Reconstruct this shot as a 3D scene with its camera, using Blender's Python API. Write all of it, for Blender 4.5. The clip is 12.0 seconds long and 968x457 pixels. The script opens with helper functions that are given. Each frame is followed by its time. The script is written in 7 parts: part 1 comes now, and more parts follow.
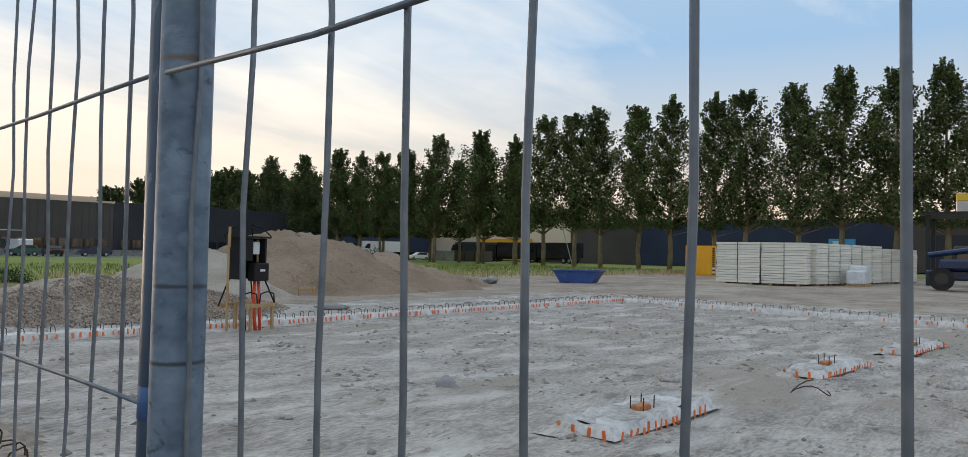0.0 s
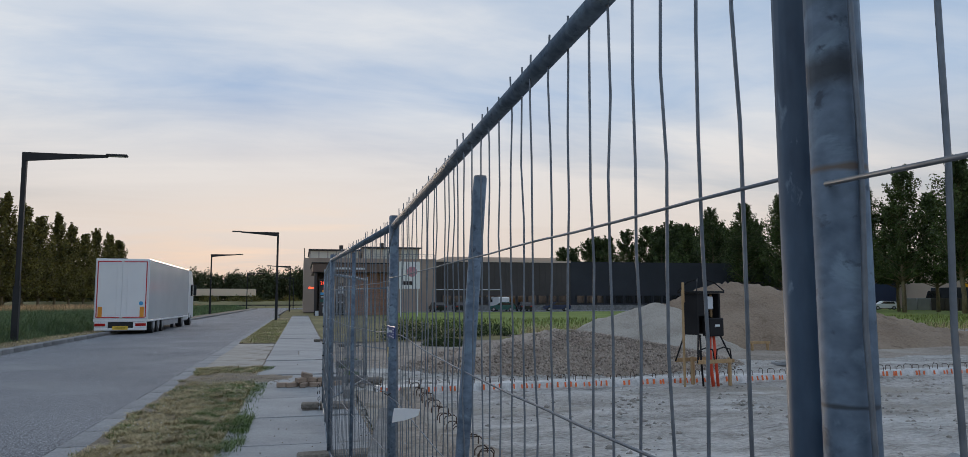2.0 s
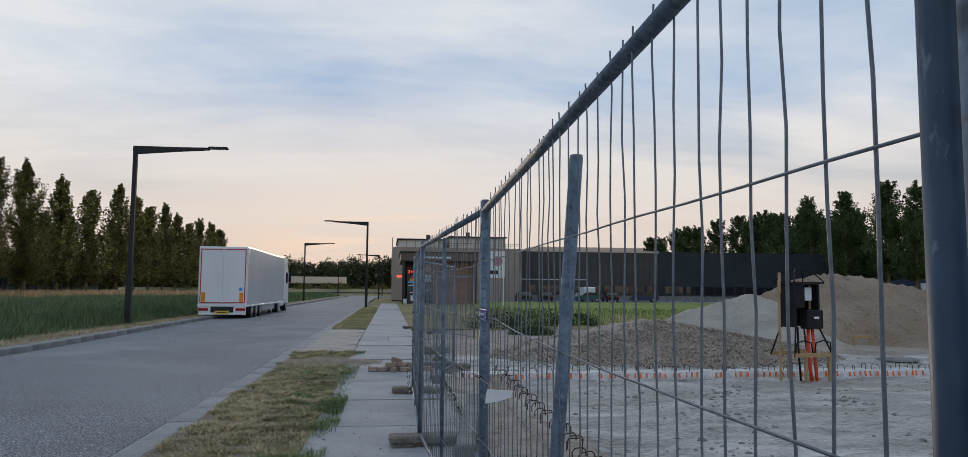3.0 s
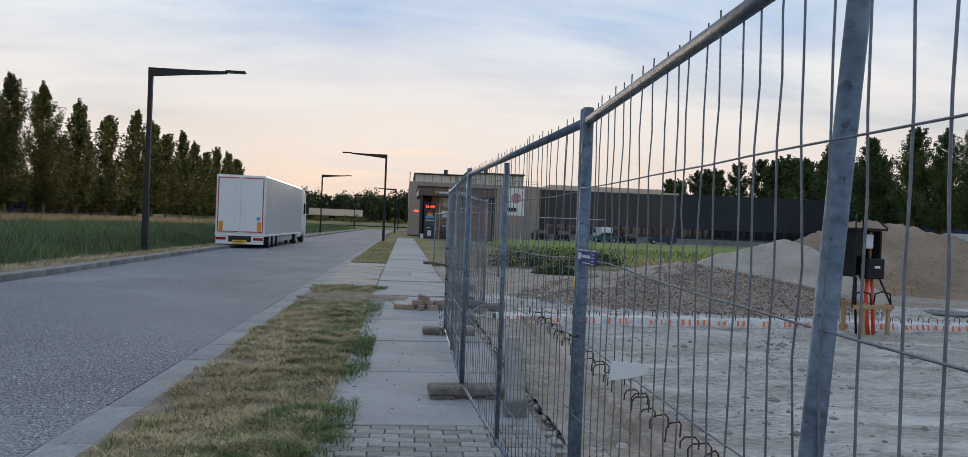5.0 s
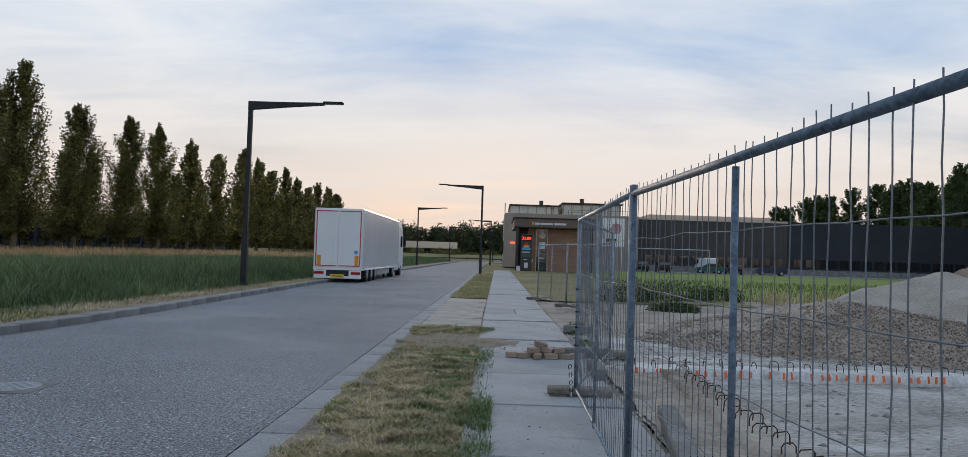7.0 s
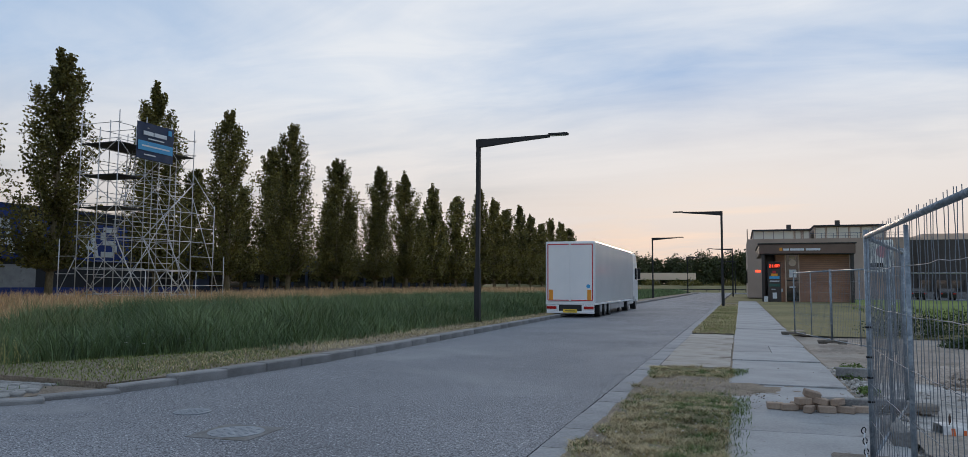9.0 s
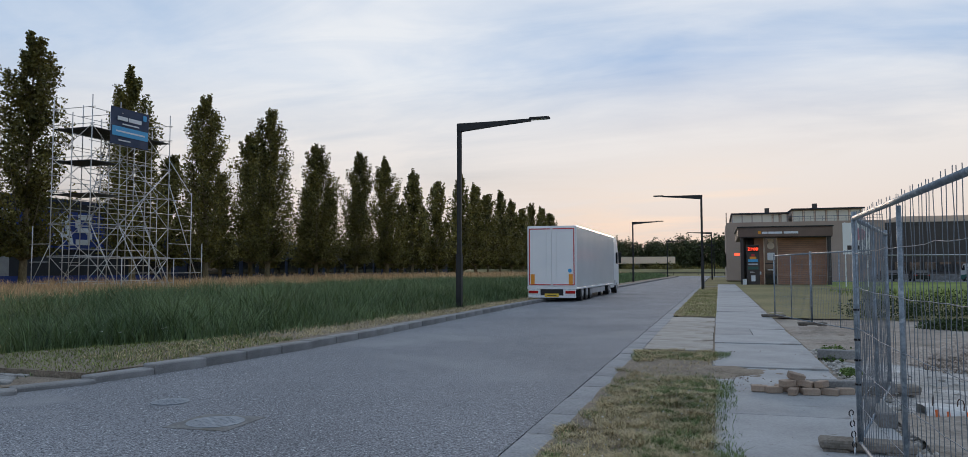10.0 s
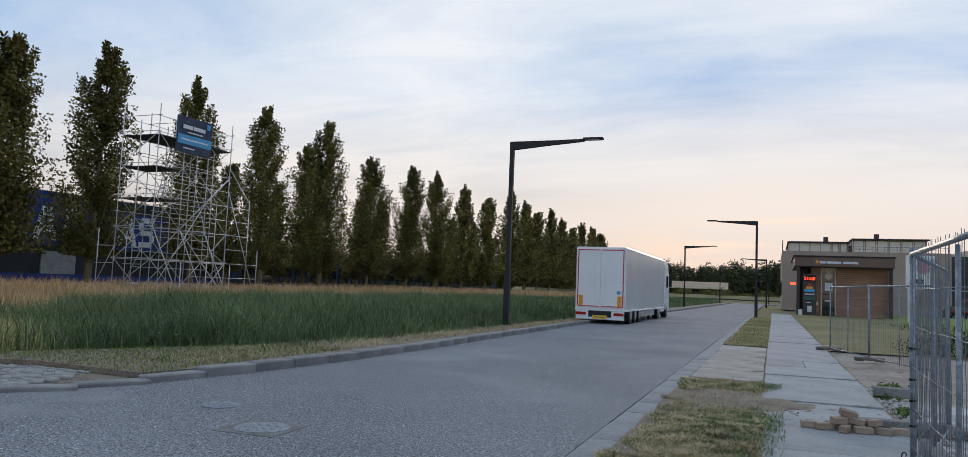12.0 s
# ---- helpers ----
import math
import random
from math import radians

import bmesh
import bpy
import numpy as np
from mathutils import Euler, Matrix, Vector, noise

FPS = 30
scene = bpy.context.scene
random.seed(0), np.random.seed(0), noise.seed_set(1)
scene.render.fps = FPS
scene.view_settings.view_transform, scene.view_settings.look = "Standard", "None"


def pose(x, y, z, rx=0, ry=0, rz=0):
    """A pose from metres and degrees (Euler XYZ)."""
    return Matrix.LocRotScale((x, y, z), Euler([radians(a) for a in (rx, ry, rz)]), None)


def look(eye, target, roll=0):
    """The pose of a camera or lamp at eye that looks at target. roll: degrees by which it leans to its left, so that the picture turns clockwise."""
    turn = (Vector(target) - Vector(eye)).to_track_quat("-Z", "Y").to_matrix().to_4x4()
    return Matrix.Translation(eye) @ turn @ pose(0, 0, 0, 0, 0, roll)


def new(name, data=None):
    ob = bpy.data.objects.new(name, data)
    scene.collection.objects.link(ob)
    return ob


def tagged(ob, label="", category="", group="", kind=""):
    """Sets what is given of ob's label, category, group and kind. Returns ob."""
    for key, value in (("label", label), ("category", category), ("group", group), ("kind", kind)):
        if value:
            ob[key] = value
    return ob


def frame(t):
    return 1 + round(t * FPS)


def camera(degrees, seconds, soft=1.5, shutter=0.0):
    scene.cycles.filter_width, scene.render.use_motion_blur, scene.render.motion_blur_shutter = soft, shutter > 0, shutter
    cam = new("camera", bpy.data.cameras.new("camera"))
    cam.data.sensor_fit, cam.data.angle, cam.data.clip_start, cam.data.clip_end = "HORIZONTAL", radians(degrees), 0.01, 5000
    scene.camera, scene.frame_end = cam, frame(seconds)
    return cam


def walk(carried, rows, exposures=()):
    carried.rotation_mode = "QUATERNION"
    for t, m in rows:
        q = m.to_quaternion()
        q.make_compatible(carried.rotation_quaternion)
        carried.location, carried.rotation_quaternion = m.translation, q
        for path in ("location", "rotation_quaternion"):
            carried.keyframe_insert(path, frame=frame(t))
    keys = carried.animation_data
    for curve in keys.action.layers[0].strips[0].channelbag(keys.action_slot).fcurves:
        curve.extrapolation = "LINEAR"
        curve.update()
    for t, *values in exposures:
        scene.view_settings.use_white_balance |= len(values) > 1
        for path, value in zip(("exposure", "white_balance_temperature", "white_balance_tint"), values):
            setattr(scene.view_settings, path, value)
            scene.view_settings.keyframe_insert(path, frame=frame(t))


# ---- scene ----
cam = camera(66.5, 12.0, soft=0.7)
PATH = [
    (0, (-0.329, -4.161, 1.526), (1.136, -2.801, 1.593), 1.13),
    (0.5, (-0.364, -4.128, 1.535), (0.949, -2.621, 1.615), 0.47),
    (1, (-0.396, -4.085, 1.558), (0.651, -2.386, 1.685), -0.12),
    (1.5, (-0.441, -4.065, 1.569), (0.324, -2.222, 1.705), -0.44),
    (2, (-0.489, -4.050, 1.582), (-0.011, -2.118, 1.778), -0.14),
    (2.5, (-0.518, -4.060, 1.565), (-0.098, -2.118, 1.796), 1.27),
    (3, (-0.519, -4.035, 1.551), (-0.267, -2.058, 1.719), 0.49),
    (3.2, (-0.521, -4.023, 1.540), (-0.285, -2.044, 1.697), 0.89),
    (4.8, (-0.717, -3.187, 1.512), (-0.462, -1.203, 1.511), 2.77),
    (5, (-0.755, -3.074, 1.530), (-0.539, -1.086, 1.527), 2.20),
    (5.5, (-0.865, -2.651, 1.526), (-0.708, -0.657, 1.539), 2.30),
    (6, (-0.941, -2.178, 1.537), (-0.743, -0.188, 1.537), 3.27),
    (6.5, (-1.019, -1.719, 1.552), (-0.950, 0.279, 1.600), 2.10),
    (8.3, (-1.097, -0.457, 1.587), (-1.264, 1.534, 1.677), 0.58),
    (8.5, (-1.126, -0.404, 1.576), (-1.369, 1.579, 1.673), -0.45),
    (9, (-1.164, -0.022, 1.567), (-1.817, 1.862, 1.719), 0.32),
    (9.5, (-1.117, 0.035, 1.565), (-1.666, 1.955, 1.675), 0.65),
    (10, (-1.240, 0.101, 1.566), (-1.844, 2.004, 1.678), -0.12),
    (10.5, (-1.288, 0.120, 1.578), (-2.261, 1.863, 1.703), -1.03),
    (11, (-1.300, 0.123, 1.572), (-2.347, 1.823, 1.694), -0.02),
    (11.5, (-1.240, 0.045, 1.592), (-2.136, 1.827, 1.733), 1.27),
    (12, (-1.202, 0.047, 1.593), (-1.934, 1.902, 1.748), 2.34),
]
walk(cam, [(t, look(eye, target, roll)) for t, eye, target, roll in PATH], [(0, 0.38, 7150, 9), (0.5, 0.38, 7150, 9), (1, 0.28, 6750, 10), (1.5, 0.20, 6550, 10), (2, -0.07, 6400, 10), (3, -0.06, 6430, 10), (5, 0.11, 6400, 10), (6.5, 0.08, 6400, 10), (9, 0.01, 6280, 10), (10.5, 0.07, 6300, 10), (12, 0.14, 6330, 10)])

# ---- world, sun ----
world = bpy.data.worlds.new("evening_sky")
scene.world = world
world.use_nodes = True
wn, wl = world.node_tree.nodes, world.node_tree.links
wn.clear()
SUN_ELEV, SUN_AZ = 3.0, 0.0   # degrees; azimuth from +y towards +x
w_out = wn.new("ShaderNodeOutputWorld")
w_bg = wn.new("ShaderNodeBackground")
w_bg.inputs["Strength"].default_value = 0.1
w_sky = wn.new("ShaderNodeTexSky")
w_sky.sky_type = "NISHITA"
w_sky.sun_disc = False
w_sky.sun_elevation, w_sky.sun_rotation = radians(SUN_ELEV), radians(SUN_AZ)
w_sky.air_density, w_sky.dust_density, w_sky.ozone_density = 1.0, 1.5, 1.5
w_tc = wn.new("ShaderNodeTexCoord")
w_sep = wn.new("ShaderNodeSeparateXYZ")
wl.new(w_tc.outputs["Generated"], w_sep.inputs[0])


def wmath(op, a, b=None):
    n = wn.new("ShaderNodeMath")
    n.operation = op
    for i, v in enumerate((a, b)):
        if v is None:
            continue
        if isinstance(v, (int, float)):
            n.inputs[i].default_value = v
        else:
            wl.new(v, n.inputs[i])
    return n.outputs[0]


# thin cloud sheet: directions projected on a flat layer
zc = wmath("MAXIMUM", w_sep.outputs[2], 0.03)
zc = wmath("ADD", zc, 0.12)
w_vec = wn.new("ShaderNodeCombineXYZ")
wl.new(wmath("DIVIDE", w_sep.outputs[0], zc), w_vec.inputs[0])
wl.new(wmath("DIVIDE", w_sep.outputs[1], zc), w_vec.inputs[1])
w_map = wn.new("ShaderNodeMapping")
w_map.inputs["Rotation"].default_value = (0, 0, radians(35))
w_map.inputs["Scale"].default_value = (0.5, 0.8, 1)
wl.new(w_vec.outputs[0], w_map.inputs[0])
w_n1 = wn.new("ShaderNodeTexNoise")
w_n1.inputs["Scale"].default_value = 0.9
w_n1.inputs["Detail"].default_value = 6
w_n1.inputs["Roughness"].default_value = 0.5
w_n1.inputs["Distortion"].default_value = 0.5
wl.new(w_map.outputs[0], w_n1.inputs["Vector"])
# evening sky: warm haze low down, blue above, paler towards the sunset
def wramp(sock, stops):
    n = wn.new("ShaderNodeValToRGB")
    r = n.color_ramp
    r.elements[0].position, r.elements[0].color = stops[0][0], (*stops[0][1], 1)
    r.elements[1].position, r.elements[1].color = stops[-1][0], (*stops[-1][1], 1)
    for p, c in stops[1:-1]:
        r.elements.new(p).color = (*c, 1)
    wl.new(sock, n.inputs[0])
    return n.outputs[0]


def wmix(fac, a, b):
    n = wn.new("ShaderNodeMix")
    n.data_type = "RGBA"
    if isinstance(fac, float):
        n.inputs[0].default_value = fac
    else:
        wl.new(fac, n.inputs[0])
    wl.new(a, n.inputs[6])
    wl.new(b, n.inputs[7])
    return n.outputs[2]


el = w_sep.outputs[2]
clear = wramp(el, [(0.0, (7.3, 5.8, 4.8)), (0.06, (7.4, 6.2, 5.4)), (0.14, (5.9, 6.2, 6.6)), (0.27, (3.0, 4.9, 7.7)), (0.5, (4.4, 5.7, 7.5)), (1.0, (6.2, 6.9, 7.9))])
cloud = wramp(el, [(0.0, (7.6, 6.0, 5.0)), (0.1, (8.3, 7.4, 6.7)), (0.25, (8.5, 8.5, 8.45)), (0.6, (8.3, 8.4, 8.6)), (1.0, (8.7, 8.8, 9.0))])
sunward = wn.new("ShaderNodeVectorMath")
sunward.operation = "DOT_PRODUCT"
wl.new(w_tc.outputs["Generated"], sunward.inputs[0])
sunward.inputs[1].default_value = (math.sin(radians(SUN_AZ)), math.cos(radians(SUN_AZ)), 0.05)
near_sun = wn.new("ShaderNodeMapRange")
near_sun.inputs["From Min"].default_value, near_sun.inputs["From Max"].default_value = 0.52, 1.0
wl.new(sunward.outputs["Value"], near_sun.inputs["Value"])
cover = wmath("ADD", w_n1.outputs[0], wmath("MULTIPLY", near_sun.outputs[0], 0.25))
w_map2 = wn.new("ShaderNodeMapping")
w_map2.inputs["Rotation"].default_value = (0, 0, radians(-28))
w_map2.inputs["Scale"].default_value = (0.8, 1.9, 1)
wl.new(w_vec.outputs[0], w_map2.inputs[0])
w_n2 = wn.new("ShaderNodeTexNoise")
w_n2.inputs["Scale"].default_value, w_n2.inputs["Detail"].default_value = 1.5, 8
w_n2.inputs["Roughness"].default_value, w_n2.inputs["Distortion"].default_value = 0.62, 0.9
wl.new(w_map2.outputs[0], w_n2.inputs["Vector"])
cover = wmath("ADD", cover, wmath("MULTIPLY", wmath("SUBTRACT", w_n2.outputs[0], 0.5), 0.20))
cover = wmath("SUBTRACT", cover, wmath("MULTIPLY", el, 0.26))
c_fac = wramp(cover, [(0.46, (0, 0, 0)), (0.72, (1, 1, 1))])
base = wmix(0.85, w_sky.outputs[0], clear)


def wdot(v):
    n = wn.new("ShaderNodeVectorMath")
    n.operation = "DOT_PRODUCT"
    wl.new(w_tc.outputs["Generated"], n.inputs[0])
    n.inputs[1].default_value = v
    return n.outputs["Value"]


# one slanting wisp of old vapour trail, frayed by the fine cloud noise
frayed = wmath("ADD", wdot((-0.934, -0.067, 0.350)), wmath("MULTIPLY", wmath("SUBTRACT", w_n2.outputs[0], 0.5), 0.05))
core = wramp(wmath("ABSOLUTE", frayed), [(0.0, (1, 1, 1)), (0.016, (0, 0, 0))])
reach = wramp(wdot((0.050, 0.946, 0.320)), [(0.9945, (0, 0, 0)), (0.9985, (1, 1, 1))])
wisp = wmath("MULTIPLY", wmath("MULTIPLY", core, reach), 0.45)
wl.new(wmix(wmath("MAXIMUM", wmath("MULTIPLY", c_fac, 0.92), wisp), base, cloud), w_bg.inputs["Color"])
wl.new(w_bg.outputs[0], w_out.inputs[0])

sun = new("sun", bpy.data.lights.new("sun", "SUN"))
sun.data.energy, sun.data.angle, sun.data.color = 0.5, radians(12), (1.0, 0.78, 0.58)
sa, se = radians(SUN_AZ), radians(SUN_ELEV + 4)
sun.matrix_world = look((0, 0, 30), Vector((0, 0, 30)) - Vector((math.sin(sa) * math.cos(se), math.cos(sa) * math.cos(se), math.sin(se))))


# ---- materials ----
def surf(name, c1, c2, scale=1.0, fine=40.0, bump=0.2, rough=0.8, metal=0.0, contrast=0.5, per_object=0.0, stretch=(1, 1, 1), spec=0.5, depth=0.01, per_island=0.0, patch=None):
    m = bpy.data.materials.new(name)
    m.use_nodes = True
    n, l = m.node_tree.nodes, m.node_tree.links
    b = n["Principled BSDF"]
    b.inputs["Roughness"].default_value, b.inputs["Metallic"].default_value = rough, metal
    b.inputs["Specular IOR Level"].default_value = spec
    tc = n.new("ShaderNodeTexCoord")
    mp = n.new("ShaderNodeMapping")
    mp.inputs["Scale"].default_value = stretch
    l.new(tc.outputs["Object"], mp.inputs[0])
    big = n.new("ShaderNodeTexNoise")
    big.inputs["Scale"].default_value, big.inputs["Detail"].default_value = scale, 5
    small = n.new("ShaderNodeTexNoise")
    small.inputs["Scale"].default_value, small.inputs["Detail"].default_value = fine, 3
    l.new(mp.outputs[0], big.inputs["Vector"])
    l.new(mp.outputs[0], small.inputs["Vector"])
    add = n.new("ShaderNodeMath")
    add.operation = "MULTIPLY_ADD"
    l.new(small.outputs[0], add.inputs[0])
    add.inputs[1].default_value = contrast
    l.new(big.outputs[0], add.inputs[2])
    fac = n.new("ShaderNodeMapRange")
    fac.inputs["From Min"].default_value, fac.inputs["From Max"].default_value = 0.32 + contrast * 0.4, 0.68 + contrast * 0.6
    l.new(add.outputs[0], fac.inputs["Value"])
    mix = n.new("ShaderNodeMix")
    mix.data_type = "RGBA"
    mix.inputs[6].default_value, mix.inputs[7].default_value = (*c1, 1), (*c2, 1)
    l.new(fac.outputs[0], mix.inputs[0])
    out = mix.outputs[2]
    for size, tint, lo, hi in patch or ():
        pn = n.new("ShaderNodeTexNoise")
        pn.inputs["Scale"].default_value, pn.inputs["Detail"].default_value = size, 6
        pn.inputs["Roughness"].default_value, pn.inputs["Distortion"].default_value = 0.6, 0.4
        l.new(mp.outputs[0], pn.inputs["Vector"])
        pr = n.new("ShaderNodeMapRange")
        pr.inputs["From Min"].default_value, pr.inputs["From Max"].default_value = lo, hi
        l.new(pn.outputs[0], pr.inputs["Value"])
        pm = n.new("ShaderNodeMix")
        pm.data_type = "RGBA"
        l.new(pr.outputs[0], pm.inputs[0])
        l.new(out, pm.inputs[6])
        pm.inputs[7].default_value = (*tint, 1)
        out = pm.outputs[2]
    for amount, node, sock in ((per_object, "ShaderNodeObjectInfo", "Random"), (per_island, "ShaderNodeNewGeometry", "Random Per Island")):
        if not amount:
            continue
        oi = n.new(node)
        mr = n.new("ShaderNodeMapRange")
        mr.inputs["To Min"].default_value, mr.inputs["To Max"].default_value = 1 - amount, 1 + amount
        l.new(oi.outputs[sock], mr.inputs["Value"])
        hs = n.new("ShaderNodeHueSaturation")
        l.new(mr.outputs[0], hs.inputs["Value"])
        l.new(out, hs.inputs["Color"])
        out = hs.outputs[0]
    l.new(out, b.inputs["Base Color"])
    if bump:
        bn = n.new("ShaderNodeBump")
        bn.inputs["Strength"].default_value, bn.inputs["Distance"].default_value = bump, depth
        l.new(small.outputs[0], bn.inputs["Height"])
        l.new(bn.outputs[0], b.inputs["Normal"])
    return m


def leafy(name, c1, c2, rough=0.6, patch=None):
    """Leaves: varied per leaf, a little light passes through."""
    m = surf(name, c1, c2, 0.4, 3.0, 0.0, rough, contrast=0.3, per_island=0.6, per_object=0.12, spec=0.3, patch=patch)
    n, l = m.node_tree.nodes, m.node_tree.links
    b = n["Principled BSDF"]
    tr = n.new("ShaderNodeBsdfTranslucent")
    tr.inputs["Color"].default_value = (c2[0] * 1.5, c2[1] * 1.5, c2[2], 1)
    mx = n.new("ShaderNodeMixShader")
    mx.inputs[0].default_value = 0.08
    l.new(b.outputs[0], mx.inputs[1])
    l.new(tr.outputs[0], mx.inputs[2])
    l.new(mx.outputs[0], n["Material Output"].inputs[0])
    return m


def glow(name, color, strength):
    m = bpy.data.materials.new(name)
    m.use_nodes = True
    b = m.node_tree.nodes["Principled BSDF"]
    b.inputs["Base Color"].default_value = (0.02, 0.02, 0.02, 1)
    b.inputs["Emission Color"].default_value = (*color, 1)
    b.inputs["Emission Strength"].default_value = strength
    return m


M_ASPHALT = surf("asphalt", (0.075, 0.079, 0.09), (0.37, 0.382, 0.41), 0.35, 55, 1.0, 0.85, contrast=5.0, depth=0.012, patch=((34, (0.05, 0.052, 0.06), 0.54, 0.60), (27, (0.64, 0.65, 0.68), 0.60, 0.65), (11, (0.11, 0.114, 0.125), 0.59, 0.68), (0.22, (0.27, 0.275, 0.285), 0.54, 0.66)))
M_SAND = surf("site_sand", (0.26, 0.243, 0.22), (0.65, 0.625, 0.60), 1.1, 15, 1.0, 0.95, contrast=0.9, depth=0.08, stretch=(0.8, 1.9, 1), patch=((0.22, (0.40, 0.365, 0.32), 0.50, 0.64), (0.55, (0.66, 0.645, 0.62), 0.55, 0.66), (2.4, (0.29, 0.262, 0.232), 0.58, 0.70)))
M_HEAP = surf("heap_sand", (0.205, 0.148, 0.103), (0.350, 0.268, 0.197), 0.5, 14, 0.9, 0.95, contrast=0.7, depth=0.06, patch=((1.8, (0.15, 0.105, 0.07), 0.58, 0.70),))
M_GRAVEL = surf("crushed_gravel", (0.30, 0.265, 0.225), (0.50, 0.46, 0.405), 1.0, 26, 0.9, 0.95, contrast=1.4, depth=0.06, per_island=0.22)
M_RUBBLE = surf("crushed_rubble", (0.25, 0.20, 0.165), (0.50, 0.42, 0.35), 1.4, 22, 1.0, 0.95, contrast=1.4, depth=0.05, per_island=0.35)
M_SANDBROWN = surf("brown_site_sand", (0.20, 0.168, 0.138), (0.43, 0.365, 0.305), 0.6, 12, 0.9, 0.95, contrast=0.9, depth=0.05, patch=((0.2, (0.42, 0.38, 0.33), 0.5, 0.64), (1.6, (0.20, 0.16, 0.12), 0.57, 0.68)))
M_CLOD = surf("sand_clod", (0.24, 0.215, 0.185), (0.48, 0.45, 0.41), 1.0, 30, 0.3, 0.95, per_island=0.3)
M_PADTOP = surf("dusty_film", (0.26, 0.25, 0.235), (0.62, 0.61, 0.60), 2.5, 16, 0.7, 0.8, contrast=0.9, depth=0.02)
M_RUSTORANGE = surf("dusty_orange", (0.36, 0.15, 0.07), (0.6, 0.24, 0.1), 9, 40, 0.1, 0.8)
M_SCAF = surf("bright_scaffold_tube", (0.42, 0.42, 0.42), (0.66, 0.65, 0.64), 3, 40, 0.05, 0.5, 0.3)
M_GALV = surf("galvanised_steel", (0.065, 0.095, 0.135), (0.16, 0.21, 0.27), 14, 60, 0.35, 0.55, 0.3, contrast=0.9, depth=0.002, stretch=(0.8, 0.8, 1.1), patch=((15, (0.17, 0.23, 0.285), 0.54, 0.62), (38, (0.045, 0.06, 0.085), 0.60, 0.68)))
M_GALVNEW = surf("newer_galvanised_steel", (0.13, 0.165, 0.20), (0.28, 0.325, 0.37), 14, 60, 0.3, 0.45, 0.3, contrast=0.8, depth=0.002, patch=((15, (0.34, 0.38, 0.42), 0.56, 0.64),))
# Galvanised steel darkened to blue: shade on one fence post put into the colour.
M_POSTSHADE = surf("shaded_galvanised_steel", (0.018, 0.037, 0.068), (0.05, 0.085, 0.13), 9, 55, 0.3, 0.45, 0.25, contrast=0.8, depth=0.002, stretch=(1, 1, 0.4), patch=((30, (0.16, 0.21, 0.26), 0.66, 0.74),))


def banded(src, name, bands):
    """A steel tube with sooty bands and scratches round it: height, half width, colour."""
    m = src.copy()
    m.name = name
    n, l = m.node_tree.nodes, m.node_tree.links
    b = n["Principled BSDF"]
    out = b.inputs["Base Color"].links[0].from_socket
    tc = n.new("ShaderNodeTexCoord")
    sp = n.new("ShaderNodeSeparateXYZ")
    l.new(tc.outputs["Object"], sp.inputs[0])
    wob = n.new("ShaderNodeTexNoise")
    wob.inputs["Scale"].default_value, wob.inputs["Detail"].default_value = 45, 4
    l.new(tc.outputs["Object"], wob.inputs["Vector"])
    for z, half, tint in bands:
        nodes = []
        for op, val in (("SUBTRACT", z), ("ABSOLUTE", None), ("MULTIPLY_ADD", half)):
            q = n.new("ShaderNodeMath")
            q.operation = op
            nodes.append(q)
            if val is not None:
                q.inputs[1].default_value = val
        l.new(sp.outputs[2], nodes[0].inputs[0])
        l.new(nodes[0].outputs[0], nodes[1].inputs[0])
        l.new(wob.outputs[0], nodes[2].inputs[0])
        l.new(nodes[1].outputs[0], nodes[2].inputs[2])
        mr = n.new("ShaderNodeMapRange")
        mr.inputs["From Min"].default_value, mr.inputs["From Max"].default_value = half * 0.75, half * 1.55
        mr.inputs["To Min"].default_value, mr.inputs["To Max"].default_value = 0.92, 0.0
        l.new(nodes[2].outputs[0], mr.inputs["Value"])
        mx = n.new("ShaderNodeMix")
        mx.data_type = "RGBA"
        l.new(mr.outputs[0], mx.inputs[0])
        l.new(out, mx.inputs[6])
        mx.inputs[7].default_value = (*tint, 1)
        out = mx.outputs[2]
    l.new(out, b.inputs["Base Color"])
    return m


M_POSTBAND = banded(M_GALV, "sooty_galvanised_steel", ((1.79, 0.020, (0.035, 0.04, 0.048)), (1.88, 0.028, (0.03, 0.032, 0.036)), (1.70, 0.0045, (0.13, 0.095, 0.07)), (1.49, 0.0028, (0.03, 0.035, 0.042)), (1.42, 0.0028, (0.03, 0.035, 0.042))))
M_WIRE = surf("galvanised_wire", (0.12, 0.14, 0.165), (0.26, 0.285, 0.315), 7, 60, 0.1, 0.5, 0.55, contrast=0.6, depth=0.001)
M_RUST = surf("rust", (0.02, 0.018, 0.017), (0.075, 0.058, 0.048), 12, 60, 0.4, 0.9)
M_REBAR = surf("rebar", (0.035, 0.025, 0.022), (0.11, 0.06, 0.04), 9, 70, 0.3, 0.8, 0.3)
M_CONC = surf("concrete", (0.27, 0.275, 0.28), (0.41, 0.415, 0.42), 1.2, 40, 0.35, 0.9, contrast=0.6, depth=0.004, per_object=0.10, patch=((1.1, (0.22, 0.215, 0.205), 0.56, 0.70), (9, (0.17, 0.15, 0.12), 0.66, 0.74)))
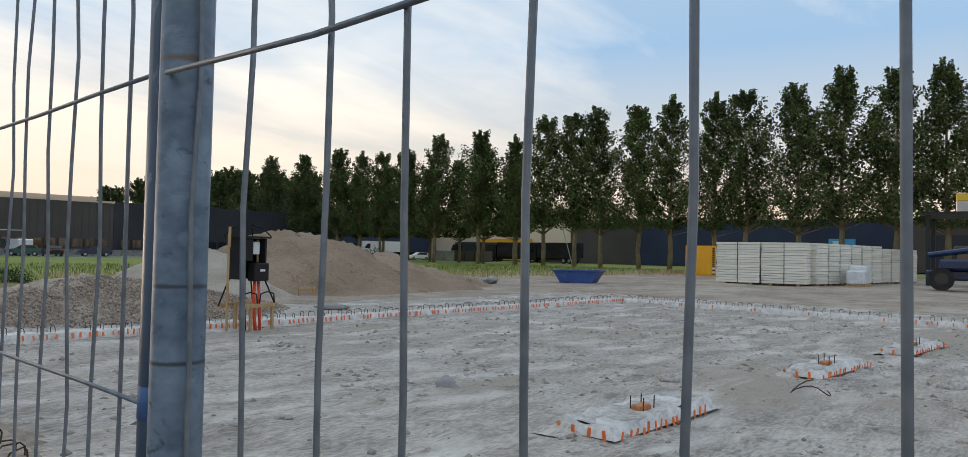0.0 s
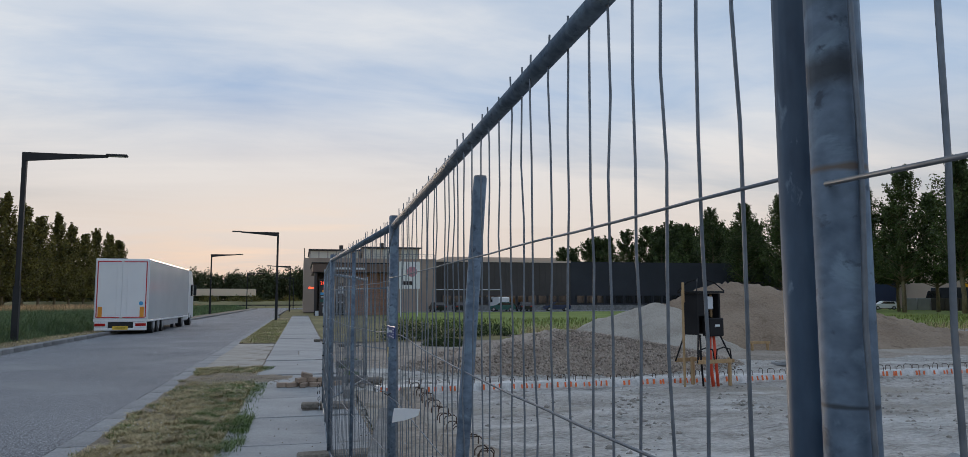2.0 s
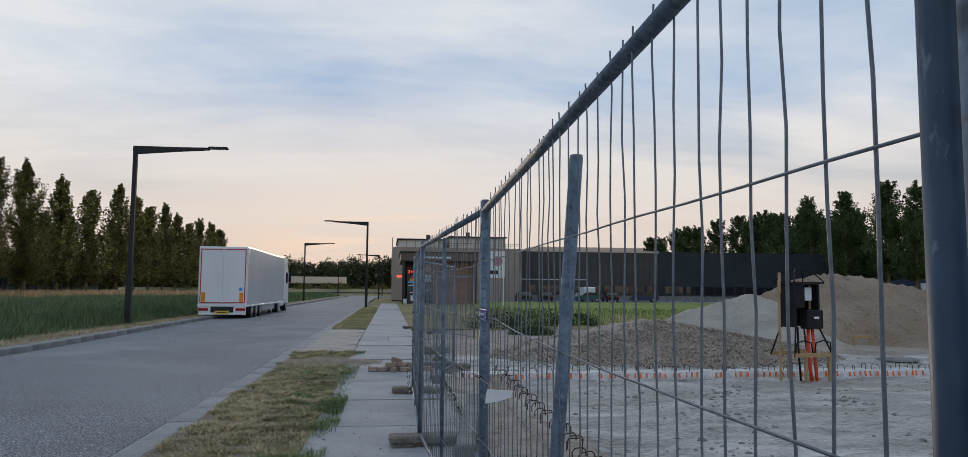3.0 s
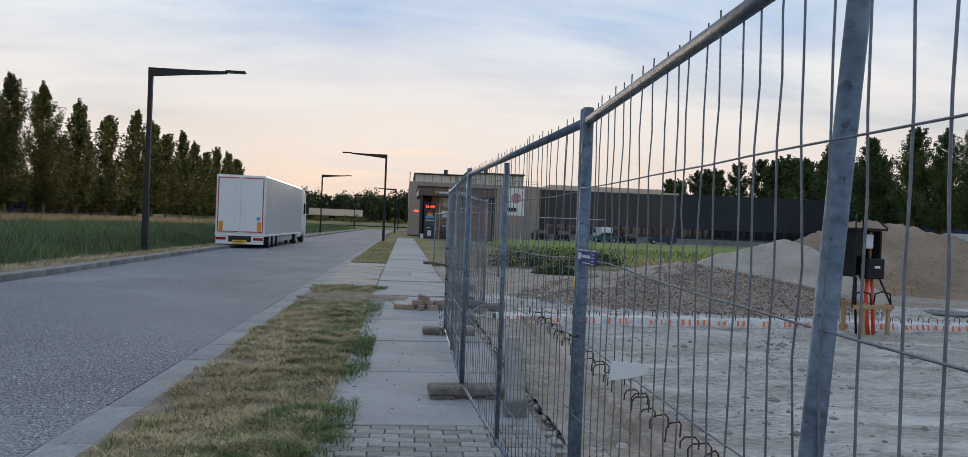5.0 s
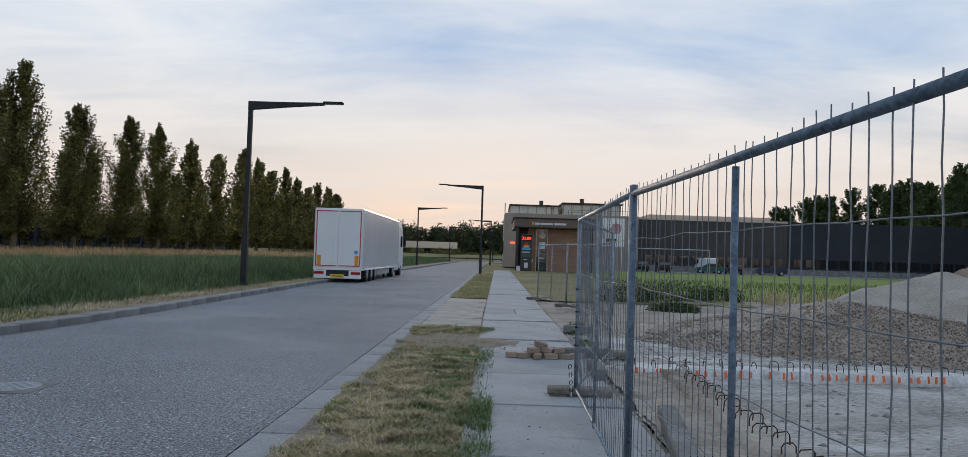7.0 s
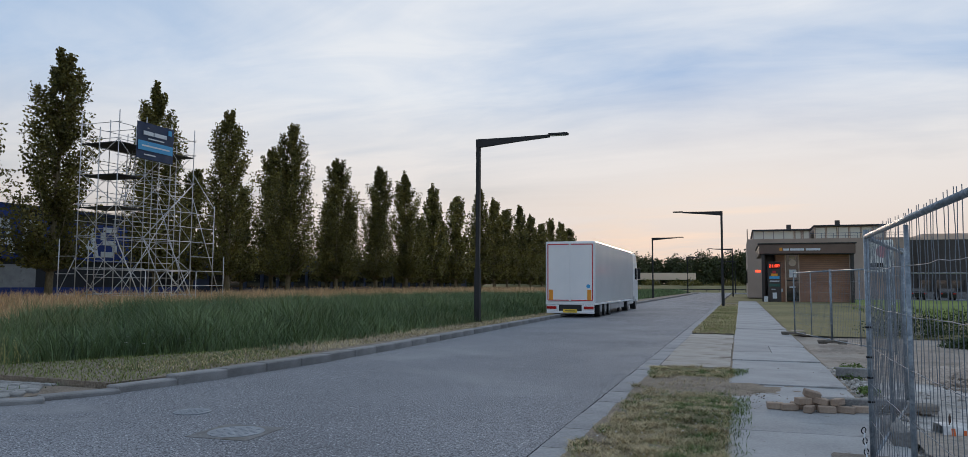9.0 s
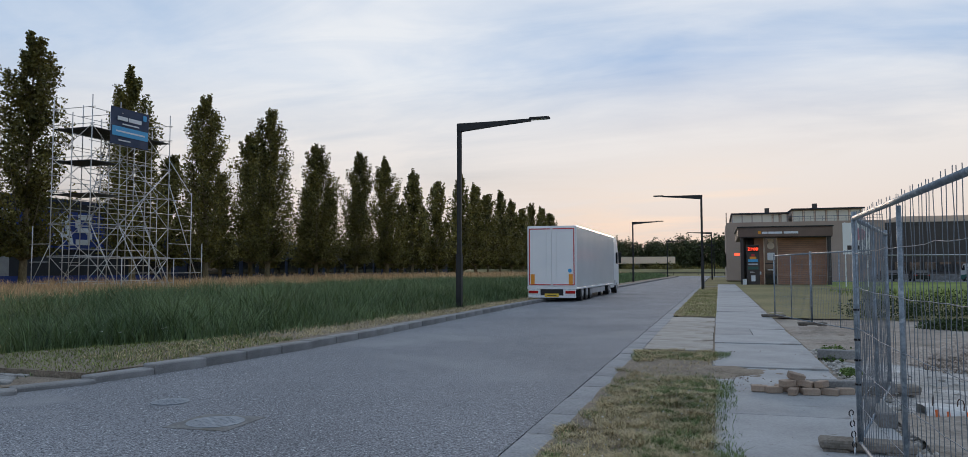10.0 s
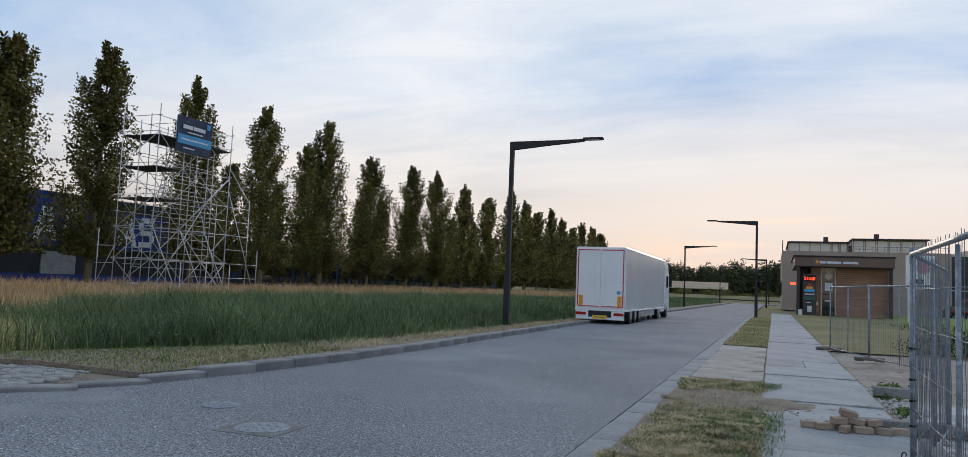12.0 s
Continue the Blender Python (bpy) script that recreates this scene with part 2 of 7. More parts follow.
M_CONCDIRTY = surf("dirty_concrete", (0.29, 0.265, 0.235), (0.45, 0.42, 0.38), 1.6, 40, 0.4, 0.92, contrast=0.7, depth=0.005, per_object=0.10, patch=((1.3, (0.17, 0.14, 0.105), 0.52, 0.66),))
M_CONCDARK = surf("weathered_concrete", (0.13, 0.13, 0.128), (0.29, 0.285, 0.28), 2.5, 40, 0.5, 0.92, contrast=0.7, depth=0.006, per_object=0.16, patch=((1.5, (0.13, 0.115, 0.09), 0.54, 0.68),))
M_GUTTER = surf("worn_gutter_concrete", (0.20, 0.205, 0.215), (0.36, 0.365, 0.375), 1.5, 40, 0.4, 0.92, contrast=0.7, depth=0.005, per_object=0.10, patch=((1.2, (0.18, 0.17, 0.155), 0.55, 0.68), (14, (0.13, 0.125, 0.12), 0.62, 0.70)))
M_KERB = surf("kerb_concrete", (0.14, 0.137, 0.135), (0.29, 0.285, 0.28), 2.0, 50, 0.4, 0.9, contrast=0.7, depth=0.004, per_object=0.14)
M_PAVER = surf("paver", (0.21, 0.205, 0.195), (0.42, 0.41, 0.39), 4, 60, 0.4, 0.9, per_object=0.24, per_island=0.24, depth=0.003)
M_BRICKTAN = surf("tan_brick", (0.26, 0.19, 0.14), (0.42, 0.33, 0.26), 5, 60, 0.4, 0.9, per_object=0.16, depth=0.003)
M_SOIL = surf("verge_soil", (0.15, 0.12, 0.088), (0.32, 0.262, 0.20), 2.2, 30, 1.0, 0.95, contrast=1.2, depth=0.03)
M_LAWN = surf("lawn", (0.13, 0.18, 0.03), (0.26, 0.31, 0.07), 0.15, 9, 0.6, 0.95, contrast=0.6, depth=0.05)
M_FIELD = surf("rough_field", (0.12, 0.115, 0.042), (0.27, 0.225, 0.095), 0.12, 6, 0.6, 0.95, contrast=0.6, depth=0.06)
M_BLADE = leafy("grass_blade", (0.10, 0.14, 0.03), (0.24, 0.27, 0.08))
M_YELGRASS = leafy("yellow_grass", (0.27, 0.25, 0.09), (0.62, 0.55, 0.25), patch=((0.5, (0.16, 0.21, 0.08), 0.54, 0.64),))
M_BLADEDRY = leafy("dry_blade", (0.29, 0.235, 0.13), (0.66, 0.545, 0.33), patch=((4.5, (0.15, 0.118, 0.07), 0.54, 0.63), (1.1, (0.18, 0.19, 0.075), 0.57, 0.68)))
M_REED = leafy("reed_leaf", (0.055, 0.105, 0.046), (0.195, 0.260, 0.118), patch=((0.25, (0.20, 0.215, 0.095), 0.56, 0.68), (1.3, (0.035, 0.065, 0.03), 0.56, 0.66)))
M_GREENBLADE = leafy("green_blade", (0.060, 0.105, 0.026), (0.17, 0.235, 0.075))
M_STRAW = leafy("straw", (0.40, 0.25, 0.13), (0.70, 0.48, 0.28), patch=((0.3, (0.30, 0.17, 0.08), 0.55, 0.68),))
M_LEAF = leafy("poplar_leaf", (0.044, 0.048, 0.012), (0.225, 0.190, 0.050))
M_LEAF2 = leafy("dark_poplar_leaf", (0.026, 0.044, 0.013), (0.098, 0.135, 0.042))
M_WOODS = leafy("wood_leaf", (0.03, 0.042, 0.014), (0.075, 0.085, 0.032))
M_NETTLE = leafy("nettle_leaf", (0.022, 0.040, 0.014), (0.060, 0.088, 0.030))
M_BARK = surf("bark", (0.12, 0.095, 0.055), (0.30, 0.24, 0.14), 2, 14, 0.8, 0.95, contrast=0.8, depth=0.04, stretch=(1, 1, 0.3))
M_BLACK = surf("black_paint", (0.008, 0.008, 0.010), (0.020, 0.020, 0.022), 2, 60, 0.05, 0.6, spec=0.25)
M_PAINTBLUE = surf("blue_paint", (0.03, 0.09, 0.24), (0.06, 0.15, 0.33), 20, 60, 0.1, 0.6)
M_DARKSTEEL = surf("dark_steel", (0.010, 0.010, 0.011), (0.022, 0.022, 0.024), 3, 60, 0.05, 0.6, 0.0)
M_RUBBER = surf("rubber", (0.010, 0.010, 0.010), (0.026, 0.026, 0.026), 5, 60, 0.3, 0.85)
M_WHITE = surf("white_paint", (0.78, 0.79, 0.80), (0.86, 0.86, 0.86), 0.7, 30, 0.03, 0.35, contrast=0.4)
M_WHITEGLOSS = surf("glossy_white_panel", (0.72, 0.73, 0.75), (0.80, 0.81, 0.82), 0.5, 20, 0.02, 0.14, contrast=0.4)
M_RED = surf("red_tape", (0.45, 0.02, 0.03), (0.6, 0.04, 0.05), 3, 40, 0.0, 0.4)
M_LAMPRED = surf("red_lens", (0.35, 0.01, 0.01), (0.5, 0.02, 0.02), 3, 40, 0.0, 0.15)
M_ORANGE = surf("orange_marking", (0.72, 0.13, 0.03), (0.88, 0.22, 0.06), 8, 40, 0.05, 0.6, per_object=0.15)
M_AMBER = surf("amber_marker", (0.75, 0.28, 0.02), (0.85, 0.36, 0.04), 5, 40, 0.0, 0.4)
M_YELPLATE = surf("yellow_plate", (0.75, 0.50, 0.04), (0.85, 0.58, 0.07), 5, 40, 0.0, 0.4)
M_FILM = surf("white_film", (0.36, 0.36, 0.355), (0.70, 0.70, 0.69), 5, 22, 0.5, 0.5, contrast=0.7, depth=0.01)
M_WOOD = surf("raw_timber", (0.34, 0.21, 0.10), (0.52, 0.36, 0.19), 3, 30, 0.2, 0.8, stretch=(6, 6, 0.6), contrast=0.6)
M_BLUESKIP = surf("blue_skip_paint", (0.012, 0.05, 0.20), (0.03, 0.09, 0.30), 1.2, 20, 0.15, 0.5)
M_YELLOW = surf("yellow_container_paint", (0.80, 0.36, 0.01), (0.90, 0.44, 0.02), 0.6, 20, 0.05, 0.45)
M_PANEL = surf("white_foam_board", (0.70, 0.69, 0.62), (0.84, 0.82, 0.74), 1.0, 25, 0.2, 0.7, per_object=0.10, depth=0.01)
M_WRAP = surf("wrapping_film", (0.60, 0.63, 0.68), (0.80, 0.82, 0.85), 2.0, 10, 0.5, 0.3, depth=0.03)
M_HALLGREY = surf("grey_cladding", (0.062, 0.054, 0.049), (0.092, 0.080, 0.073), 0.15, 4, 0.0, 0.7, contrast=0.3)
M_HALLDARK = surf("anthracite_cladding", (0.020, 0.023, 0.031), (0.036, 0.040, 0.051), 0.15, 4, 0.0, 0.6, contrast=0.3)
M_BEIGE = surf("beige_cladding", (0.58, 0.45, 0.35), (0.68, 0.54, 0.43), 0.12, 4, 0.0, 0.8, contrast=0.3)
M_CREAM = surf("cream_cladding", (0.80, 0.63, 0.47), (0.88, 0.71, 0.54), 0.15, 4, 0.0, 0.75, contrast=0.3)
M_NAVY = surf("navy_cladding", (0.014, 0.026, 0.062), (0.024, 0.040, 0.088), 0.15, 4, 0.0, 0.6, contrast=0.3)
M_BRICKWALL = surf("brown_brick", (0.27, 0.135, 0.085), (0.48, 0.265, 0.17), 0.4, 18, 0.3, 0.85, contrast=0.7, stretch=(1, 1, 3.2))
M_CANOPY = surf("brown_fascia", (0.12, 0.078, 0.06), (0.20, 0.13, 0.10), 0.5, 20, 0.05, 0.5)
M_RENDERWALL = surf("pinkish_render", (0.36, 0.275, 0.225), (0.45, 0.35, 0.29), 0.3, 20, 0.1, 0.85)
M_BLUESIGN = surf("blue_sign_board", (0.012, 0.035, 0.19), (0.02, 0.05, 0.25), 0.4, 20, 0.0, 0.4)
M_CYAN = surf("light_blue_print", (0.05, 0.32, 0.62), (0.08, 0.40, 0.70), 1, 20, 0.0, 0.5)
M_BANNER = surf("navy_banner", (0.015, 0.03, 0.075), (0.03, 0.05, 0.11), 1, 20, 0.05, 0.6)
M_TAGBLUE = surf("blue_label", (0.012, 0.03, 0.17), (0.02, 0.045, 0.22), 6, 60, 0.0, 0.35)
M_PLASTIC = surf("white_plastic", (0.62, 0.66, 0.70), (0.74, 0.77, 0.80), 6, 40, 0.05, 0.4)
M_CONDUIT = surf("orange_conduit", (0.62, 0.06, 0.025), (0.75, 0.10, 0.04), 8, 40, 0.0, 0.45)
M_SIGNDARK = surf("dark_sign_panel", (0.025, 0.023, 0.024), (0.045, 0.04, 0.042), 1, 20, 0.0, 0.35)
M_PINK = surf("pink_print", (0.50, 0.20, 0.26), (0.65, 0.42, 0.45), 1.5, 8, 0.0, 0.5)
M_CARBLUE = surf("blue_car_paint", (0.008, 0.025, 0.07), (0.014, 0.04, 0.11), 1, 20, 0.0, 0.2)
M_CARGREEN = surf("green_car_paint", (0.015, 0.09, 0.085), (0.03, 0.12, 0.11), 1, 20, 0.0, 0.2)
M_CARDARK = surf("dark_car_paint", (0.02, 0.02, 0.024), (0.035, 0.035, 0.04), 1, 20, 0.0, 0.2)
M_CARSILVER = surf("silver_car_paint", (0.42, 0.43, 0.45), (0.52, 0.53, 0.55), 1, 20, 0.0, 0.25, 0.4)
M_LED = glow("red_led", (1.0, 0.06, 0.02), 3.0)


def glass_mat(name, tint, rough=0.05):
    m = bpy.data.materials.new(name)
    m.use_nodes = True
    b = m.node_tree.nodes["Principled BSDF"]
    b.inputs["Base Color"].default_value = (*tint, 1)
    b.inputs["Roughness"].default_value = rough
    b.inputs["Specular IOR Level"].default_value = 0.9
    return m


M_GLASS = glass_mat("dark_window_glass", (0.015, 0.018, 0.022))
# Pale warm base colour stands in for the sky mirrored in the panes.
M_GLASSSKY = glass_mat("sky_toned_glass", (0.66, 0.65, 0.56), 0.03)


# ---- mesh helpers ----
def thing(name, at=(0, 0, 0), rz=0.0, label="", category="", group="", kind=""):
    ob = new(name)
    ob.matrix_basis = pose(*at, 0, 0, rz)
    ob.empty_display_size = 0.2
    return tagged(ob, label, category, group, kind)


def mesh_of(name, bm, mat, smooth=False):
    me = bpy.data.meshes.new(name)
    bm.to_mesh(me)
    bm.free()
    me.materials.append(mat)
    if smooth:
        me.polygons.foreach_set("use_smooth", [True] * len(me.polygons))
    return me


def part(name, bm, mat, parent=None, label="", smooth=False):
    me = bm if isinstance(bm, bpy.types.Mesh) else mesh_of(name, bm, mat, smooth)
    ob = new(name, me)
    if parent:
        ob.parent = parent
    return tagged(ob, label)


def bx(bm, x0, x1, y0, y1, z0, z1, bevel=0.0):
    vs = [bm.verts.new((x, y, z)) for x in (x0, x1) for y in (y0, y1) for z in (z0, z1)]
    fs = [bm.faces.new([vs[i] for i in f]) for f in ((0, 1, 3, 2), (4, 6, 7, 5), (0, 4, 5, 1), (2, 3, 7, 6), (0, 2, 6, 4), (1, 5, 7, 3))]
    if bevel:
        bmesh.ops.bevel(bm, geom=list({e for f in fs for e in f.edges}), offset=bevel, segments=1, affect="EDGES")
    return bm


def box(x0, x1, y0, y1, z0, z1, bevel=0.0):
    return bx(bmesh.new(), x0, x1, y0, y1, z0, z1, bevel)


def sweep(bm, pts, r, n=8, r1=None):
    """A round bar along points; r1: the end's radius."""
    pts = [Vector(p) for p in pts]
    r1 = r if r1 is None else r1
    rings = []
    ref = None
    for i, p in enumerate(pts):
        d = (pts[min(i + 1, len(pts) - 1)] - pts[max(i - 1, 0)]).normalized()
        if ref is None:
            ref = d.orthogonal().normalized()
        u = (ref - d * ref.dot(d))
        u = u.normalized() if u.length > 1e-6 else d.orthogonal().normalized()
        ref = u
        v = d.cross(u)
        q = r + (r1 - r) * i / max(1, len(pts) - 1)
        rings.append([bm.verts.new(p + (u * math.cos(a) + v * math.sin(a)) * q) for a in (2 * math.pi * k / n for k in range(n))])
    for a, b in zip(rings, rings[1:]):
        for k in range(n):
            bm.faces.new((a[k], a[(k + 1) % n], b[(k + 1) % n], b[k]))
    bm.faces.new(rings[0][::-1])
    bm.faces.new(rings[-1])
    return bm


def bar(pts, r, n=8, r1=None):
    return sweep(bmesh.new(), pts, r, n, r1)


def prism(poly, z0, z1, bm=None):
    """An upright solid on an outline of (x, y), counter-clockwise."""
    bm = bm or bmesh.new()
    lo = [bm.verts.new((x, y, z0)) for x, y in poly]
    hi = [bm.verts.new((x, y, z1)) for x, y in poly]
    bm.faces.new(lo[::-1])
    bm.faces.new(hi)
    for i in range(len(poly)):
        j = (i + 1) % len(poly)
        bm.faces.new((lo[i], lo[j], hi[j], hi[i]))
    return bm


def side_prism(poly, x0, x1, bm=None):
    """A solid with an outline of (y, z), from x0 to x1."""
    bm = bm or bmesh.new()
    a = [bm.verts.new((x0, y, z)) for y, z in poly]
    b = [bm.verts.new((x1, y, z)) for y, z in poly]
    bm.faces.new(a)
    bm.faces.new(b[::-1])
    for i in range(len(poly)):
        j = (i + 1) % len(poly)
        bm.faces.new((a[j], a[i], b[i], b[j]))
    bmesh.ops.recalc_face_normals(bm, faces=bm.faces)
    return bm


def raw_mesh(name, verts, faces, mat):
    """A mesh of equal faces from arrays."""
    me = bpy.data.meshes.new(name)
    verts, faces = np.asarray(verts, np.float32), np.asarray(faces, np.int32)
    k = faces.shape[1]
    me.vertices.add(len(verts))
    me.vertices.foreach_set("co", verts.ravel())
    me.loops.add(faces.size)
    me.loops.foreach_set("vertex_index", faces.ravel())
    me.polygons.add(len(faces))
    me.polygons.foreach_set("loop_start", np.arange(0, faces.size, k, dtype=np.int32))
    me.update(calc_edges=True)
    me.validate()
    me.materials.append(mat)
    return me


rng = np.random.default_rng(7)


def sheet(name, x0, x1, y0, y1, step, mat, height):
    """A ground sheet whose height is a function of arrays x, y."""
    nx, ny = int((x1 - x0) / step) + 1, int((y1 - y0) / step) + 1
    gx, gy = np.meshgrid(np.linspace(x0, x1, nx), np.linspace(y0, y1, ny))
    v = np.stack([gx, gy, height(gx, gy)], -1).reshape(-1, 3)
    i = (np.arange(ny - 1)[:, None] * nx + np.arange(nx - 1)).ravel()
    me = raw_mesh(name, v, np.stack([i, i + 1, i + nx + 1, i + nx], -1), mat)
    me.polygons.foreach_set("use_smooth", [True] * len(me.polygons))
    return me


def waves(x, y, n, size, seed):
    """Smooth random height: a sum of plane waves of about that size."""
    r = np.random.default_rng(seed)
    h = np.zeros_like(x)
    for _ in range(n):
        a, k, p = r.uniform(0, 2 * math.pi), 2 * math.pi / (size * r.uniform(0.5, 1.8)), r.uniform(0, 6.28)
        h += np.sin(k * (x * math.cos(a) + y * math.sin(a)) + p)
    return h / math.sqrt(n)


def blades(name, xy, z, height, width, lean, mat, leafs=1):
    """Grass: every blade a bent tapered strip."""
    n = len(xy)
    a = rng.uniform(0, 2 * math.pi, n)
    d = np.stack([np.cos(a), np.sin(a)], -1)
    s = np.stack([-d[:, 1], d[:, 0]], -1)
    h = height * rng.uniform(0.55, 1.15, n) if np.isscalar(height) else height * rng.uniform(0.7, 1.15, n)
    w = width * rng.uniform(0.6, 1.3, n)
    le = lean * h * rng.uniform(0.2, 1.4, n)
    base = np.c_[xy, np.broadcast_to(z, n)]
    def at(f, bend, side):
        p = base.copy()
        p[:, :2] += d * (le * bend)[:, None] + s * (w * side)[:, None]
        p[:, 2] += h * f
        return p
    v = np.stack([at(0, 0, -0.5), at(0, 0, 0.5), at(0.6, 0.35, 0.4), at(0.6, 0.35, -0.4), at(1.0, 1.0, 0.04), at(1.0, 1.0, -0.04)], 1).reshape(-1, 3)
    i = np.arange(n)[:, None] * 6
    f = np.concatenate([i + [0, 1, 2, 3], i + [3, 2, 4, 5]], 0)
    return new(name, raw_mesh(name, v, f, mat))


# ---- the ground, road and pavement ----
ROAD_R, ROAD_L, WALK_L, WALK_R = -3.05, -9.5, -1.36, 0.35
tagged(new("ground", sheet("ground", -1500, 1500, -1500, 1500, 60, M_FIELD, lambda x, y: np.full_like(x, -0.16))), "dry grassy flat land reaching the horizon", "ground", kind="structure")

# left edge of the carriageway: straight, then flaring out at a side entrance
LEFT_EDGE = [(-9.6, 170.0), (-9.55, 60.0), (-9.45, 33.0), (-9.2, 22.0), (-9.06, 16.0), (-9.08, 12.8), (-9.28, 10.0), (-9.62, 8.0), (-10.2, 6.75), (-11.04, 5.8), (-12.6, 4.5), (-16.0, 2.4), (-22.0, -1.0), (-22.0, -40.0)]
road_poly = [(ROAD_R, -40.0), (ROAD_R, 170.0)] + LEFT_EDGE
tagged(part("road", prism(road_poly, -0.3, 0.0), M_ASPHALT), "grey chip-surfaced asphalt road with fine stones", "road", kind="structure")
tagged(part("road_junction", box(-40, 30, 170.004, 186, -0.3, 0.0), M_ASPHALT), "asphalt cross street at the far end", "road", kind="structure")


def offset_path(pts, d):
    out = []
    for i, p in enumerate(pts):
        a, b = Vector(pts[max(i - 1, 0)]), Vector(pts[min(i + 1, len(pts) - 1)])
        t = (b - a).normalized()
        out.append((p[0] + t.y * d, p[1] - t.x * d))
    return out


def along(pts, step):
    """Points and headings every step metres along a polyline."""
    out, left = [], 0.0
    for a, b in zip(pts, pts[1:]):
        a, b = Vector(a), Vector(b)
        ln, d = (b - a).length, (b - a).normalized()
        s = left
        while s < ln:
            q = a + d * s
            out.append((q.x, q.y, math.degrees(math.atan2(d.y, d.x))))
            s += step
        left = s - ln
    return out


# right-hand ribbon of concrete along the asphalt
ribbon = thing("gutter_band", label="worn flat concrete gutter band beside the asphalt", category="gutter", kind="structure")
rib = mesh_of("gutter_slab", box(0, 0.33, 0, 0.99, -0.2, 0.018, 0.006), M_GUTTER)
for k in range(90):
    o = part("gutter_slab", rib, None, ribbon)
    o.location = (ROAD_R + 0.03 + random.uniform(-0.008, 0.008), -8 + k * 1.0, random.uniform(-0.004, 0.004))

# raised kerb on the far side of the road, stone by stone
kerb = thing("kerb", label="raised grey concrete kerb of long stones", category="kerb", kind="structure")
kst = mesh_of("kerb_stone", box(0.006, 0.994, -0.30, 0.0, -0.2, 0.15, 0.018), M_KERB)
kerb_pts = along([p for p in LEFT_EDGE if p[1] > 5.0][::-1], 1.0)
for x, y, a in kerb_pts[:150]:
    o = part("kerb_stone", kst, None, kerb)
    low = 0.0 if y > 8.6 else (-0.05 if y > 7.6 else -0.09)
    o.matrix_basis = pose(x, y, low + random.uniform(-0.004, 0.004), 0, 0, a + random.uniform(-0.4, 0.4)) @ Matrix.Diagonal((1, -1, 1, 1))

# strip of mown grass behind the kerb, block-paved entrance
tagged(part("grass_strip", prism([(-9.57, 10.05), (-9.36, 12.8), (-9.34, 16.0), (-9.48, 22.0), (-9.74, 33.0), (-9.84, 60.0), (-9.89, 170), (-11.6, 170), (-11.4, 14), (-14.0, 8.7), (-30, 6.4), (-30, 5.6), (-15.5, 7.5), (-12.2, 8.6), (-9.9, 8.5)][::-1], -0.2, 0.11), M_SOIL), "dry mown grass strip behind the kerb", "grass", kind="structure")
tagged(part("entrance_bed", prism([(-10.45, 6.95), (-9.95, 8.4), (-12.2, 8.5), (-15.5, 7.3), (-30, 5.4), (-30, -2.0), (-16.2, 2.7), (-12.8, 4.75), (-11.25, 6.05)], -0.2, 0.035), M_SOIL), "sandy bed under block paving", "paving", kind="structure")

# sidewalk of large concrete plates; block paving nearest
walkway = thing("pavement", label="footpath of large pale concrete plates with open joints", category="pavement", kind="structure")
part("pavement_bed", box(WALK_L - 0.02, WALK_R + 0.05, 2.45, 82, -0.2, 0.008), M_SOIL, walkway)
slab = mesh_of("pavement_slab", box(0.004, 1.70, 0.005, 1.995, -0.1, 0.035, 0.006), M_CONC)
slab_half = mesh_of("pavement_slab", box(0.008, 0.842, 0.008, 1.992, -0.1, 0.035, 0.008), M_CONC)
for k in range(39):
    y = 2.48 + 2.0 * k
    if k == 8:
        for h in (0, 1):
            o = part("pavement_slab", slab_half, None, walkway)
            o.matrix_basis = pose(WALK_L + 0.85 * h, y, random.uniform(-0.008, 0.006), random.uniform(-0.2, 0.2), random.uniform(-0.3, 0.3), random.uniform(-0.15, 0.15))
    else:
        o = part("pavement_slab", slab, None, walkway)
        o.matrix_basis = pose(WALK_L + random.uniform(-0.012, 0.012), y, random.uniform(-0.008, 0.008), random.uniform(-0.2, 0.2), random.uniform(-0.3, 0.3), random.uniform(-0.15, 0.15))
pavers = thing("block_paving", label="grey concrete paving blocks in stretcher rows with sandy joints", category="paving", kind="structure")
part("paving_bed", box(WALK_L - 0.1, WALK_R, -9, 2.44, -0.2, 0.012), M_SOIL, pavers)
pv = mesh_of("paver", box(0.004, 0.206, 0.004, 0.101, -0.03, 0.034, 0.006), M_PAVER)
for r in range(19):
    for c in range(8):
        o = part("paver", pv, None, pavers)
        o.matrix_basis = pose(WALK_L + 0.21 * c + (0.105 if r % 2 else 0), 0.45 + 0.105 * r, random.uniform(-0.004, 0.004), random.uniform(-0.8, 0.8), random.uniform(-0.8, 0.8), 0)
rest = bmesh.new()
for r in range(80):
    for c in range(8):
        x, y, dz = WALK_L + 0.21 * c + (0.0 if r % 2 else 0.105), 0.45 - 0.105 * (r + 1), random.uniform(-0.004, 0.004)
        bx(rest, x + 0.004, x + 0.206, y + 0.004, y + 0.101, -0.03, 0.034 + dz)
tagged(part("paver_field", rest, M_PAVER), "grey paving blocks continuing along the fence", "paving", kind="stuff")
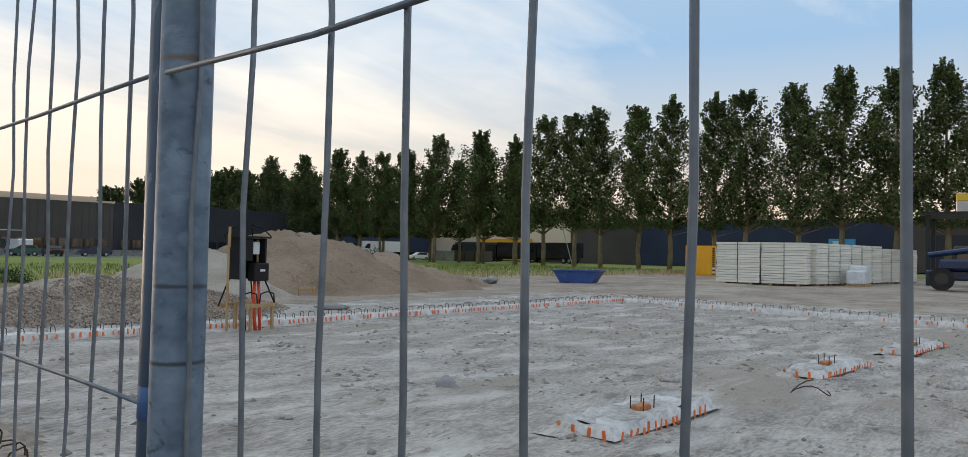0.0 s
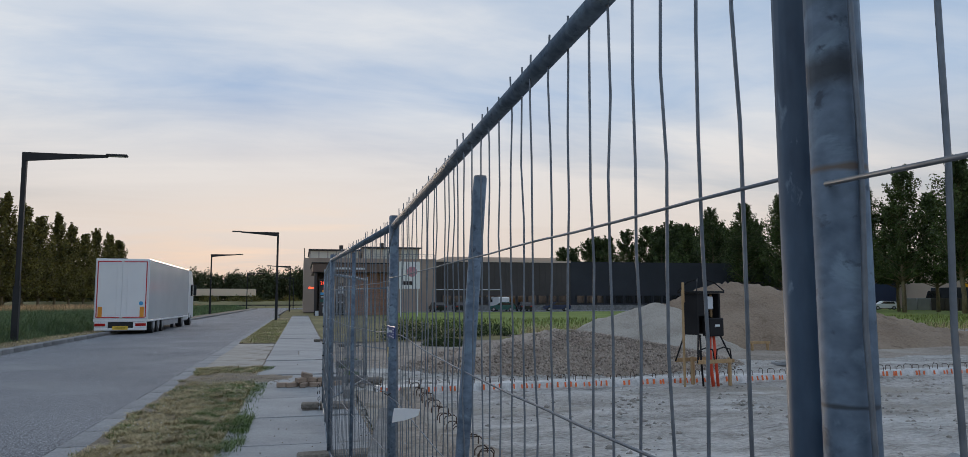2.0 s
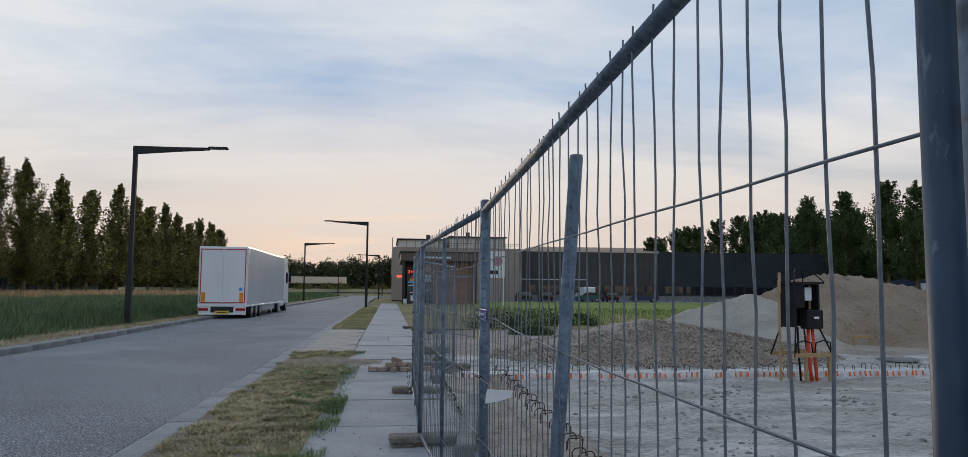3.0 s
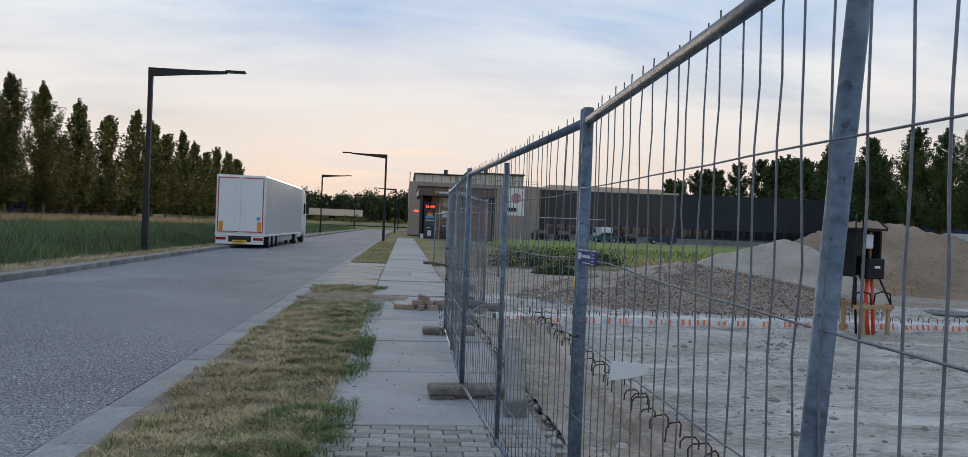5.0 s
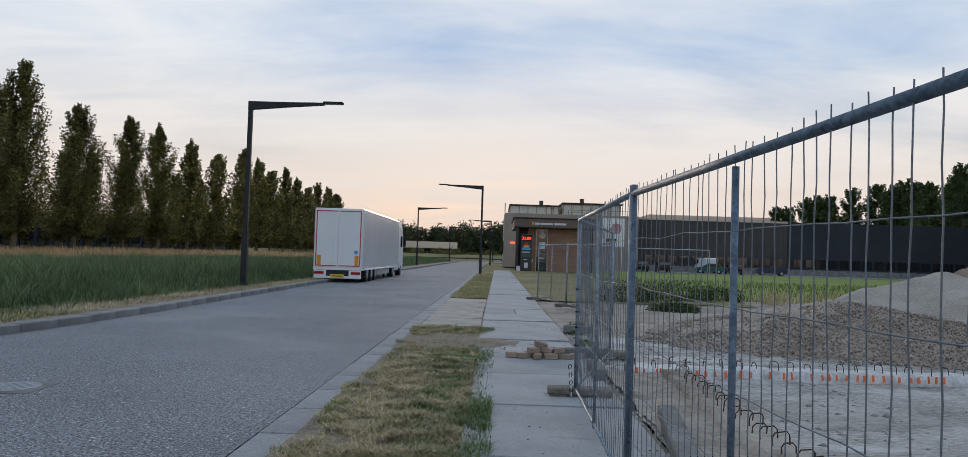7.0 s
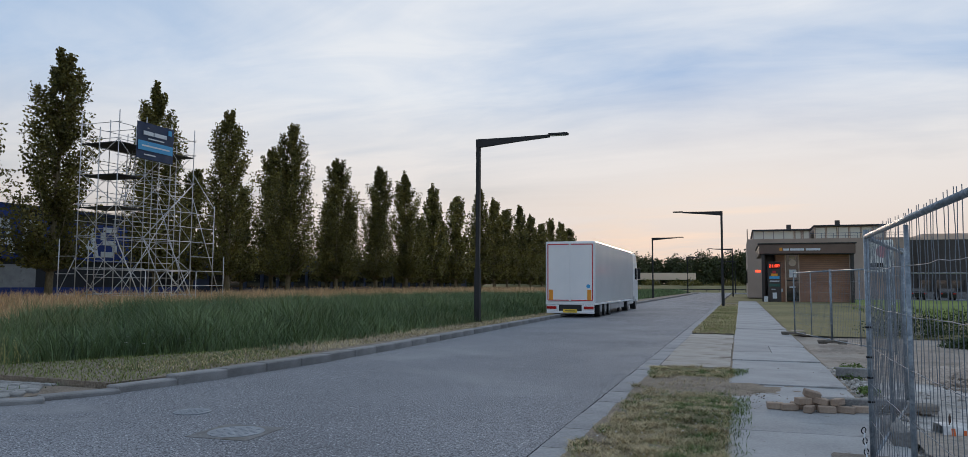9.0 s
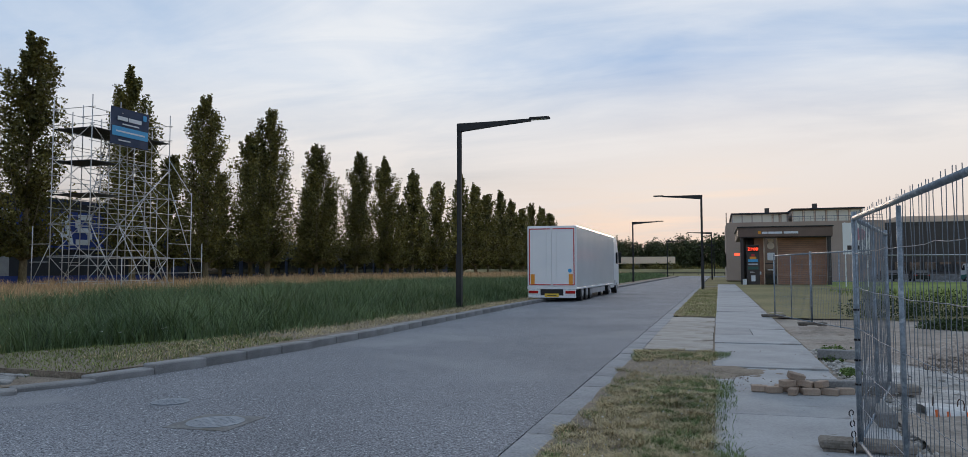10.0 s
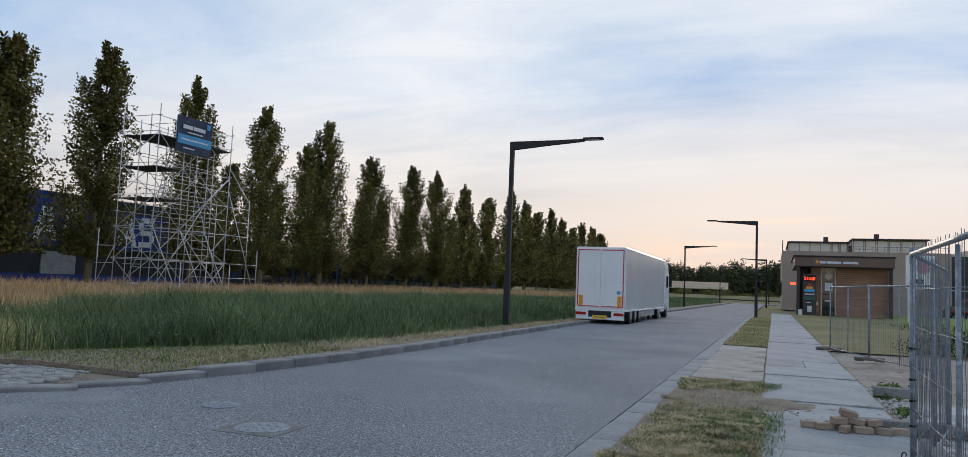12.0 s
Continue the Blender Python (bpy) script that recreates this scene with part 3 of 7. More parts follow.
# driveway plates between the two stretches of verge
drive = thing("driveway", label="concrete plates crossing the verge to the road", category="driveway", kind="structure")
part("driveway_bed", box(ROAD_R + 0.35, WALK_L - 0.03, 14.6, 25.2, -0.2, 0.004), M_SOIL, drive)
dsl = mesh_of("driveway_slab", box(0.01, 1.31, 0.01, 1.98, -0.1, 0.028, 0.008), M_CONCDIRTY)
for k in range(5):
    o = part("driveway_slab", dsl, None, drive)
    o.matrix_basis = pose(ROAD_R + 0.36, 14.9 + 2.02 * k, random.uniform(-0.006, 0.006), random.uniform(-0.3, 0.3), random.uniform(-0.4, 0.4), random.uniform(-0.4, 0.4))

# verges beside the path
for y0, y1 in ((-9.0, 14.55), (25.25, 70.0)):
    me = sheet("verge", ROAD_R + 0.345, WALK_L - 0.012, y0, y1, 0.12, M_SOIL, lambda x, y: 0.035 + 0.012 * waves(x, y, 12, 0.9, 3) + 0.006 * waves(x, y, 12, 0.3, 4))
    tagged(new("verge", me), "worn verge of dry grass and bare soil", "verge", kind="structure")


def scatter(n, x0, x1, y0, y1, keep=None):
    p = np.stack([rng.uniform(x0, x1, n), rng.uniform(y0, y1, n)], -1)
    return p if keep is None else p[rng.uniform(0, 1, n) < keep(p[:, 0], p[:, 1])]


def verge_keep(x, y):
    w = waves(x, y, 10, 1.6, 21)
    bare = np.exp(-(((x + 1.75) / 0.95) ** 2 + ((y - 12.0) / 1.05) ** 2))
    ragged = np.clip((x + 2.68 - 0.13 * waves(x, y, 9, 0.8, 61)) / 0.10, 0, 1)
    return np.clip(0.88 + 0.22 * w - 2.3 * bare, 0.03, 1) * ragged


def green_keep(x, y):
    edge = 1.4 * np.exp(-(((x + 1.50 - 0.14 * waves(x, y, 6, 1.3, 77)) / 0.30) ** 2)) + 0.5 * np.exp(-(((x + 2.62) / 0.12) ** 2)) + 0.025
    return np.clip(verge_keep(x, y) * edge * 1.1 * (0.55 + 0.6 * waves(x, y, 8, 2.0, 9)) + 0.9 * np.exp(-(((x + 1.75) / 0.45) ** 2 + ((y - 9.6) / 0.9) ** 2)) + 0.8 * np.exp(-(((x + 1.6) / 0.22) ** 2 + ((y - 6.3) / 1.0) ** 2)) + 0.8 * np.exp(-(((x + 1.15) / 0.20) ** 2 + ((y - 5.7) / 0.5) ** 2)) + 0.35 * np.exp(-(((x + 2.1) / 0.7) ** 2 + ((y - 13.7) / 0.4) ** 2)), 0, 1)


xs = scatter(125000, ROAD_R + 0.3, WALK_L + 0.05, 0.0, 14.5, verge_keep)
hh = np.clip(0.045 + 0.022 * waves(xs[:, 0], xs[:, 1], 12, 0.35, 13), 0.015, 0.10)
tagged(blades("dry_grass", xs, 0.03, hh, 0.0065, 2.2, M_BLADEDRY), "short parched grass on the verge", "grass", kind="stuff")
xs = scatter(130000, ROAD_R + 0.3, WALK_L + 0.30, 0.0, 14.5, green_keep)
hh = np.clip(0.045 + 0.022 * waves(xs[:, 0], xs[:, 1], 8, 0.5, 12), 0.025, 0.09)
tagged(blades("green_grass", xs, 0.03, hh, 0.0065, 1.7, M_GREENBLADE), "green grass tufts along the path", "grass", kind="stuff")
spill = sheet("soil_spill", -2.5, -0.35, 10.4, 13.3, 0.05, M_SOIL, lambda x, y: 0.020 + 0.06 * np.exp(-(((x + 1.45) / 0.75) ** 2 + ((y - 11.9 - 0.2 * (x + 1.2)) / 0.72) ** 2)) + 0.008 * waves(x, y, 12, 0.35, 14) - 0.012)
tagged(new("soil_spill", spill), "brown soil trodden from the verge over the path", "soil", kind="structure")
xs = scatter(34000, ROAD_R + 0.36, WALK_L - 0.02, -8.5, 0.0, verge_keep)
tagged(blades("near_dry_grass", xs, 0.03, 0.045, 0.010, 1.8, M_BLADEDRY), "short parched grass where the verge begins", "grass", kind="stuff")
xs = scatter(26000, ROAD_R + 0.35, WALK_L, 25.2, 66)
tagged(blades("far_dry_grass", xs, 0.03, 0.06, 0.014, 1.4, M_BLADEDRY), "parched grass on the far verge", "grass", kind="stuff")
xs = scatter(8000, ROAD_R + 0.35, WALK_L, 25.2, 58, lambda x, y: np.clip(0.6 + 0.4 * waves(x, y, 8, 1.5, 5), 0, 1))
tagged(blades("verge_grass", xs, 0.03, 0.08, 0.016, 0.9, M_BLADE), "short grass on the far verge", "grass", kind="stuff")
xs = scatter(22000, -11.5, -9.75, 9.8, 60)
tagged(blades("strip_grass", xs, 0.1, 0.07, 0.014, 1.2, M_BLADEDRY), "mown dry grass behind the kerb", "grass", kind="stuff")

# reeds, then straw-coloured grass up to the trees
def reed_keep(x, y):
    patch = 0.55 * np.clip(waves(x, y, 8, 3.5, 88), 0, 1) * (x < -14)
    return patch + np.clip(1.0 - np.clip((8.2 + 0.8 * (-11 - x) - y + 0.6 * waves(x, y, 6, 2, 8)) / 1.5, 0, 1), 0, 1)


def reed_limit(y):
    return np.interp(y, [7.0, 10.0, 13.0, 20.0, 30.0], [-16.5, -18.5, -20.3, -22.6, -23.4])


def strip_edge(x):
    return np.interp(x, [-30, -14, -11.4, -10.7], [6.4, 8.7, 14.0, 14.0])


def strip_keep(x, y):
    return ((y > np.interp(x, [-30, -15.5, -12.2, -9.9], [5.6, 7.5, 8.6, 8.5])) & (y < strip_edge(x)) & (x < -9.75)).astype(float)


xs = scatter(60000, -26.0, -9.75, 5.6, 14.0, strip_keep)
tagged(blades("mown_grass", xs, 0.1, 0.06, 0.012, 1.5, M_BLADE), "mown green grass between kerb and reeds", "grass", kind="stuff")
xs = scatter(150000, -24.0, -10.7, 7.5, 60, lambda x, y: reed_keep(x, y) * np.where((y < strip_edge(x)) & (x < -10.9), 0, 1) * np.clip((x - reed_limit(y) + 0.5 * waves(x, y, 7, 1.8, 64)) / 0.6 + 0.5, 0, 1))
hh = np.clip(0.35 + (-10.7 - xs[:, 0]) * 0.36, 0.25, 1.02) * np.interp(xs[:, 1], [8, 12, 18], [0.62, 0.72, 1.0]) + 0.12 * waves(xs[:, 0], xs[:, 1], 8, 2.2, 2)
tagged(blades("reeds", xs, -0.1, np.maximum(hh, 0.2), 0.020, 0.75, M_REED), "dense green reeds in the roadside ditch", "reeds", kind="stuff")
xs = scatter(16000, -21.0, -11.2, 60, 165)
hh = np.clip(0.4 + (-11.2 - xs[:, 0]) * 0.32, 0.3, 1.0)
tagged(blades("far_reeds", xs, -0.1, hh, 0.07, 0.4, M_REED), "reeds farther along the ditch", "reeds", kind="stuff")
xs = scatter(42000, -51.0, -20.0, 5, 75)
tagged(blades("straw_grass", xs, -0.15, 1.0 + 0.2 * waves(xs[:, 0], xs[:, 1], 8, 5, 6), 0.038, 0.4, M_STRAW), "tall straw-coloured grass before the tree row", "grass", kind="stuff")
xs = scatter(70000, -36.0, -13.0, 7.0, 26.0, lambda x, y: np.clip((reed_limit(y) - x) / 0.8 + 0.3, 0, 1) * (y > strip_edge(x) + 2.5))
tagged(blades("near_straw_grass", xs, -0.12, 0.85 + 0.2 * waves(xs[:, 0], xs[:, 1], 8, 3, 16), 0.012, 0.5, M_STRAW), "tall reddish straw grass behind the reeds", "grass", kind="stuff")
xs = scatter(18000, -58.0, -20.0, 75, 170)
tagged(blades("far_straw_grass", xs, -0.15, 1.3, 0.08, 0.4, M_STRAW), "tall straw-coloured grass farther along", "grass", kind="stuff")
xs = scatter(46000, -26.0, -11.6, 6.4, 15.5, lambda x, y: (1 - reed_keep(x, y)) * (y > strip_edge(x)))
tagged(blades("yellow_grass", xs, -0.1, 0.62, 0.011, 0.6, M_YELGRASS), "pale yellow grass by the paved entrance", "grass", kind="stuff")

xs = scatter(260, -19.0, -11.4, 8.3, 14.0, lambda x, y: (y > strip_edge(x)) * (y < strip_edge(x) + 2.2) * np.clip(0.4 + waves(x, y, 6, 1.4, 57), 0, 1))
hh = 0.28 + 0.2 * rng.uniform(0, 1, len(xs))
tagged(new("white_flowers", raw_mesh("white_flowers", (np.c_[xs, hh][:, None] + np.array([(0.035, 0, 0), (0, 0.035, 0.01), (-0.035, 0, 0), (0, -0.035, 0.01)])[None] * rng.uniform(0.6, 1.2, (len(xs), 1, 1))).reshape(-1, 3), np.arange(len(xs) * 4).reshape(-1, 4), M_WHITE)), "flat white flower heads among the yellow grass", "flowers", kind="stuff")
tagged(blades("flower_stems", xs, 0.02, hh, 0.006, 0.02, M_GREENBLADE), "thin green stems of the white flowers", "flowers", kind="stuff")

# ---- the building site ----
def site_h(x, y):
    h = 0.018 * waves(x, y, 14, 2.2, 31) + 0.010 * waves(x, y, 14, 0.7, 32) + 0.009 * waves(x, y, 12, 0.35, 33)
    tracks = 0.012 * np.sin(9.0 * (y + 0.18 * x) + 1.5 * np.sin(0.7 * x)) * np.clip(waves(x, y, 6, 5, 34), 0, 1)
    return h + tracks - 0.02


tagged(new("site_floor", sheet("site_floor", 0.42, 25.0, -14.0, 14.0, 0.11, M_SAND, site_h)), "trodden grey sand of the building site with tracks", "ground", kind="structure")
tagged(new("site_ground", sheet("site_ground", 0.42, 78.0, -70.0, 31.0, 0.9, M_SANDBROWN, lambda x, y: -0.10 + 0.02 * waves(x, y, 10, 5, 35) + np.where((x > 24.5) | (y > 13.6) | (y < -13.6), 0.07, -0.1))), "compacted brownish sand round the foundation", "ground", kind="structure")
tagged(new("lawn", sheet("lawn", 4.0, 140.0, 30.5, 112.0, 2.0, M_LAWN, lambda x, y: -0.05 + 0.03 * waves(x, y, 8, 9, 36))), "bright green rough lawn behind the site", "lawn", kind="structure")
tagged(new("path_lawn", sheet("path_lawn", 0.42, 8.5, 25.8, 81.0, 0.4, M_FIELD, lambda x, y: 0.005 + 0.02 * waves(x, y, 8, 2, 38))), "dry olive grass beside the path", "lawn", kind="structure")
tagged(new("far_lawn", sheet("far_lawn", 78.0, 96.0, -70.0, 30.5, 2.0, M_LAWN, lambda x, y: -0.05 + 0.03 * waves(x, y, 8, 9, 37))), "green strip below the tree row", "lawn", kind="structure")
tagged(part("car_park", box(6, 92, 104, 118, -0.2, 0.0), M_ASPHALT), "grey paved car park before the hall", "car park", kind="structure")


def beam(name, p0, p1, marks, label, skin=None):
    """A strip footing wrapped in film, with orange marks on one face and a row of stirrups."""
    a, b = Vector(p0), Vector(p1)
    ln = (b - a).length
    t = thing(name, (a.x, a.y, 0), math.degrees(math.atan2(b.y - a.y, b.x - a.x)), label, "foundation", "strip footings")
    me = sheet("film", 0, ln, -0.24, 0.24, 0.06, skin or M_FILM, lambda x, y: np.where(np.abs(y) > 0.2, -0.04, 0.105 + 0.012 * waves(x, y, 10, 0.5, 41)))
    part("film", me, None, t, "crumpled plastic film")
    mk = mesh_of("mark", side_prism([(-0.008, 0.0), (0.008, 0.0), (0.018, 0.088), (0.006, 0.091)], -0.018, 0.018), M_ORANGE)
    n = int(ln / 0.12)
    for k in range(n):
        if random.random() < marks * (0.85 + 0.2 * math.sin(k * 0.31)):
            o = part("mark", mk, None, t)
            o.matrix_basis = pose(0.08 + k * 0.12 + random.uniform(-0.035, 0.035), -0.258, 0.012, 0, random.uniform(-9, 9), random.uniform(-6, 6)) @ Matrix.Diagonal((random.uniform(0.55, 1.1), 1, random.uniform(0.8, 1.1), 1))
    st = [mesh_of("stirrup", bar([(0, -w, 0), (0, -w, h - 0.03), (0, -w + 0.03, h), (0, w - 0.03, h), (0, w, h - 0.03), (0, w, 0)], 0.006, 6), M_REBAR) for w, h in ((0.085, 0.12), (0.07, 0.10), (0.09, 0.135))]
    for k in range(int(ln / 0.24)):
        o = part("stirrup", st[k % 3], None, t)
        o.matrix_basis = pose(0.12 + k * 0.24 + random.uniform(-0.03, 0.03), random.uniform(-0.03, 0.03), 0.085, random.uniform(-4, 4), random.uniform(-6, 6), random.uniform(-18, 18) + (0 if marks else 25))
    return t


beam("strip_footing", (0.8, 9.15), (21.3, 9.55), 1.0, "film-wrapped strip footing with orange marks and stirrups, along the back")
beam("strip_footing", (21.3, 9.3), (19.2, -12.0), 0.3, "film-wrapped strip footing with orange marks, along the far side")
beam("strip_footing", (1.0, -3.0), (1.42, 8.9), 0.0, "sand-covered strip footing with rusty stirrups beside the fence", M_SANDBROWN)


tagged(new("dirt_strip", sheet("dirt_strip", 0.45, 1.75, -5.0, 9.0, 0.06, M_SANDBROWN, lambda x, y: 0.035 - 0.11 * np.clip((x - 1.15) / 0.6, 0, 1) ** 2 + 0.016 * waves(x, y, 12, 0.6, 71) + 0.010 * waves(x, y, 12, 0.22, 72))), "churned brown soil between fence and sand", "soil", kind="structure")


def pad(x0, x1, y0, y1, rz):
    """A column footing: film-wrapped pad with a ragged rim, orange marks and anchor bolts."""
    cx, cy, w, d = (x0 + x1) / 2, (y0 + y1) / 2, (x1 - x0) / 2, (y1 - y0) / 2
    t = thing("column_footing", (cx, cy, 0), rz, "white film-wrapped column footing with orange marks and anchor bolts", "foundation", "column footings")
    def h(x, y):
        e = np.minimum(w - np.abs(x), d - np.abs(y))
        return np.where(e < 0.05, 0.0, 0.095 + 0.018 * waves(x, y, 10, 0.35, int(cx * 10))) - np.clip(e - 0.1, 0, 0.08) * 0.4
    part("film", sheet("film", -w, w, -d, d, 0.045, M_FILM, h), None, t, "crumpled white plastic film")
    part("concrete_top", sheet("concrete_top", -w + 0.10, w - 0.10, -d + 0.09, d - 0.09, 0.04, M_PADTOP, lambda x, y: 0.080 + 0.016 * waves(x, y, 10, 0.4, 44) - 0.06 * np.clip(waves(x, y, 8, 0.9, 45) - 0.9, 0, 1)), None, t, "dusty sand-strewn top")
    part("spilled_sand", sheet("spilled_sand", -w - 0.2, w * 0.4, -d * 0.2, d + 0.25, 0.05, M_SAND, lambda x, y: 0.118 * np.exp(-(((x + w * 0.75) / (w * 0.5)) ** 2 + ((y - d * 0.6) / (d * 0.6)) ** 2)) + 0.012 * waves(x, y, 12, 0.25, 46) - 0.055), None, t, "loose sand spilled over the corner")
    mk = mesh_of("mark", box(-0.017, 0.017, -0.010, 0.0, -0.01, 0.085, 0.003), M_ORANGE)
    for k in range(int(2 * w / 0.11)):
        if random.random() < 0.85:
            o = part("mark", mk, None, t)
            o.matrix_basis = pose(-w + 0.1 + k * 0.11 + random.uniform(-0.03, 0.03), -d - 0.002, random.uniform(-0.02, 0), random.uniform(-6, 6), random.uniform(-22, 22), 0) @ Matrix.Diagonal((random.uniform(0.5, 1.2), 1, random.uniform(0.6, 1.1), 1))
    for k in range(int(2 * d / 0.16)):
        o = part("mark", mk, None, t)
        o.matrix_basis = pose(-w - 0.002, d - 0.1 - k * 0.16, -0.01, 0, random.uniform(-12, 12), -90)
    part("base_plate", box(-0.11, 0.09, -0.05, 0.06, 0.06, 0.118, 0.01), M_RUSTORANGE, t, "rusty orange template")
    bolt = mesh_of("anchor_bolt", bar([(0, 0, 0.06), (0.006, 0, 0.2)], 0.006, 8), M_REBAR)
    for sx in (-0.1, 0.1):
        for sy in (-0.07, 0.07):
            part("anchor_bolt", bolt, None, t).location = (sx, sy, 0)
    return t


pad(4.9, 6.95, -0.80, -0.12, 1)
pad(9.6, 11.5, -0.92, -0.36, -2)
pad(13.2, 15.5, -1.12, -0.6, -2)


def blob(name, at, size, mat, label, category, seed, spike=0.25, kind="", group=""):
    """A lump of soil or rubble resting on the ground."""
    bm = bmesh.new()
    bmesh.ops.create_icosphere(bm, subdivisions=3, radius=1.0)
    for v in bm.verts:
        n = noise.noise(v.co * 1.7 + Vector((seed, 0, 0))) + 0.5 * noise.noise(v.co * 4.1 + Vector((0, seed, 0)))
        v.co *= 1 + spike * n
        v.co = Vector((v.co.x * size[0], v.co.y * size[1], max(v.co.z, -0.25) * size[2]))
    ob = part(name, bm, mat, None, "", True)
    ob.location = at
    return tagged(ob, label, category, group, kind)


blob("concrete_lump", (5.63, 1.92, 0.0), (0.13, 0.11, 0.11), M_CONC, "broken concrete pile head standing out of the sand", "concrete", 3)
for i, (x, y, s) in enumerate(((8.4, 0.5, 0.22), (3.2, 4.9, 0.12), (9.2, 4.5, 0.16), (12.5, 3.4, 0.2), (7.9, 5.5, 0.12), (15.5, 3.6, 0.2), (18.0, 5.0, 0.22), (10.6, -2.1, 0.25))):
    blob("sand_lump", (x, y, -0.02), (s * 1.5, s, s * 0.35), M_SAND, "small mound of loose grey sand", "mound", 5.0 + i, group="sand mounds")
wire_pts = [(0.24 * math.cos(a) * (1 + 0.2 * math.sin(3 * a)), 0.2 * math.sin(a), 0.02 + 0.06 * (1 + math.sin(2 * a + 1))) for a in np.linspace(0.3, 5.6, 16)]
ob = part("wire_loop", bar(wire_pts, 0.007, 6), M_REBAR, None, "", True)
ob.location = (8.3, -1.2, 0.0)
tagged(ob, "bent loop of dark rebar lying on the sand", "rebar")


# clods and stones trodden into the sand, crumbs of soil on the path
OCT_V = np.array([(1, 0, 0), (-1, 0, 0), (0, 1, 0), (0, -1, 0), (0, 0, 1), (0, 0, -1)], float)
OCT_F = np.array([(0, 2, 4), (2, 1, 4), (1, 3, 4), (3, 0, 4), (2, 0, 5), (1, 2, 5), (3, 1, 5), (0, 3, 5)])


def crumbs(name, xy, z, lo, hi, mat, label, category):
    k = len(xy)
    sz = lo + (hi - lo) * rng.uniform(0, 1, k) ** 3
    vv = np.c_[xy, np.broadcast_to(z, k)][:, None] + OCT_V[None] * sz[:, None, None] * rng.uniform(0.6, 1.4, (k, 6, 1)) * np.array([1.2, 1.2, 0.7])
    return tagged(new(name, raw_mesh(name, vv.reshape(-1, 3), (np.arange(k)[:, None, None] * 6 + OCT_F).reshape(-1, 3), mat)), label, category, kind="stuff")


def clod_keep(x, y):
    return np.clip(0.25 + 0.5 * waves(x, y, 10, 2.5, 81), 0.03, 1)


xs = scatter(26000, 0.5, 24.0, -6.0, 13.0, clod_keep)
crumbs("sand_clods", xs, site_h(xs[:, 0], xs[:, 1]) + 0.002, 0.006, 0.05, M_CLOD, "loose clods and stones on the sand", "clods")
xs = scatter(9000, -1.5, 0.3, 2.8, 15.0, lambda x, y: np.clip(np.exp(-(((x + 1.15) / 0.35) ** 2 + ((y - 11.6) / 1.5) ** 2)) + 0.05 * np.exp(-(((x + 1.3) / 0.15) ** 2)) + 0.03, 0, 1))
crumbs("soil_crumbs", xs, 0.034, 0.003, 0.013, M_SOIL, "crumbs of soil scattered on the path", "soil")
xs = scatter(2500, 0.1, 0.7, -3.0, 16.0)
crumbs("edge_rubble", xs, 0.0, 0.01, 0.05, M_CLOD, "crumbled soil along the fence foot", "soil")


# heaps
def heap(name, cx, cy, rx, ry, top, mat, label, seed, rough, ridge=0.0, step=0.18):
    def h(x, y):
        u, v = (x - cx), (y - cy)
        u = np.where(u > 0, u / rx[1], u / rx[0])
        r = np.sqrt(u ** 2 + (v / ry) ** 2) + 0.06 * waves(x, y, 8, 2.5, seed)
        k = np.clip(1 - r, 0, 1)
        return top * k ** ridge + rough * waves(x, y, 16, 0.5, seed + 1) * np.clip(k * 6, 0, 1) + 0.5 * rough * waves(x, y, 16, 0.22, seed + 2) * np.clip(k * 6, 0, 1) - 0.06
    me = sheet(name, cx - rx[0] * 1.25, cx + rx[1] * 1.25, cy - ry * 1.25, cy + ry * 1.25, step, mat, h)
    return tagged(new(name, me), label, "heap")


heap("sand_mound", 16.0, 22.2, (5.5, 11.0), 5.6, 2.45, M_HEAP, "large smooth heap of brown sand on the site", 51, 0.05, 1.0)
heap("gravel_mound", 12.2, 20.9, (4.4, 3.1), 4.0, 1.62, M_GRAVEL, "pointed heap of fine grey gravel", 54, 0.02, 1.0)
heap("rubble_mound", 6.3, 14.4, (4.8, 4.2), 3.4, 0.88, M_RUBBLE, "low spread heap of coarse tan crushed rubble", 57, 0.035, 0.8, 0.11)
n = 16000
ang, rad = rng.uniform(0, 6.283, n), np.sqrt(rng.uniform(0, 1, n))
px, py = 6.3 + 4.6 * rad * np.cos(ang), 14.2 + 3.4 * rad * np.sin(ang)
pz = 0.88 * np.clip(1 - rad, 0, 1) ** 0.8 - 0.03
s = 0.009 + 0.034 * rng.uniform(0, 1, n) ** 2
octv = np.array([(1, 0, 0), (-1, 0, 0), (0, 1, 0), (0, -1, 0), (0, 0, 1), (0, 0, -1)], float)
vv = np.stack([px, py, pz], -1)[:, None] + octv[None] * s[:, None, None] * rng.uniform(0.6, 1.3, (n, 6, 1))
octf = np.array([(0, 2, 4), (2, 1, 4), (1, 3, 4), (3, 0, 4), (2, 0, 5), (1, 2, 5), (3, 1, 5), (0, 3, 5)])
tagged(new("rubble_stones", raw_mesh("rubble_stones", vv.reshape(-1, 3), (np.arange(n)[:, None, None] * 6 + octf).reshape(-1, 3), M_RUBBLE)), "loose crushed stones on the rubble heap", "stones", kind="stuff")


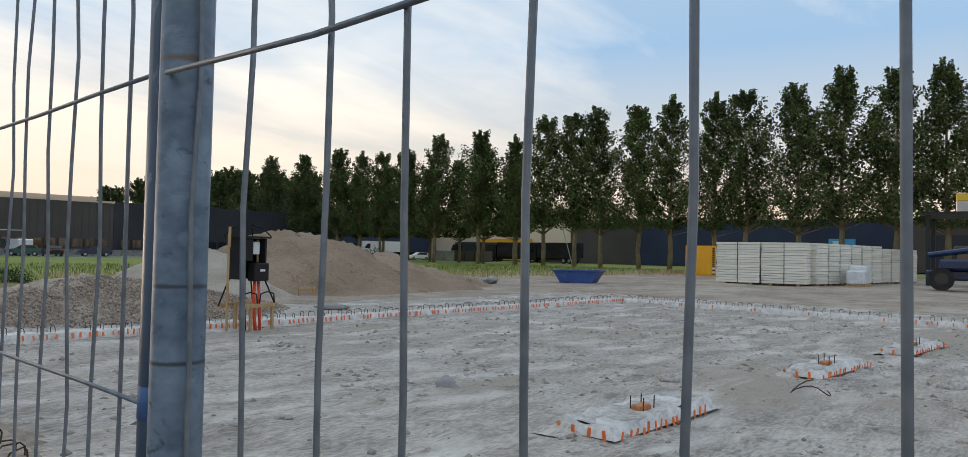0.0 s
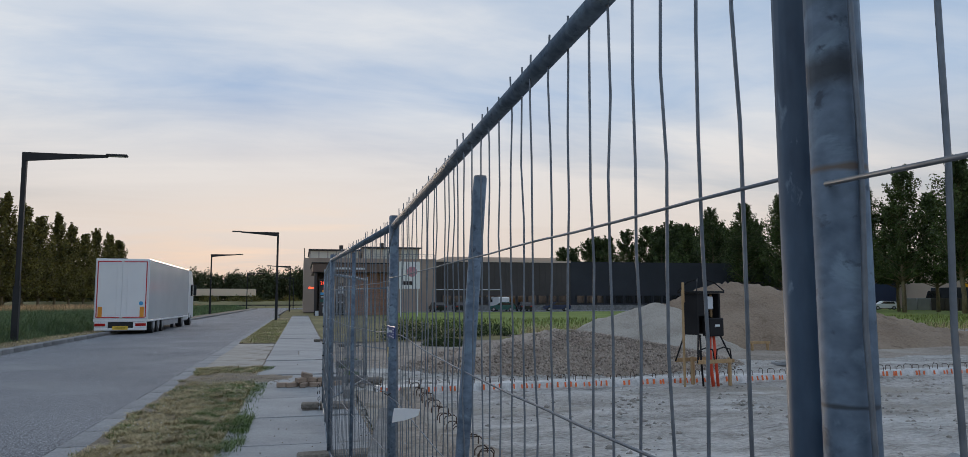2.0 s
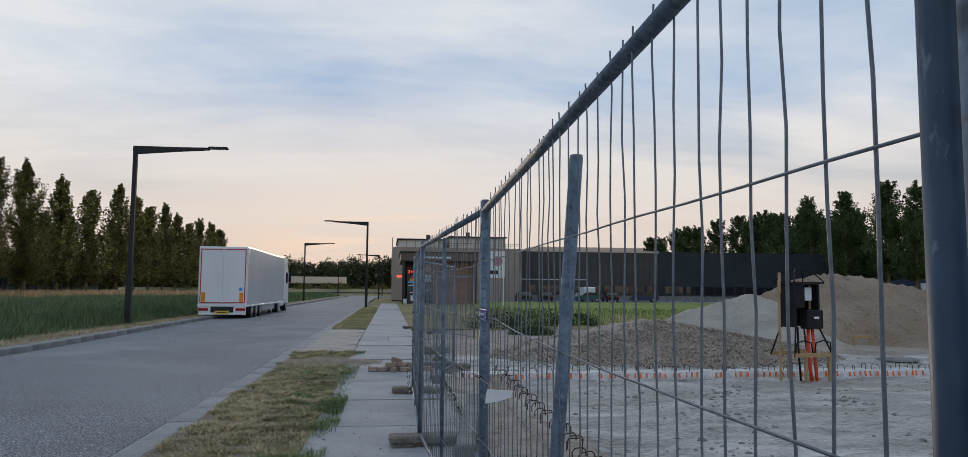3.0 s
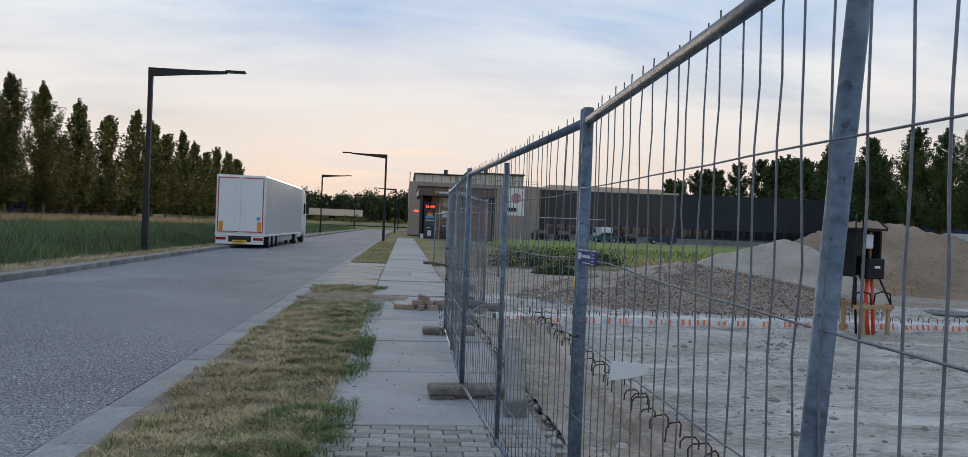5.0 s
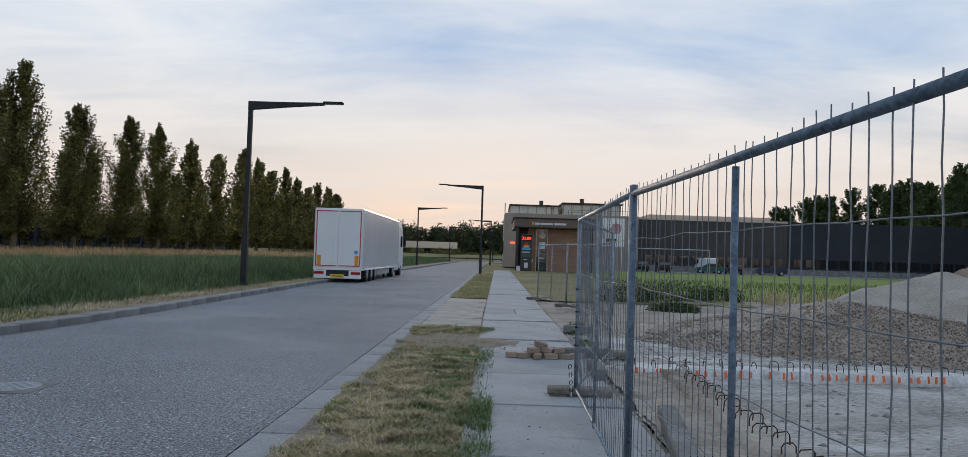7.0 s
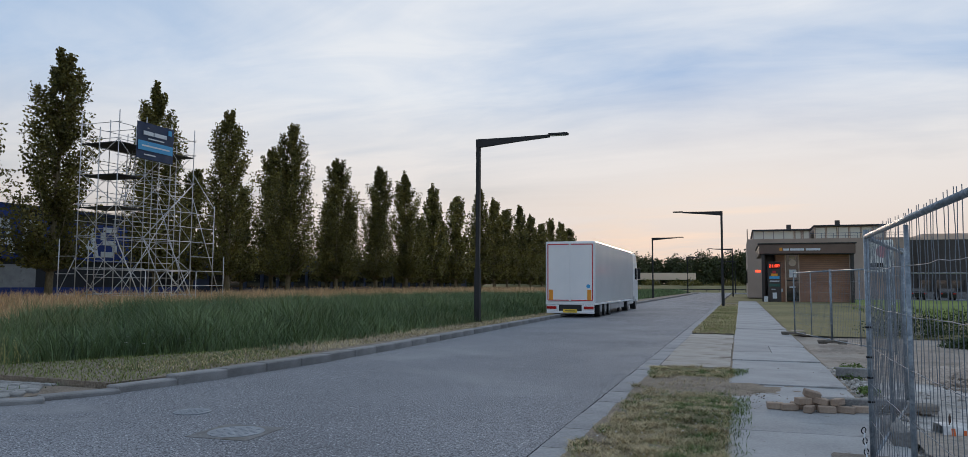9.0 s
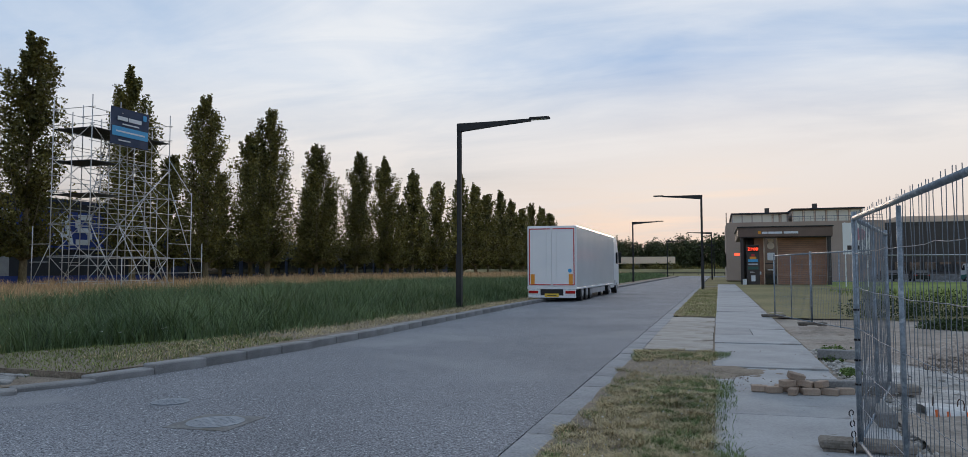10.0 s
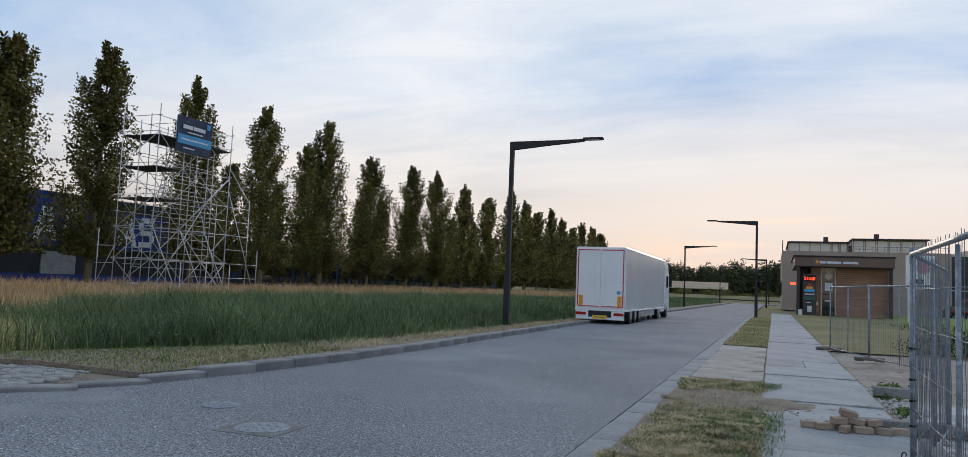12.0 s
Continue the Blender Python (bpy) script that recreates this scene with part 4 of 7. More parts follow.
# ---- the fence ----
PANEL_W, PANEL_H, TUBE = 3.5, 2.05, 0.021
LEVELS = (1.70, 1.415, 1.08, 0.76, 0.45)
PITCH = 0.0985


def wire_mesh(k):
    r = random.Random(k)
    pts, x, y = [], 0.0, 0.0
    for z in (0.10, 0.28, 0.45, 0.62, 0.76, 0.92, 1.08, 1.26, 1.435, 1.56, 1.69, 1.82, 1.95, 2.045):
        x, y = r.gauss(0, 0.0018 + (0.006 if k % 4 == 3 else 0)), r.gauss(0, 0.002)
        pts.append((x, y, z))
    return mesh_of("wire", bar(pts, 0.0025, 6), M_WIRE, True)


WIRES = [wire_mesh(k) for k in range(12)]


def fence_panel(p, q, mid=True, first=0.085, rise=0.0, fat=TUBE, levels=LEVELS, label="galvanised mesh fence panel with tubular frame, some wires bent"):
    """A site fence panel from p to q, with end posts, rails and single wires."""
    a, b = Vector(p), Vector(q)
    w = (b - a).length
    zinc = M_GALVNEW if q[1] > 5 else M_GALV
    t = thing("mesh_fence", (a.x, a.y, 0), math.degrees(math.atan2(b.y - a.y, b.x - a.x)), label, "fence", "site fence panels")
    for x in (0.024, w - 0.024):
        bm = bar([(x, 0, 0.06), (x, 0, PANEL_H + (rise if x < 1 else 0))], fat, 20)
        steel = zinc
        if q[1] == -3.457 and x > 1:
            steel = M_POSTBAND
        elif fat > TUBE and q[1] == 0.0 and x < 1:
            steel = M_POSTSHADE
        part("post", bm, steel, t, "", True)
    if mid:
        part("mid_post", bar([(w / 2, 0, 0.1), (w / 2, 0, PANEL_H - 0.09)], 0.015, 14), zinc, t, "", True)
    part("top_rail", bar([(0.03, 0, PANEL_H - 0.055 + rise), (w - 0.03, 0, PANEL_H - 0.055)], 0.020, 14), zinc, t, "", True)
    part("bottom_rail", bar([(0.03, 0, 0.13), (w - 0.03, 0, 0.13)], 0.014, 12), zinc, t, "", True)
    for z in levels:
        pts = [(0.02, 0.006, z - (0.055 if fat > TUBE and z == 1.415 else 0.0))]
        for k in range(1, 16):
            pts.append((0.02 + (w - 0.04) * k / 16, 0.006 + random.gauss(0, 0.001), z + random.gauss(0, 0.0012 if fat > TUBE else 0.004) - (0.055 * max(0.0, 1 - (k / 14) ** 3) if fat > TUBE and z == 1.415 else 0.03 * math.sin(math.pi * k / 16) * (z < 1.5)) + (0.003 if z == 1.685 else 0.0)))
        pts.append((w - 0.035, 0.024 if fat > TUBE else 0.006, z))
        part("cross_wire", bar(pts, 0.0026, 6), M_WIRE, t, "", True)
    n = int((w - first - 0.06) / PITCH) + 1
    for k in range(n):
        x = first + PITCH * k if q[1] != -3.457 else w - (0.144 + 0.0985 * (k - 1) if k else 0.055)
        pick = random.randrange(12)
        o = part("wire", WIRES[pick - 1 if q[1] == -3.457 and pick % 4 == 3 else pick], None, t)
        o.matrix_basis = pose(x + random.gauss(0, 0.002), 0.0, random.uniform(-0.012, 0.012), random.gauss(0, 0.15), random.gauss(0, 0.12), random.choice((0, 180))) @ Matrix.Diagonal((1, 1, 1 + rise / 2.05 * (1 - x / w), 1))
    return t


PA, PB, PC, PD = (0.010, -3.424), (0.0, 0.0), (-0.19, 3.496), (-0.146, 6.995)
fence_panel((0.02, -6.95), (-0.014, -3.457), False, first=0.078, fat=0.024, levels=(1.685, 0.98, 0.6, 0.3))
fence_panel(PA, PB, False, first=0.124, rise=0.13, fat=0.024, levels=(1.71, 1.415, 1.08, 0.76, 0.45))
fence_panel(PB, PC)
fence_panel(PC, PD)
fence_panel(PD, (0.75, 10.38))
fence_panel((0.44, 25.5), (1.15, 22.07))
fence_panel((1.15, 22.07), (2.1, 18.7))


M_FOOT = surf("brown_weathered_concrete", (0.12, 0.105, 0.085), (0.25, 0.22, 0.19), 5, 40, 0.6, 0.95, contrast=0.8, depth=0.008, per_object=0.15)


def fence_foot(x, y, rz=0.0):
    bm = bmesh.new()
    bx(bm, -0.36, 0.36, -0.11, 0.11, 0.025, 0.105, 0.018)
    bx(bm, -0.34, -0.14, -0.11, 0.11, 0.0, 0.032)
    bx(bm, 0.14, 0.34, -0.11, 0.11, 0.0, 0.032)
    ob = part("concrete_block", bm, M_FOOT)
    ob.matrix_basis = pose(x, y, 0.03, 0, 0, rz)
    return tagged(ob, "weathered concrete foot block under the fence posts", "fence foot", "fence feet")


for x, y, a in ((-0.09, -3.48, 2), (0.0, 0.0, -3), (-0.13, 3.42, 4), (-0.09, 7.05, -2), (0.72, 10.4, 12), (0.4, 25.5, 5), (1.15, 22.0, 3)):
    fence_foot(x, y, a)

loose = thing("loose_tube", (0, 0, 0), 0, "loose galvanised tube leaning behind the fence", "tube")
part("tube", bar([(-0.076, -1.789, 0.0), (0.054, -1.808, 1.97)], 0.021, 18), M_GALV, loose, "", True)
part("cut_end", bar([(0.054, -1.808, 1.97), (0.054, -1.808, 1.976)], 0.0195, 18), M_WIRE, loose)

xs = scatter(420, ROAD_R + 0.5, WALK_L + 0.05, 1.0, 12.0)
crumbs("clover_flowers", xs, 0.075, 0.004, 0.010, M_WHITE, "tiny white clover heads in the verge grass", "flowers")
xs = scatter(5200, ROAD_R + 0.02, ROAD_R + 0.40, -2.0, 30.0, lambda x, y: np.clip(0.2 + 0.5 * waves(x, y, 8, 1.2, 93), 0, 1))
crumbs("gutter_grit", xs, 0.012, 0.003, 0.012, M_SOIL, "grit and soil gathered along the gutter", "grit")


# ---- trees ----
def tree_mesh(seed, height, radius, clear, kind, per=44, leaf=0.155):
    """Trunk with limbs, and a crown of single leaves in clumps along the limbs, as two meshes."""
    r = np.random.default_rng(seed)
    bm = bmesh.new()
    sway = [(0.0, 0.0)]
    for k in range(1, 9):
        sway.append((sway[-1][0] + r.normal(0, 0.09), sway[-1][1] + r.normal(0, 0.09)))
    stem = [Vector((sx, sy, height * 0.95 * k / 8)) for k, (sx, sy) in enumerate(sway)]
    sweep(bm, stem, 0.016 * height, 9, 0.03)
    anchors = []
    n_limb = 84 if kind == "column" else 80
    for k in range(n_limb):
        f = (k + r.uniform(0, 1)) / n_limb
        zt = clear + (height - clear) * f
        if kind == "column":
            prof = radius * min(1.0, 0.62 + 2.0 * f) * max(0.0, 1 - f) ** 0.54 + 0.15
            rise = r.uniform(1.0, 2.3)
        else:
            prof = radius * min(1.0, 0.62 + 1.6 * f) * max(0.0, 1 - f) ** 0.50 + 0.25
            rise = r.uniform(0.4, 1.0)
        prof *= r.uniform(0.45, 1.3)
        z0 = max(clear * 0.8, min(zt - prof * rise, height * 0.93))
        i = min(7, int(z0 / (height * 0.95) * 8))
        p0 = stem[i].lerp(stem[i + 1], z0 / (height * 0.95) * 8 - i)
        a = k * 2.4 + r.uniform(-0.5, 0.5)
        tip = Vector((p0.x + math.cos(a) * prof, p0.y + math.sin(a) * prof, zt + r.uniform(-0.3, 0.5)))
        midp = p0.lerp(tip, 0.5) + Vector((math.cos(a), math.sin(a), 0)) * prof * 0.12
        sweep(bm, [p0, midp, tip], 0.05 + 0.05 * (1 - f), 4, 0.012)
        for s in (0.30, 0.5, 0.72, 0.9, 1.04):
            q = (p0.lerp(midp, s * 2) if s < 0.5 else midp.lerp(tip, s * 2 - 1))
            anchors.append((*q, 0.34 + 0.20 * prof))
    trunk = mesh_of("trunk", bm, M_BARK, True)
    an = np.array(anchors)
    c = np.repeat(an, per, 0)
    n = len(c)
    off = np.clip(r.normal(0, 1, (n, 3)), -1.2, 1.2) * c[:, 3:4] * np.array([0.42, 0.42, 0.85 if kind == "column" else 0.66])
    pos = c[:, :3] + off
    keep = (pos[:, 2] > clear * (0.92 if kind == "column" else 0.95))
    pos = pos[keep]
    n = len(pos)
    u = r.normal(0, 1, (n, 3))
    u /= np.linalg.norm(u, axis=1, keepdims=True)
    v = np.cross(u, r.normal(0, 1, (n, 3)))
    v /= np.linalg.norm(v, axis=1, keepdims=True)
    sz = r.uniform(0.55, 1.45, (n, 1)) * leaf
    q = np.stack([pos - u * sz, pos + v * sz * 0.62, pos + u * sz, pos - v * sz * 0.62], 1).reshape(-1, 3)
    crown = raw_mesh("crown", q, np.arange(n * 4).reshape(-1, 4), M_LEAF if kind == "column" else M_LEAF2)
    return trunk, crown


COLUMN_SIZES = ((19.0, 3.2), (18.2, 3.45), (20.0, 3.3), (18.6, 3.1))
BROAD_SIZES = ((19.8, 3.6), (18.8, 3.9), (20.6, 3.7), (19.4, 4.0))
COLUMN = [tree_mesh(100 + k, h, rad, 2.9, "column", 62, 0.120) for k, (h, rad) in enumerate(COLUMN_SIZES)]
LIGHT_COLUMN = [tree_mesh(120 + k, h, rad, 2.9, "column", 18, 0.22) for k, (h, rad) in enumerate(((19.0, 3.1), (18.0, 3.3), (19.8, 3.2)))]
BROAD = [tree_mesh(200 + k, h, rad, 5.2, "broad", 36, 0.142) for k, (h, rad) in enumerate(BROAD_SIZES)]
LIGHT_BROAD = [tree_mesh(220 + k, h, rad, 5.2, "broad", 18, 0.25) for k, (h, rad) in enumerate(((20.0, 4.2), (19.0, 4.5), (20.8, 4.3)))]


def tree(src, x, y, scale, turn, label, group):
    t = thing("poplar_tree", (x, y, -0.1), turn, label, "tree", group)
    t.scale = (scale, scale, scale)
    trunk, crown = src
    part("trunk", trunk, None, t)
    part("crown", crown, None, t)
    return t


LEFT_ROW = ((10.5, 19.0), (19.5, 18.6), (27.2, 17.9), (33.1, 18.7), (36.0, 18.4), (43.7, 19.6), (55.0, 19.8), (65.3, 19.5), (76.1, 20.3), (87.5, 18.4), (99.0, 18.6), (109.5, 19.3), (120.0, 18.6), (131.5, 19.3), (145.0, 20.1), (155.0, 20.0), (164.5, 20.2), (175.0, 20.0), (185.0, 19.2), (197.0, 19.4), (208.0, 19.6), (220.0, 20.2), (232.0, 20.6))
for k, (y, top) in enumerate(LEFT_ROW):
    i = (k * 3 + k // 4) % 4
    near = y < 112
    tree(COLUMN[i] if near else LIGHT_COLUMN[k % 3], -52.5, y, (top + 0.1) / (COLUMN_SIZES[i][0] if near else 19.0), random.uniform(0, 360), "columnar poplar with dense yellow-green foliage in a roadside row", "poplars along the road")
tree(COLUMN[1], -61.0, 85.0, 1.10, 40, "tall poplar standing behind the roadside row", "poplars of the second row")
for k in range(17):
    y = 70.0 + 9.3 * k
    tree(LIGHT_COLUMN[(k * 2 + 1) % 3], -61.0 + random.uniform(-1, 1), y, random.uniform(0.72, 0.84), random.uniform(0, 360), "lower poplar standing behind the roadside row", "poplars of the second row")
RIGHT_ROW = ((2.0, 20.0), (6.3, 20.4), (10.6, 20.2), (14.6, 20.3), (19.5, 21.1), (23.8, 20.1), (29.5, 20.6), (33.1, 20.1), (38.5, 20.5), (42.6, 20.2), (48.1, 20.4), (52.1, 20.6), (57.2, 20.6), (62.2, 18.0), (69.2, 19.8), (78.4, 19.8), (84.5, 18.1), (91.5, 18.4), (97.0, 18.6), (103.4, 20.0), (114.0, 19.6), (124.7, 20.0), (135.0, 18.6), (146.0, 17.9))
for k, (y, top) in enumerate(RIGHT_ROW):
    i = (k * 3 + k // 4) % 4
    near = y < 130
    tree(BROAD[i] if near else LIGHT_BROAD[k % 3], 77.5, y, top / ((BROAD_SIZES[i][0] if near else 20.0) + 0.5), random.uniform(0, 360), "tall dark green poplar in the row behind the site", "poplars behind the site")
for k in range(13):
    tree(LIGHT_BROAD[(k + 1) % 3], 83.5 + random.uniform(-1, 1), 66.5 + 6.5 * k, random.uniform(0.80, 0.90), random.uniform(0, 360), "dark tree standing behind the poplar row", "trees of the second row")
for k in range(16):
    x, y = 56.0 + 3.4 * k + random.uniform(-1, 1), 154.0 + random.uniform(-2, 2)
    tree(LIGHT_BROAD[k % 3], x, y, min(1.0, 0.70 + 0.010 * (x - 56)) * random.uniform(0.97, 1.04), random.uniform(0, 360), "dark tree rising behind the hall roof", "trees behind the hall")


def foliage(name, boxes, n, size, mat, label, category="bushes"):
    """Leaves of bushes and far woods: rounded clumps of small leaves."""
    vs = []
    for cx, cy, cz, rx, ry, rz in boxes:
        k = int(n)
        d = rng.normal(0, 1, (k, 3))
        d /= np.linalg.norm(d, axis=1, keepdims=True)
        p = d * rng.uniform(0.55, 1.05, (k, 1)) * (1 + 0.25 * np.sin(d[:, :1] * 5 + cx) * np.cos(d[:, 1:2] * 6 + cy))
        p = p * np.array([rx, ry, rz]) + np.array([cx, cy, cz])
        p[:, 2] = np.abs(p[:, 2] + 0.1) - 0.1
        u = rng.normal(0, 1, (k, 3))
        u /= np.linalg.norm(u, axis=1, keepdims=True)
        v = np.cross(u, rng.normal(0, 1, (k, 3)))
        v /= np.linalg.norm(v, axis=1, keepdims=True)
        s = size * rng.uniform(0.6, 1.3, (k, 1))
        vs.append(np.stack([p - u * s, p + v * s * 0.6, p + u * s, p - v * s * 0.6], 1).reshape(-1, 3))
    vs = np.concatenate(vs)
    return tagged(new(name, raw_mesh(name, vs, np.arange(len(vs)).reshape(-1, 4), mat)), label, category, kind="stuff")


foliage("far_woods", [(x + random.uniform(-2, 2), 266 + random.uniform(-12, 22), 6.0, random.uniform(3.5, 6.5), 6, random.uniform(5.2, 7.2)) for x in range(-190, 70, 4)], 3400, 0.40, M_WOODS, "dark woods closing the view far off", "woods")
foliage("roadside_bushes", [(x, y, 0.9, 3.0, 2.6, random.uniform(1.3, 2.3)) for x, y in ((-24, 205), (-18, 212), (-13, 203), (-34, 208), (-44, 212), (-8, 214), (-3, 209), (-56, 206))], 2200, 0.22, M_LEAF, "bushes on the bank beyond the junction")
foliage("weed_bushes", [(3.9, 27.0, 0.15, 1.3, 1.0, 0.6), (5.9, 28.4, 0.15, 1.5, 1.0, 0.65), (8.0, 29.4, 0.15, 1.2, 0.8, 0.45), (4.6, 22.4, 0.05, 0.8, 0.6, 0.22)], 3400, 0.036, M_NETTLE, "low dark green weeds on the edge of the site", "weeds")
foliage("path_weeds", [(0.6, 14.2, 0.02, 0.22, 0.35, 0.1), (0.6, 12.3, 0.02, 0.15, 0.25, 0.07), (0.8, 15.5, 0.02, 0.3, 0.35, 0.1)], 500, 0.024, M_GREENBLADE, "green weeds growing beside the path", "weeds")
foliage("climber_hedge", [(80.5, y, 1.0, 1.0, 1.6, 1.3) for y in range(96, 112, 3)], 300, 0.12, M_LEAF2, "low dark hedge below the trees", "hedge")
xs = scatter(5200, 9.5, 16.5, 26.5, 30.5, lambda x, y: np.clip(0.35 + 0.6 * waves(x, y, 6, 2.2, 83), 0, 1))
tagged(blades("dry_tuft", xs, -0.05, 0.6, 0.011, 0.7, M_BLADEDRY), "straw-coloured grass at the foot of the heaps", "grass", kind="stuff")
xs = scatter(3200, 28.0, 78.0, 27.5, 32.0)
tagged(blades("site_edge_grass", xs, -0.05, 0.45, 0.03, 0.4, M_BLADEDRY), "tall yellowing grass at the site's edge", "grass", kind="stuff")
xs = scatter(12000, 6.0, 76.0, 30.5, 60.0)
tagged(blades("lawn_grass", xs, -0.05, 0.28, 0.05, 0.5, M_BLADE), "rough green grass of the lawn", "grass", kind="stuff")


# ---- street lamps ----
def street_lamp(x, y, side, group="street lamps"):
    """A black mast with a long tapering arm; side +1: the arm points to +x."""
    t = thing("street_lamp", (x, y, 0.0), 0 if side > 0 else 180, "black steel street lamp with a long tapering horizontal arm", "street lamp", group)
    part("mast", prism([(-0.11, -0.09), (0.11, -0.09), (0.11, 0.09), (-0.11, 0.09)], 0.0, 2.2), M_DARKSTEEL, t)
    part("upper_mast", prism([(-0.075, -0.07), (0.085, -0.07), (0.085, 0.07), (-0.075, 0.07)], 2.2, 7.28), M_DARKSTEEL, t)
    bm = bmesh.new()
    sec = [(-0.08, 6.98, 7.30, 0.08), (0.1, 6.98, 7.30, 0.08), (1.6, 7.12, 7.30, 0.07), (2.9, 7.22, 7.32, 0.06)]
    rings = [[bm.verts.new(p) for p in ((sx, -w, z0), (sx, w, z0), (sx, w, z1), (sx, -w, z1))] for sx, z0, z1, w in sec]
    for a, b in zip(rings, rings[1:]):
        for k in range(4):
            bm.faces.new((a[k], a[(k + 1) % 4], b[(k + 1) % 4], b[k]))
    bm.faces.new(rings[0][::-1])
    bm.faces.new(rings[-1])
    part("arm", bm, M_DARKSTEEL, t)
    head = part("lamp_head", box(2.85, 3.62, -0.13, 0.13, 7.27, 7.36, 0.02), M_DARKSTEEL, t)
    part("lens", box(2.95, 3.52, -0.10, 0.10, 7.262, 7.272), M_GLASSSKY, head, "clear lamp glass")
    return t


for x, y, s in ((-10.85, 27.2, 1), (-11.02, 90.1, 1), (-11.0, 152, 1), (-2.42, 59.2, -1), (-2.22, 119, -1), (-2.2, 178, -1)):
    street_lamp(x, y, s)


# ---- the lorry ----
def wheel(t, x, y, r=0.5, w=0.34, name="wheel", rim=None):
    o = part(name, bar([(x - w / 2, y, r), (x - w / 2 + 0.03, y, r), (x + w / 2, y, r)], r, 22), M_RUBBER, t, "", False)
    part("rim", bar([(x - w / 2 - 0.02, y, r), (x + w / 2 + 0.02, y, r)], r * 0.55, 14), rim or M_CARSILVER, o, "steel rim")
    return o


lorry = thing("lorry", (-9.01, 35.5, 0.01), 0, "white box-trailer lorry with red-taped doors parked on the kerb", "lorry")
lorry.scale = (0.965, 1.0, 0.957)
part("trailer_box", box(-1.275, 1.275, 0.02, 13.3, 0.74, 3.87, 0.03), M_WHITEGLOSS, lorry, "glossy white trailer body")
part("side_rail", box(-1.28, 1.285, 0.05, 13.3, 0.64, 0.735, 0.01), M_WHITE, lorry)
for sx in (-1, 1):
    d = part("rear_door", box(min(sx * 0.005, sx * 1.2), max(sx * 0.005, sx * 1.2), -0.03, 0.015, 0.80, 3.80, 0.012), M_WHITE, lorry, "plain white trailer door")
    part("door_tape", box(min(sx * 1.12, sx * 1.17), max(sx * 1.12, sx * 1.17), -0.038, -0.031, 0.86, 3.74), M_RED, d, "red reflective tape")
    part("door_tape", box(min(sx * 0.06, sx * 1.12), max(sx * 0.06, sx * 1.12), -0.038, -0.031, 3.69, 3.74), M_RED, d, "red reflective tape")
    part("door_tape", box(min(sx * 0.06, sx * 1.12), max(sx * 0.06, sx * 1.12), -0.038, -0.031, 0.84, 0.89), M_RED, d, "red reflective tape")
    part("marker_board", box(min(sx * 0.88, sx * 1.08), max(sx * 0.88, sx * 1.08), -0.05, -0.033, 0.88, 1.40), M_AMBER, d, "orange marker board with red rim")
    part("lock_rod", bar([(sx * 0.25, -0.045, 0.82), (sx * 0.25, -0.045, 3.78)], 0.008, 8), M_WHITE, d)
    part("tail_light", box(min(sx * 0.70, sx * 1.2), max(sx * 0.70, sx * 1.2), -0.06, 0.0, 0.42, 0.56, 0.01), M_LAMPRED, lorry, "red tail light")
part("door_emblem", bar([(0.93, -0.036, 1.58), (0.93, -0.042, 1.58)], 0.1, 16), M_CYAN, lorry, "round blue sticker")
part("rear_frame", box(-1.275, 1.275, -0.02, 0.05, 0.64, 0.78, 0.01), M_WHITE, lorry)
part("bumper", box(-1.22, 1.22, -0.05, 0.08, 0.20, 0.32, 0.015), M_WHITE, lorry, "white bumper beam")
part("lamp_carrier", box(-0.58, 0.58, -0.03, 0.05, 0.324, 0.63, 0.01), M_DARKSTEEL, lorry)
for sx in (-0.905, 0.905):
    part("lamp_panel", box(sx - 0.315, sx + 0.315, -0.035, 0.05, 0.324, 0.63, 0.01), M_WHITE, lorry, "white lamp panel")
plate = part("number_plate", box(-0.36, 0.36, -0.07, -0.055, 0.24, 0.42), M_YELPLATE, lorry, "yellow plate with dark bars")
part("plate_bar", box(-0.25, 0.25, -0.075, -0.071, 0.31, 0.35), M_DARKSTEEL, plate)
part("chassis", box(-0.5, 0.5, 0.1, 13.0, 0.4, 0.63), M_DARKSTEEL, lorry)
part("side_guard", box(1.18, 1.22, 4.9, 9.6, 0.3, 0.62, 0.01), M_CARSILVER, lorry)
part("side_guard", box(-1.22, -1.18, 4.9, 9.6, 0.3, 0.62, 0.01), M_CARSILVER, lorry)
part("landing_leg", box(0.75, 0.9, 9.8, 10.0, 0.0, 0.62), M_DARKSTEEL, lorry)
for sx in (-1.05, 1.05):
    part("mudguard", box(sx - 0.22, sx + 0.22, 1.0, 1.03, 0.22, 0.62), M_RUBBER, lorry)
    for wy in (1.75, 3.06, 4.37, 11.2, 14.9):
        wheel(lorry, sx, wy, 0.48)
cab = part("cab", side_prism([(13.55, 0.9), (13.55, 3.55), (14.0, 3.85), (14.9, 3.8), (15.75, 2.9), (15.9, 2.2), (15.95, 0.55), (14.3, 0.55), (14.3, 0.9)], -1.24, 1.24), M_WHITE, lorry, "white cab with roof spoiler")
part("cab_window", box(1.235, 1.25, 14.5, 15.4, 2.05, 2.85), M_GLASS, cab, "dark side window")
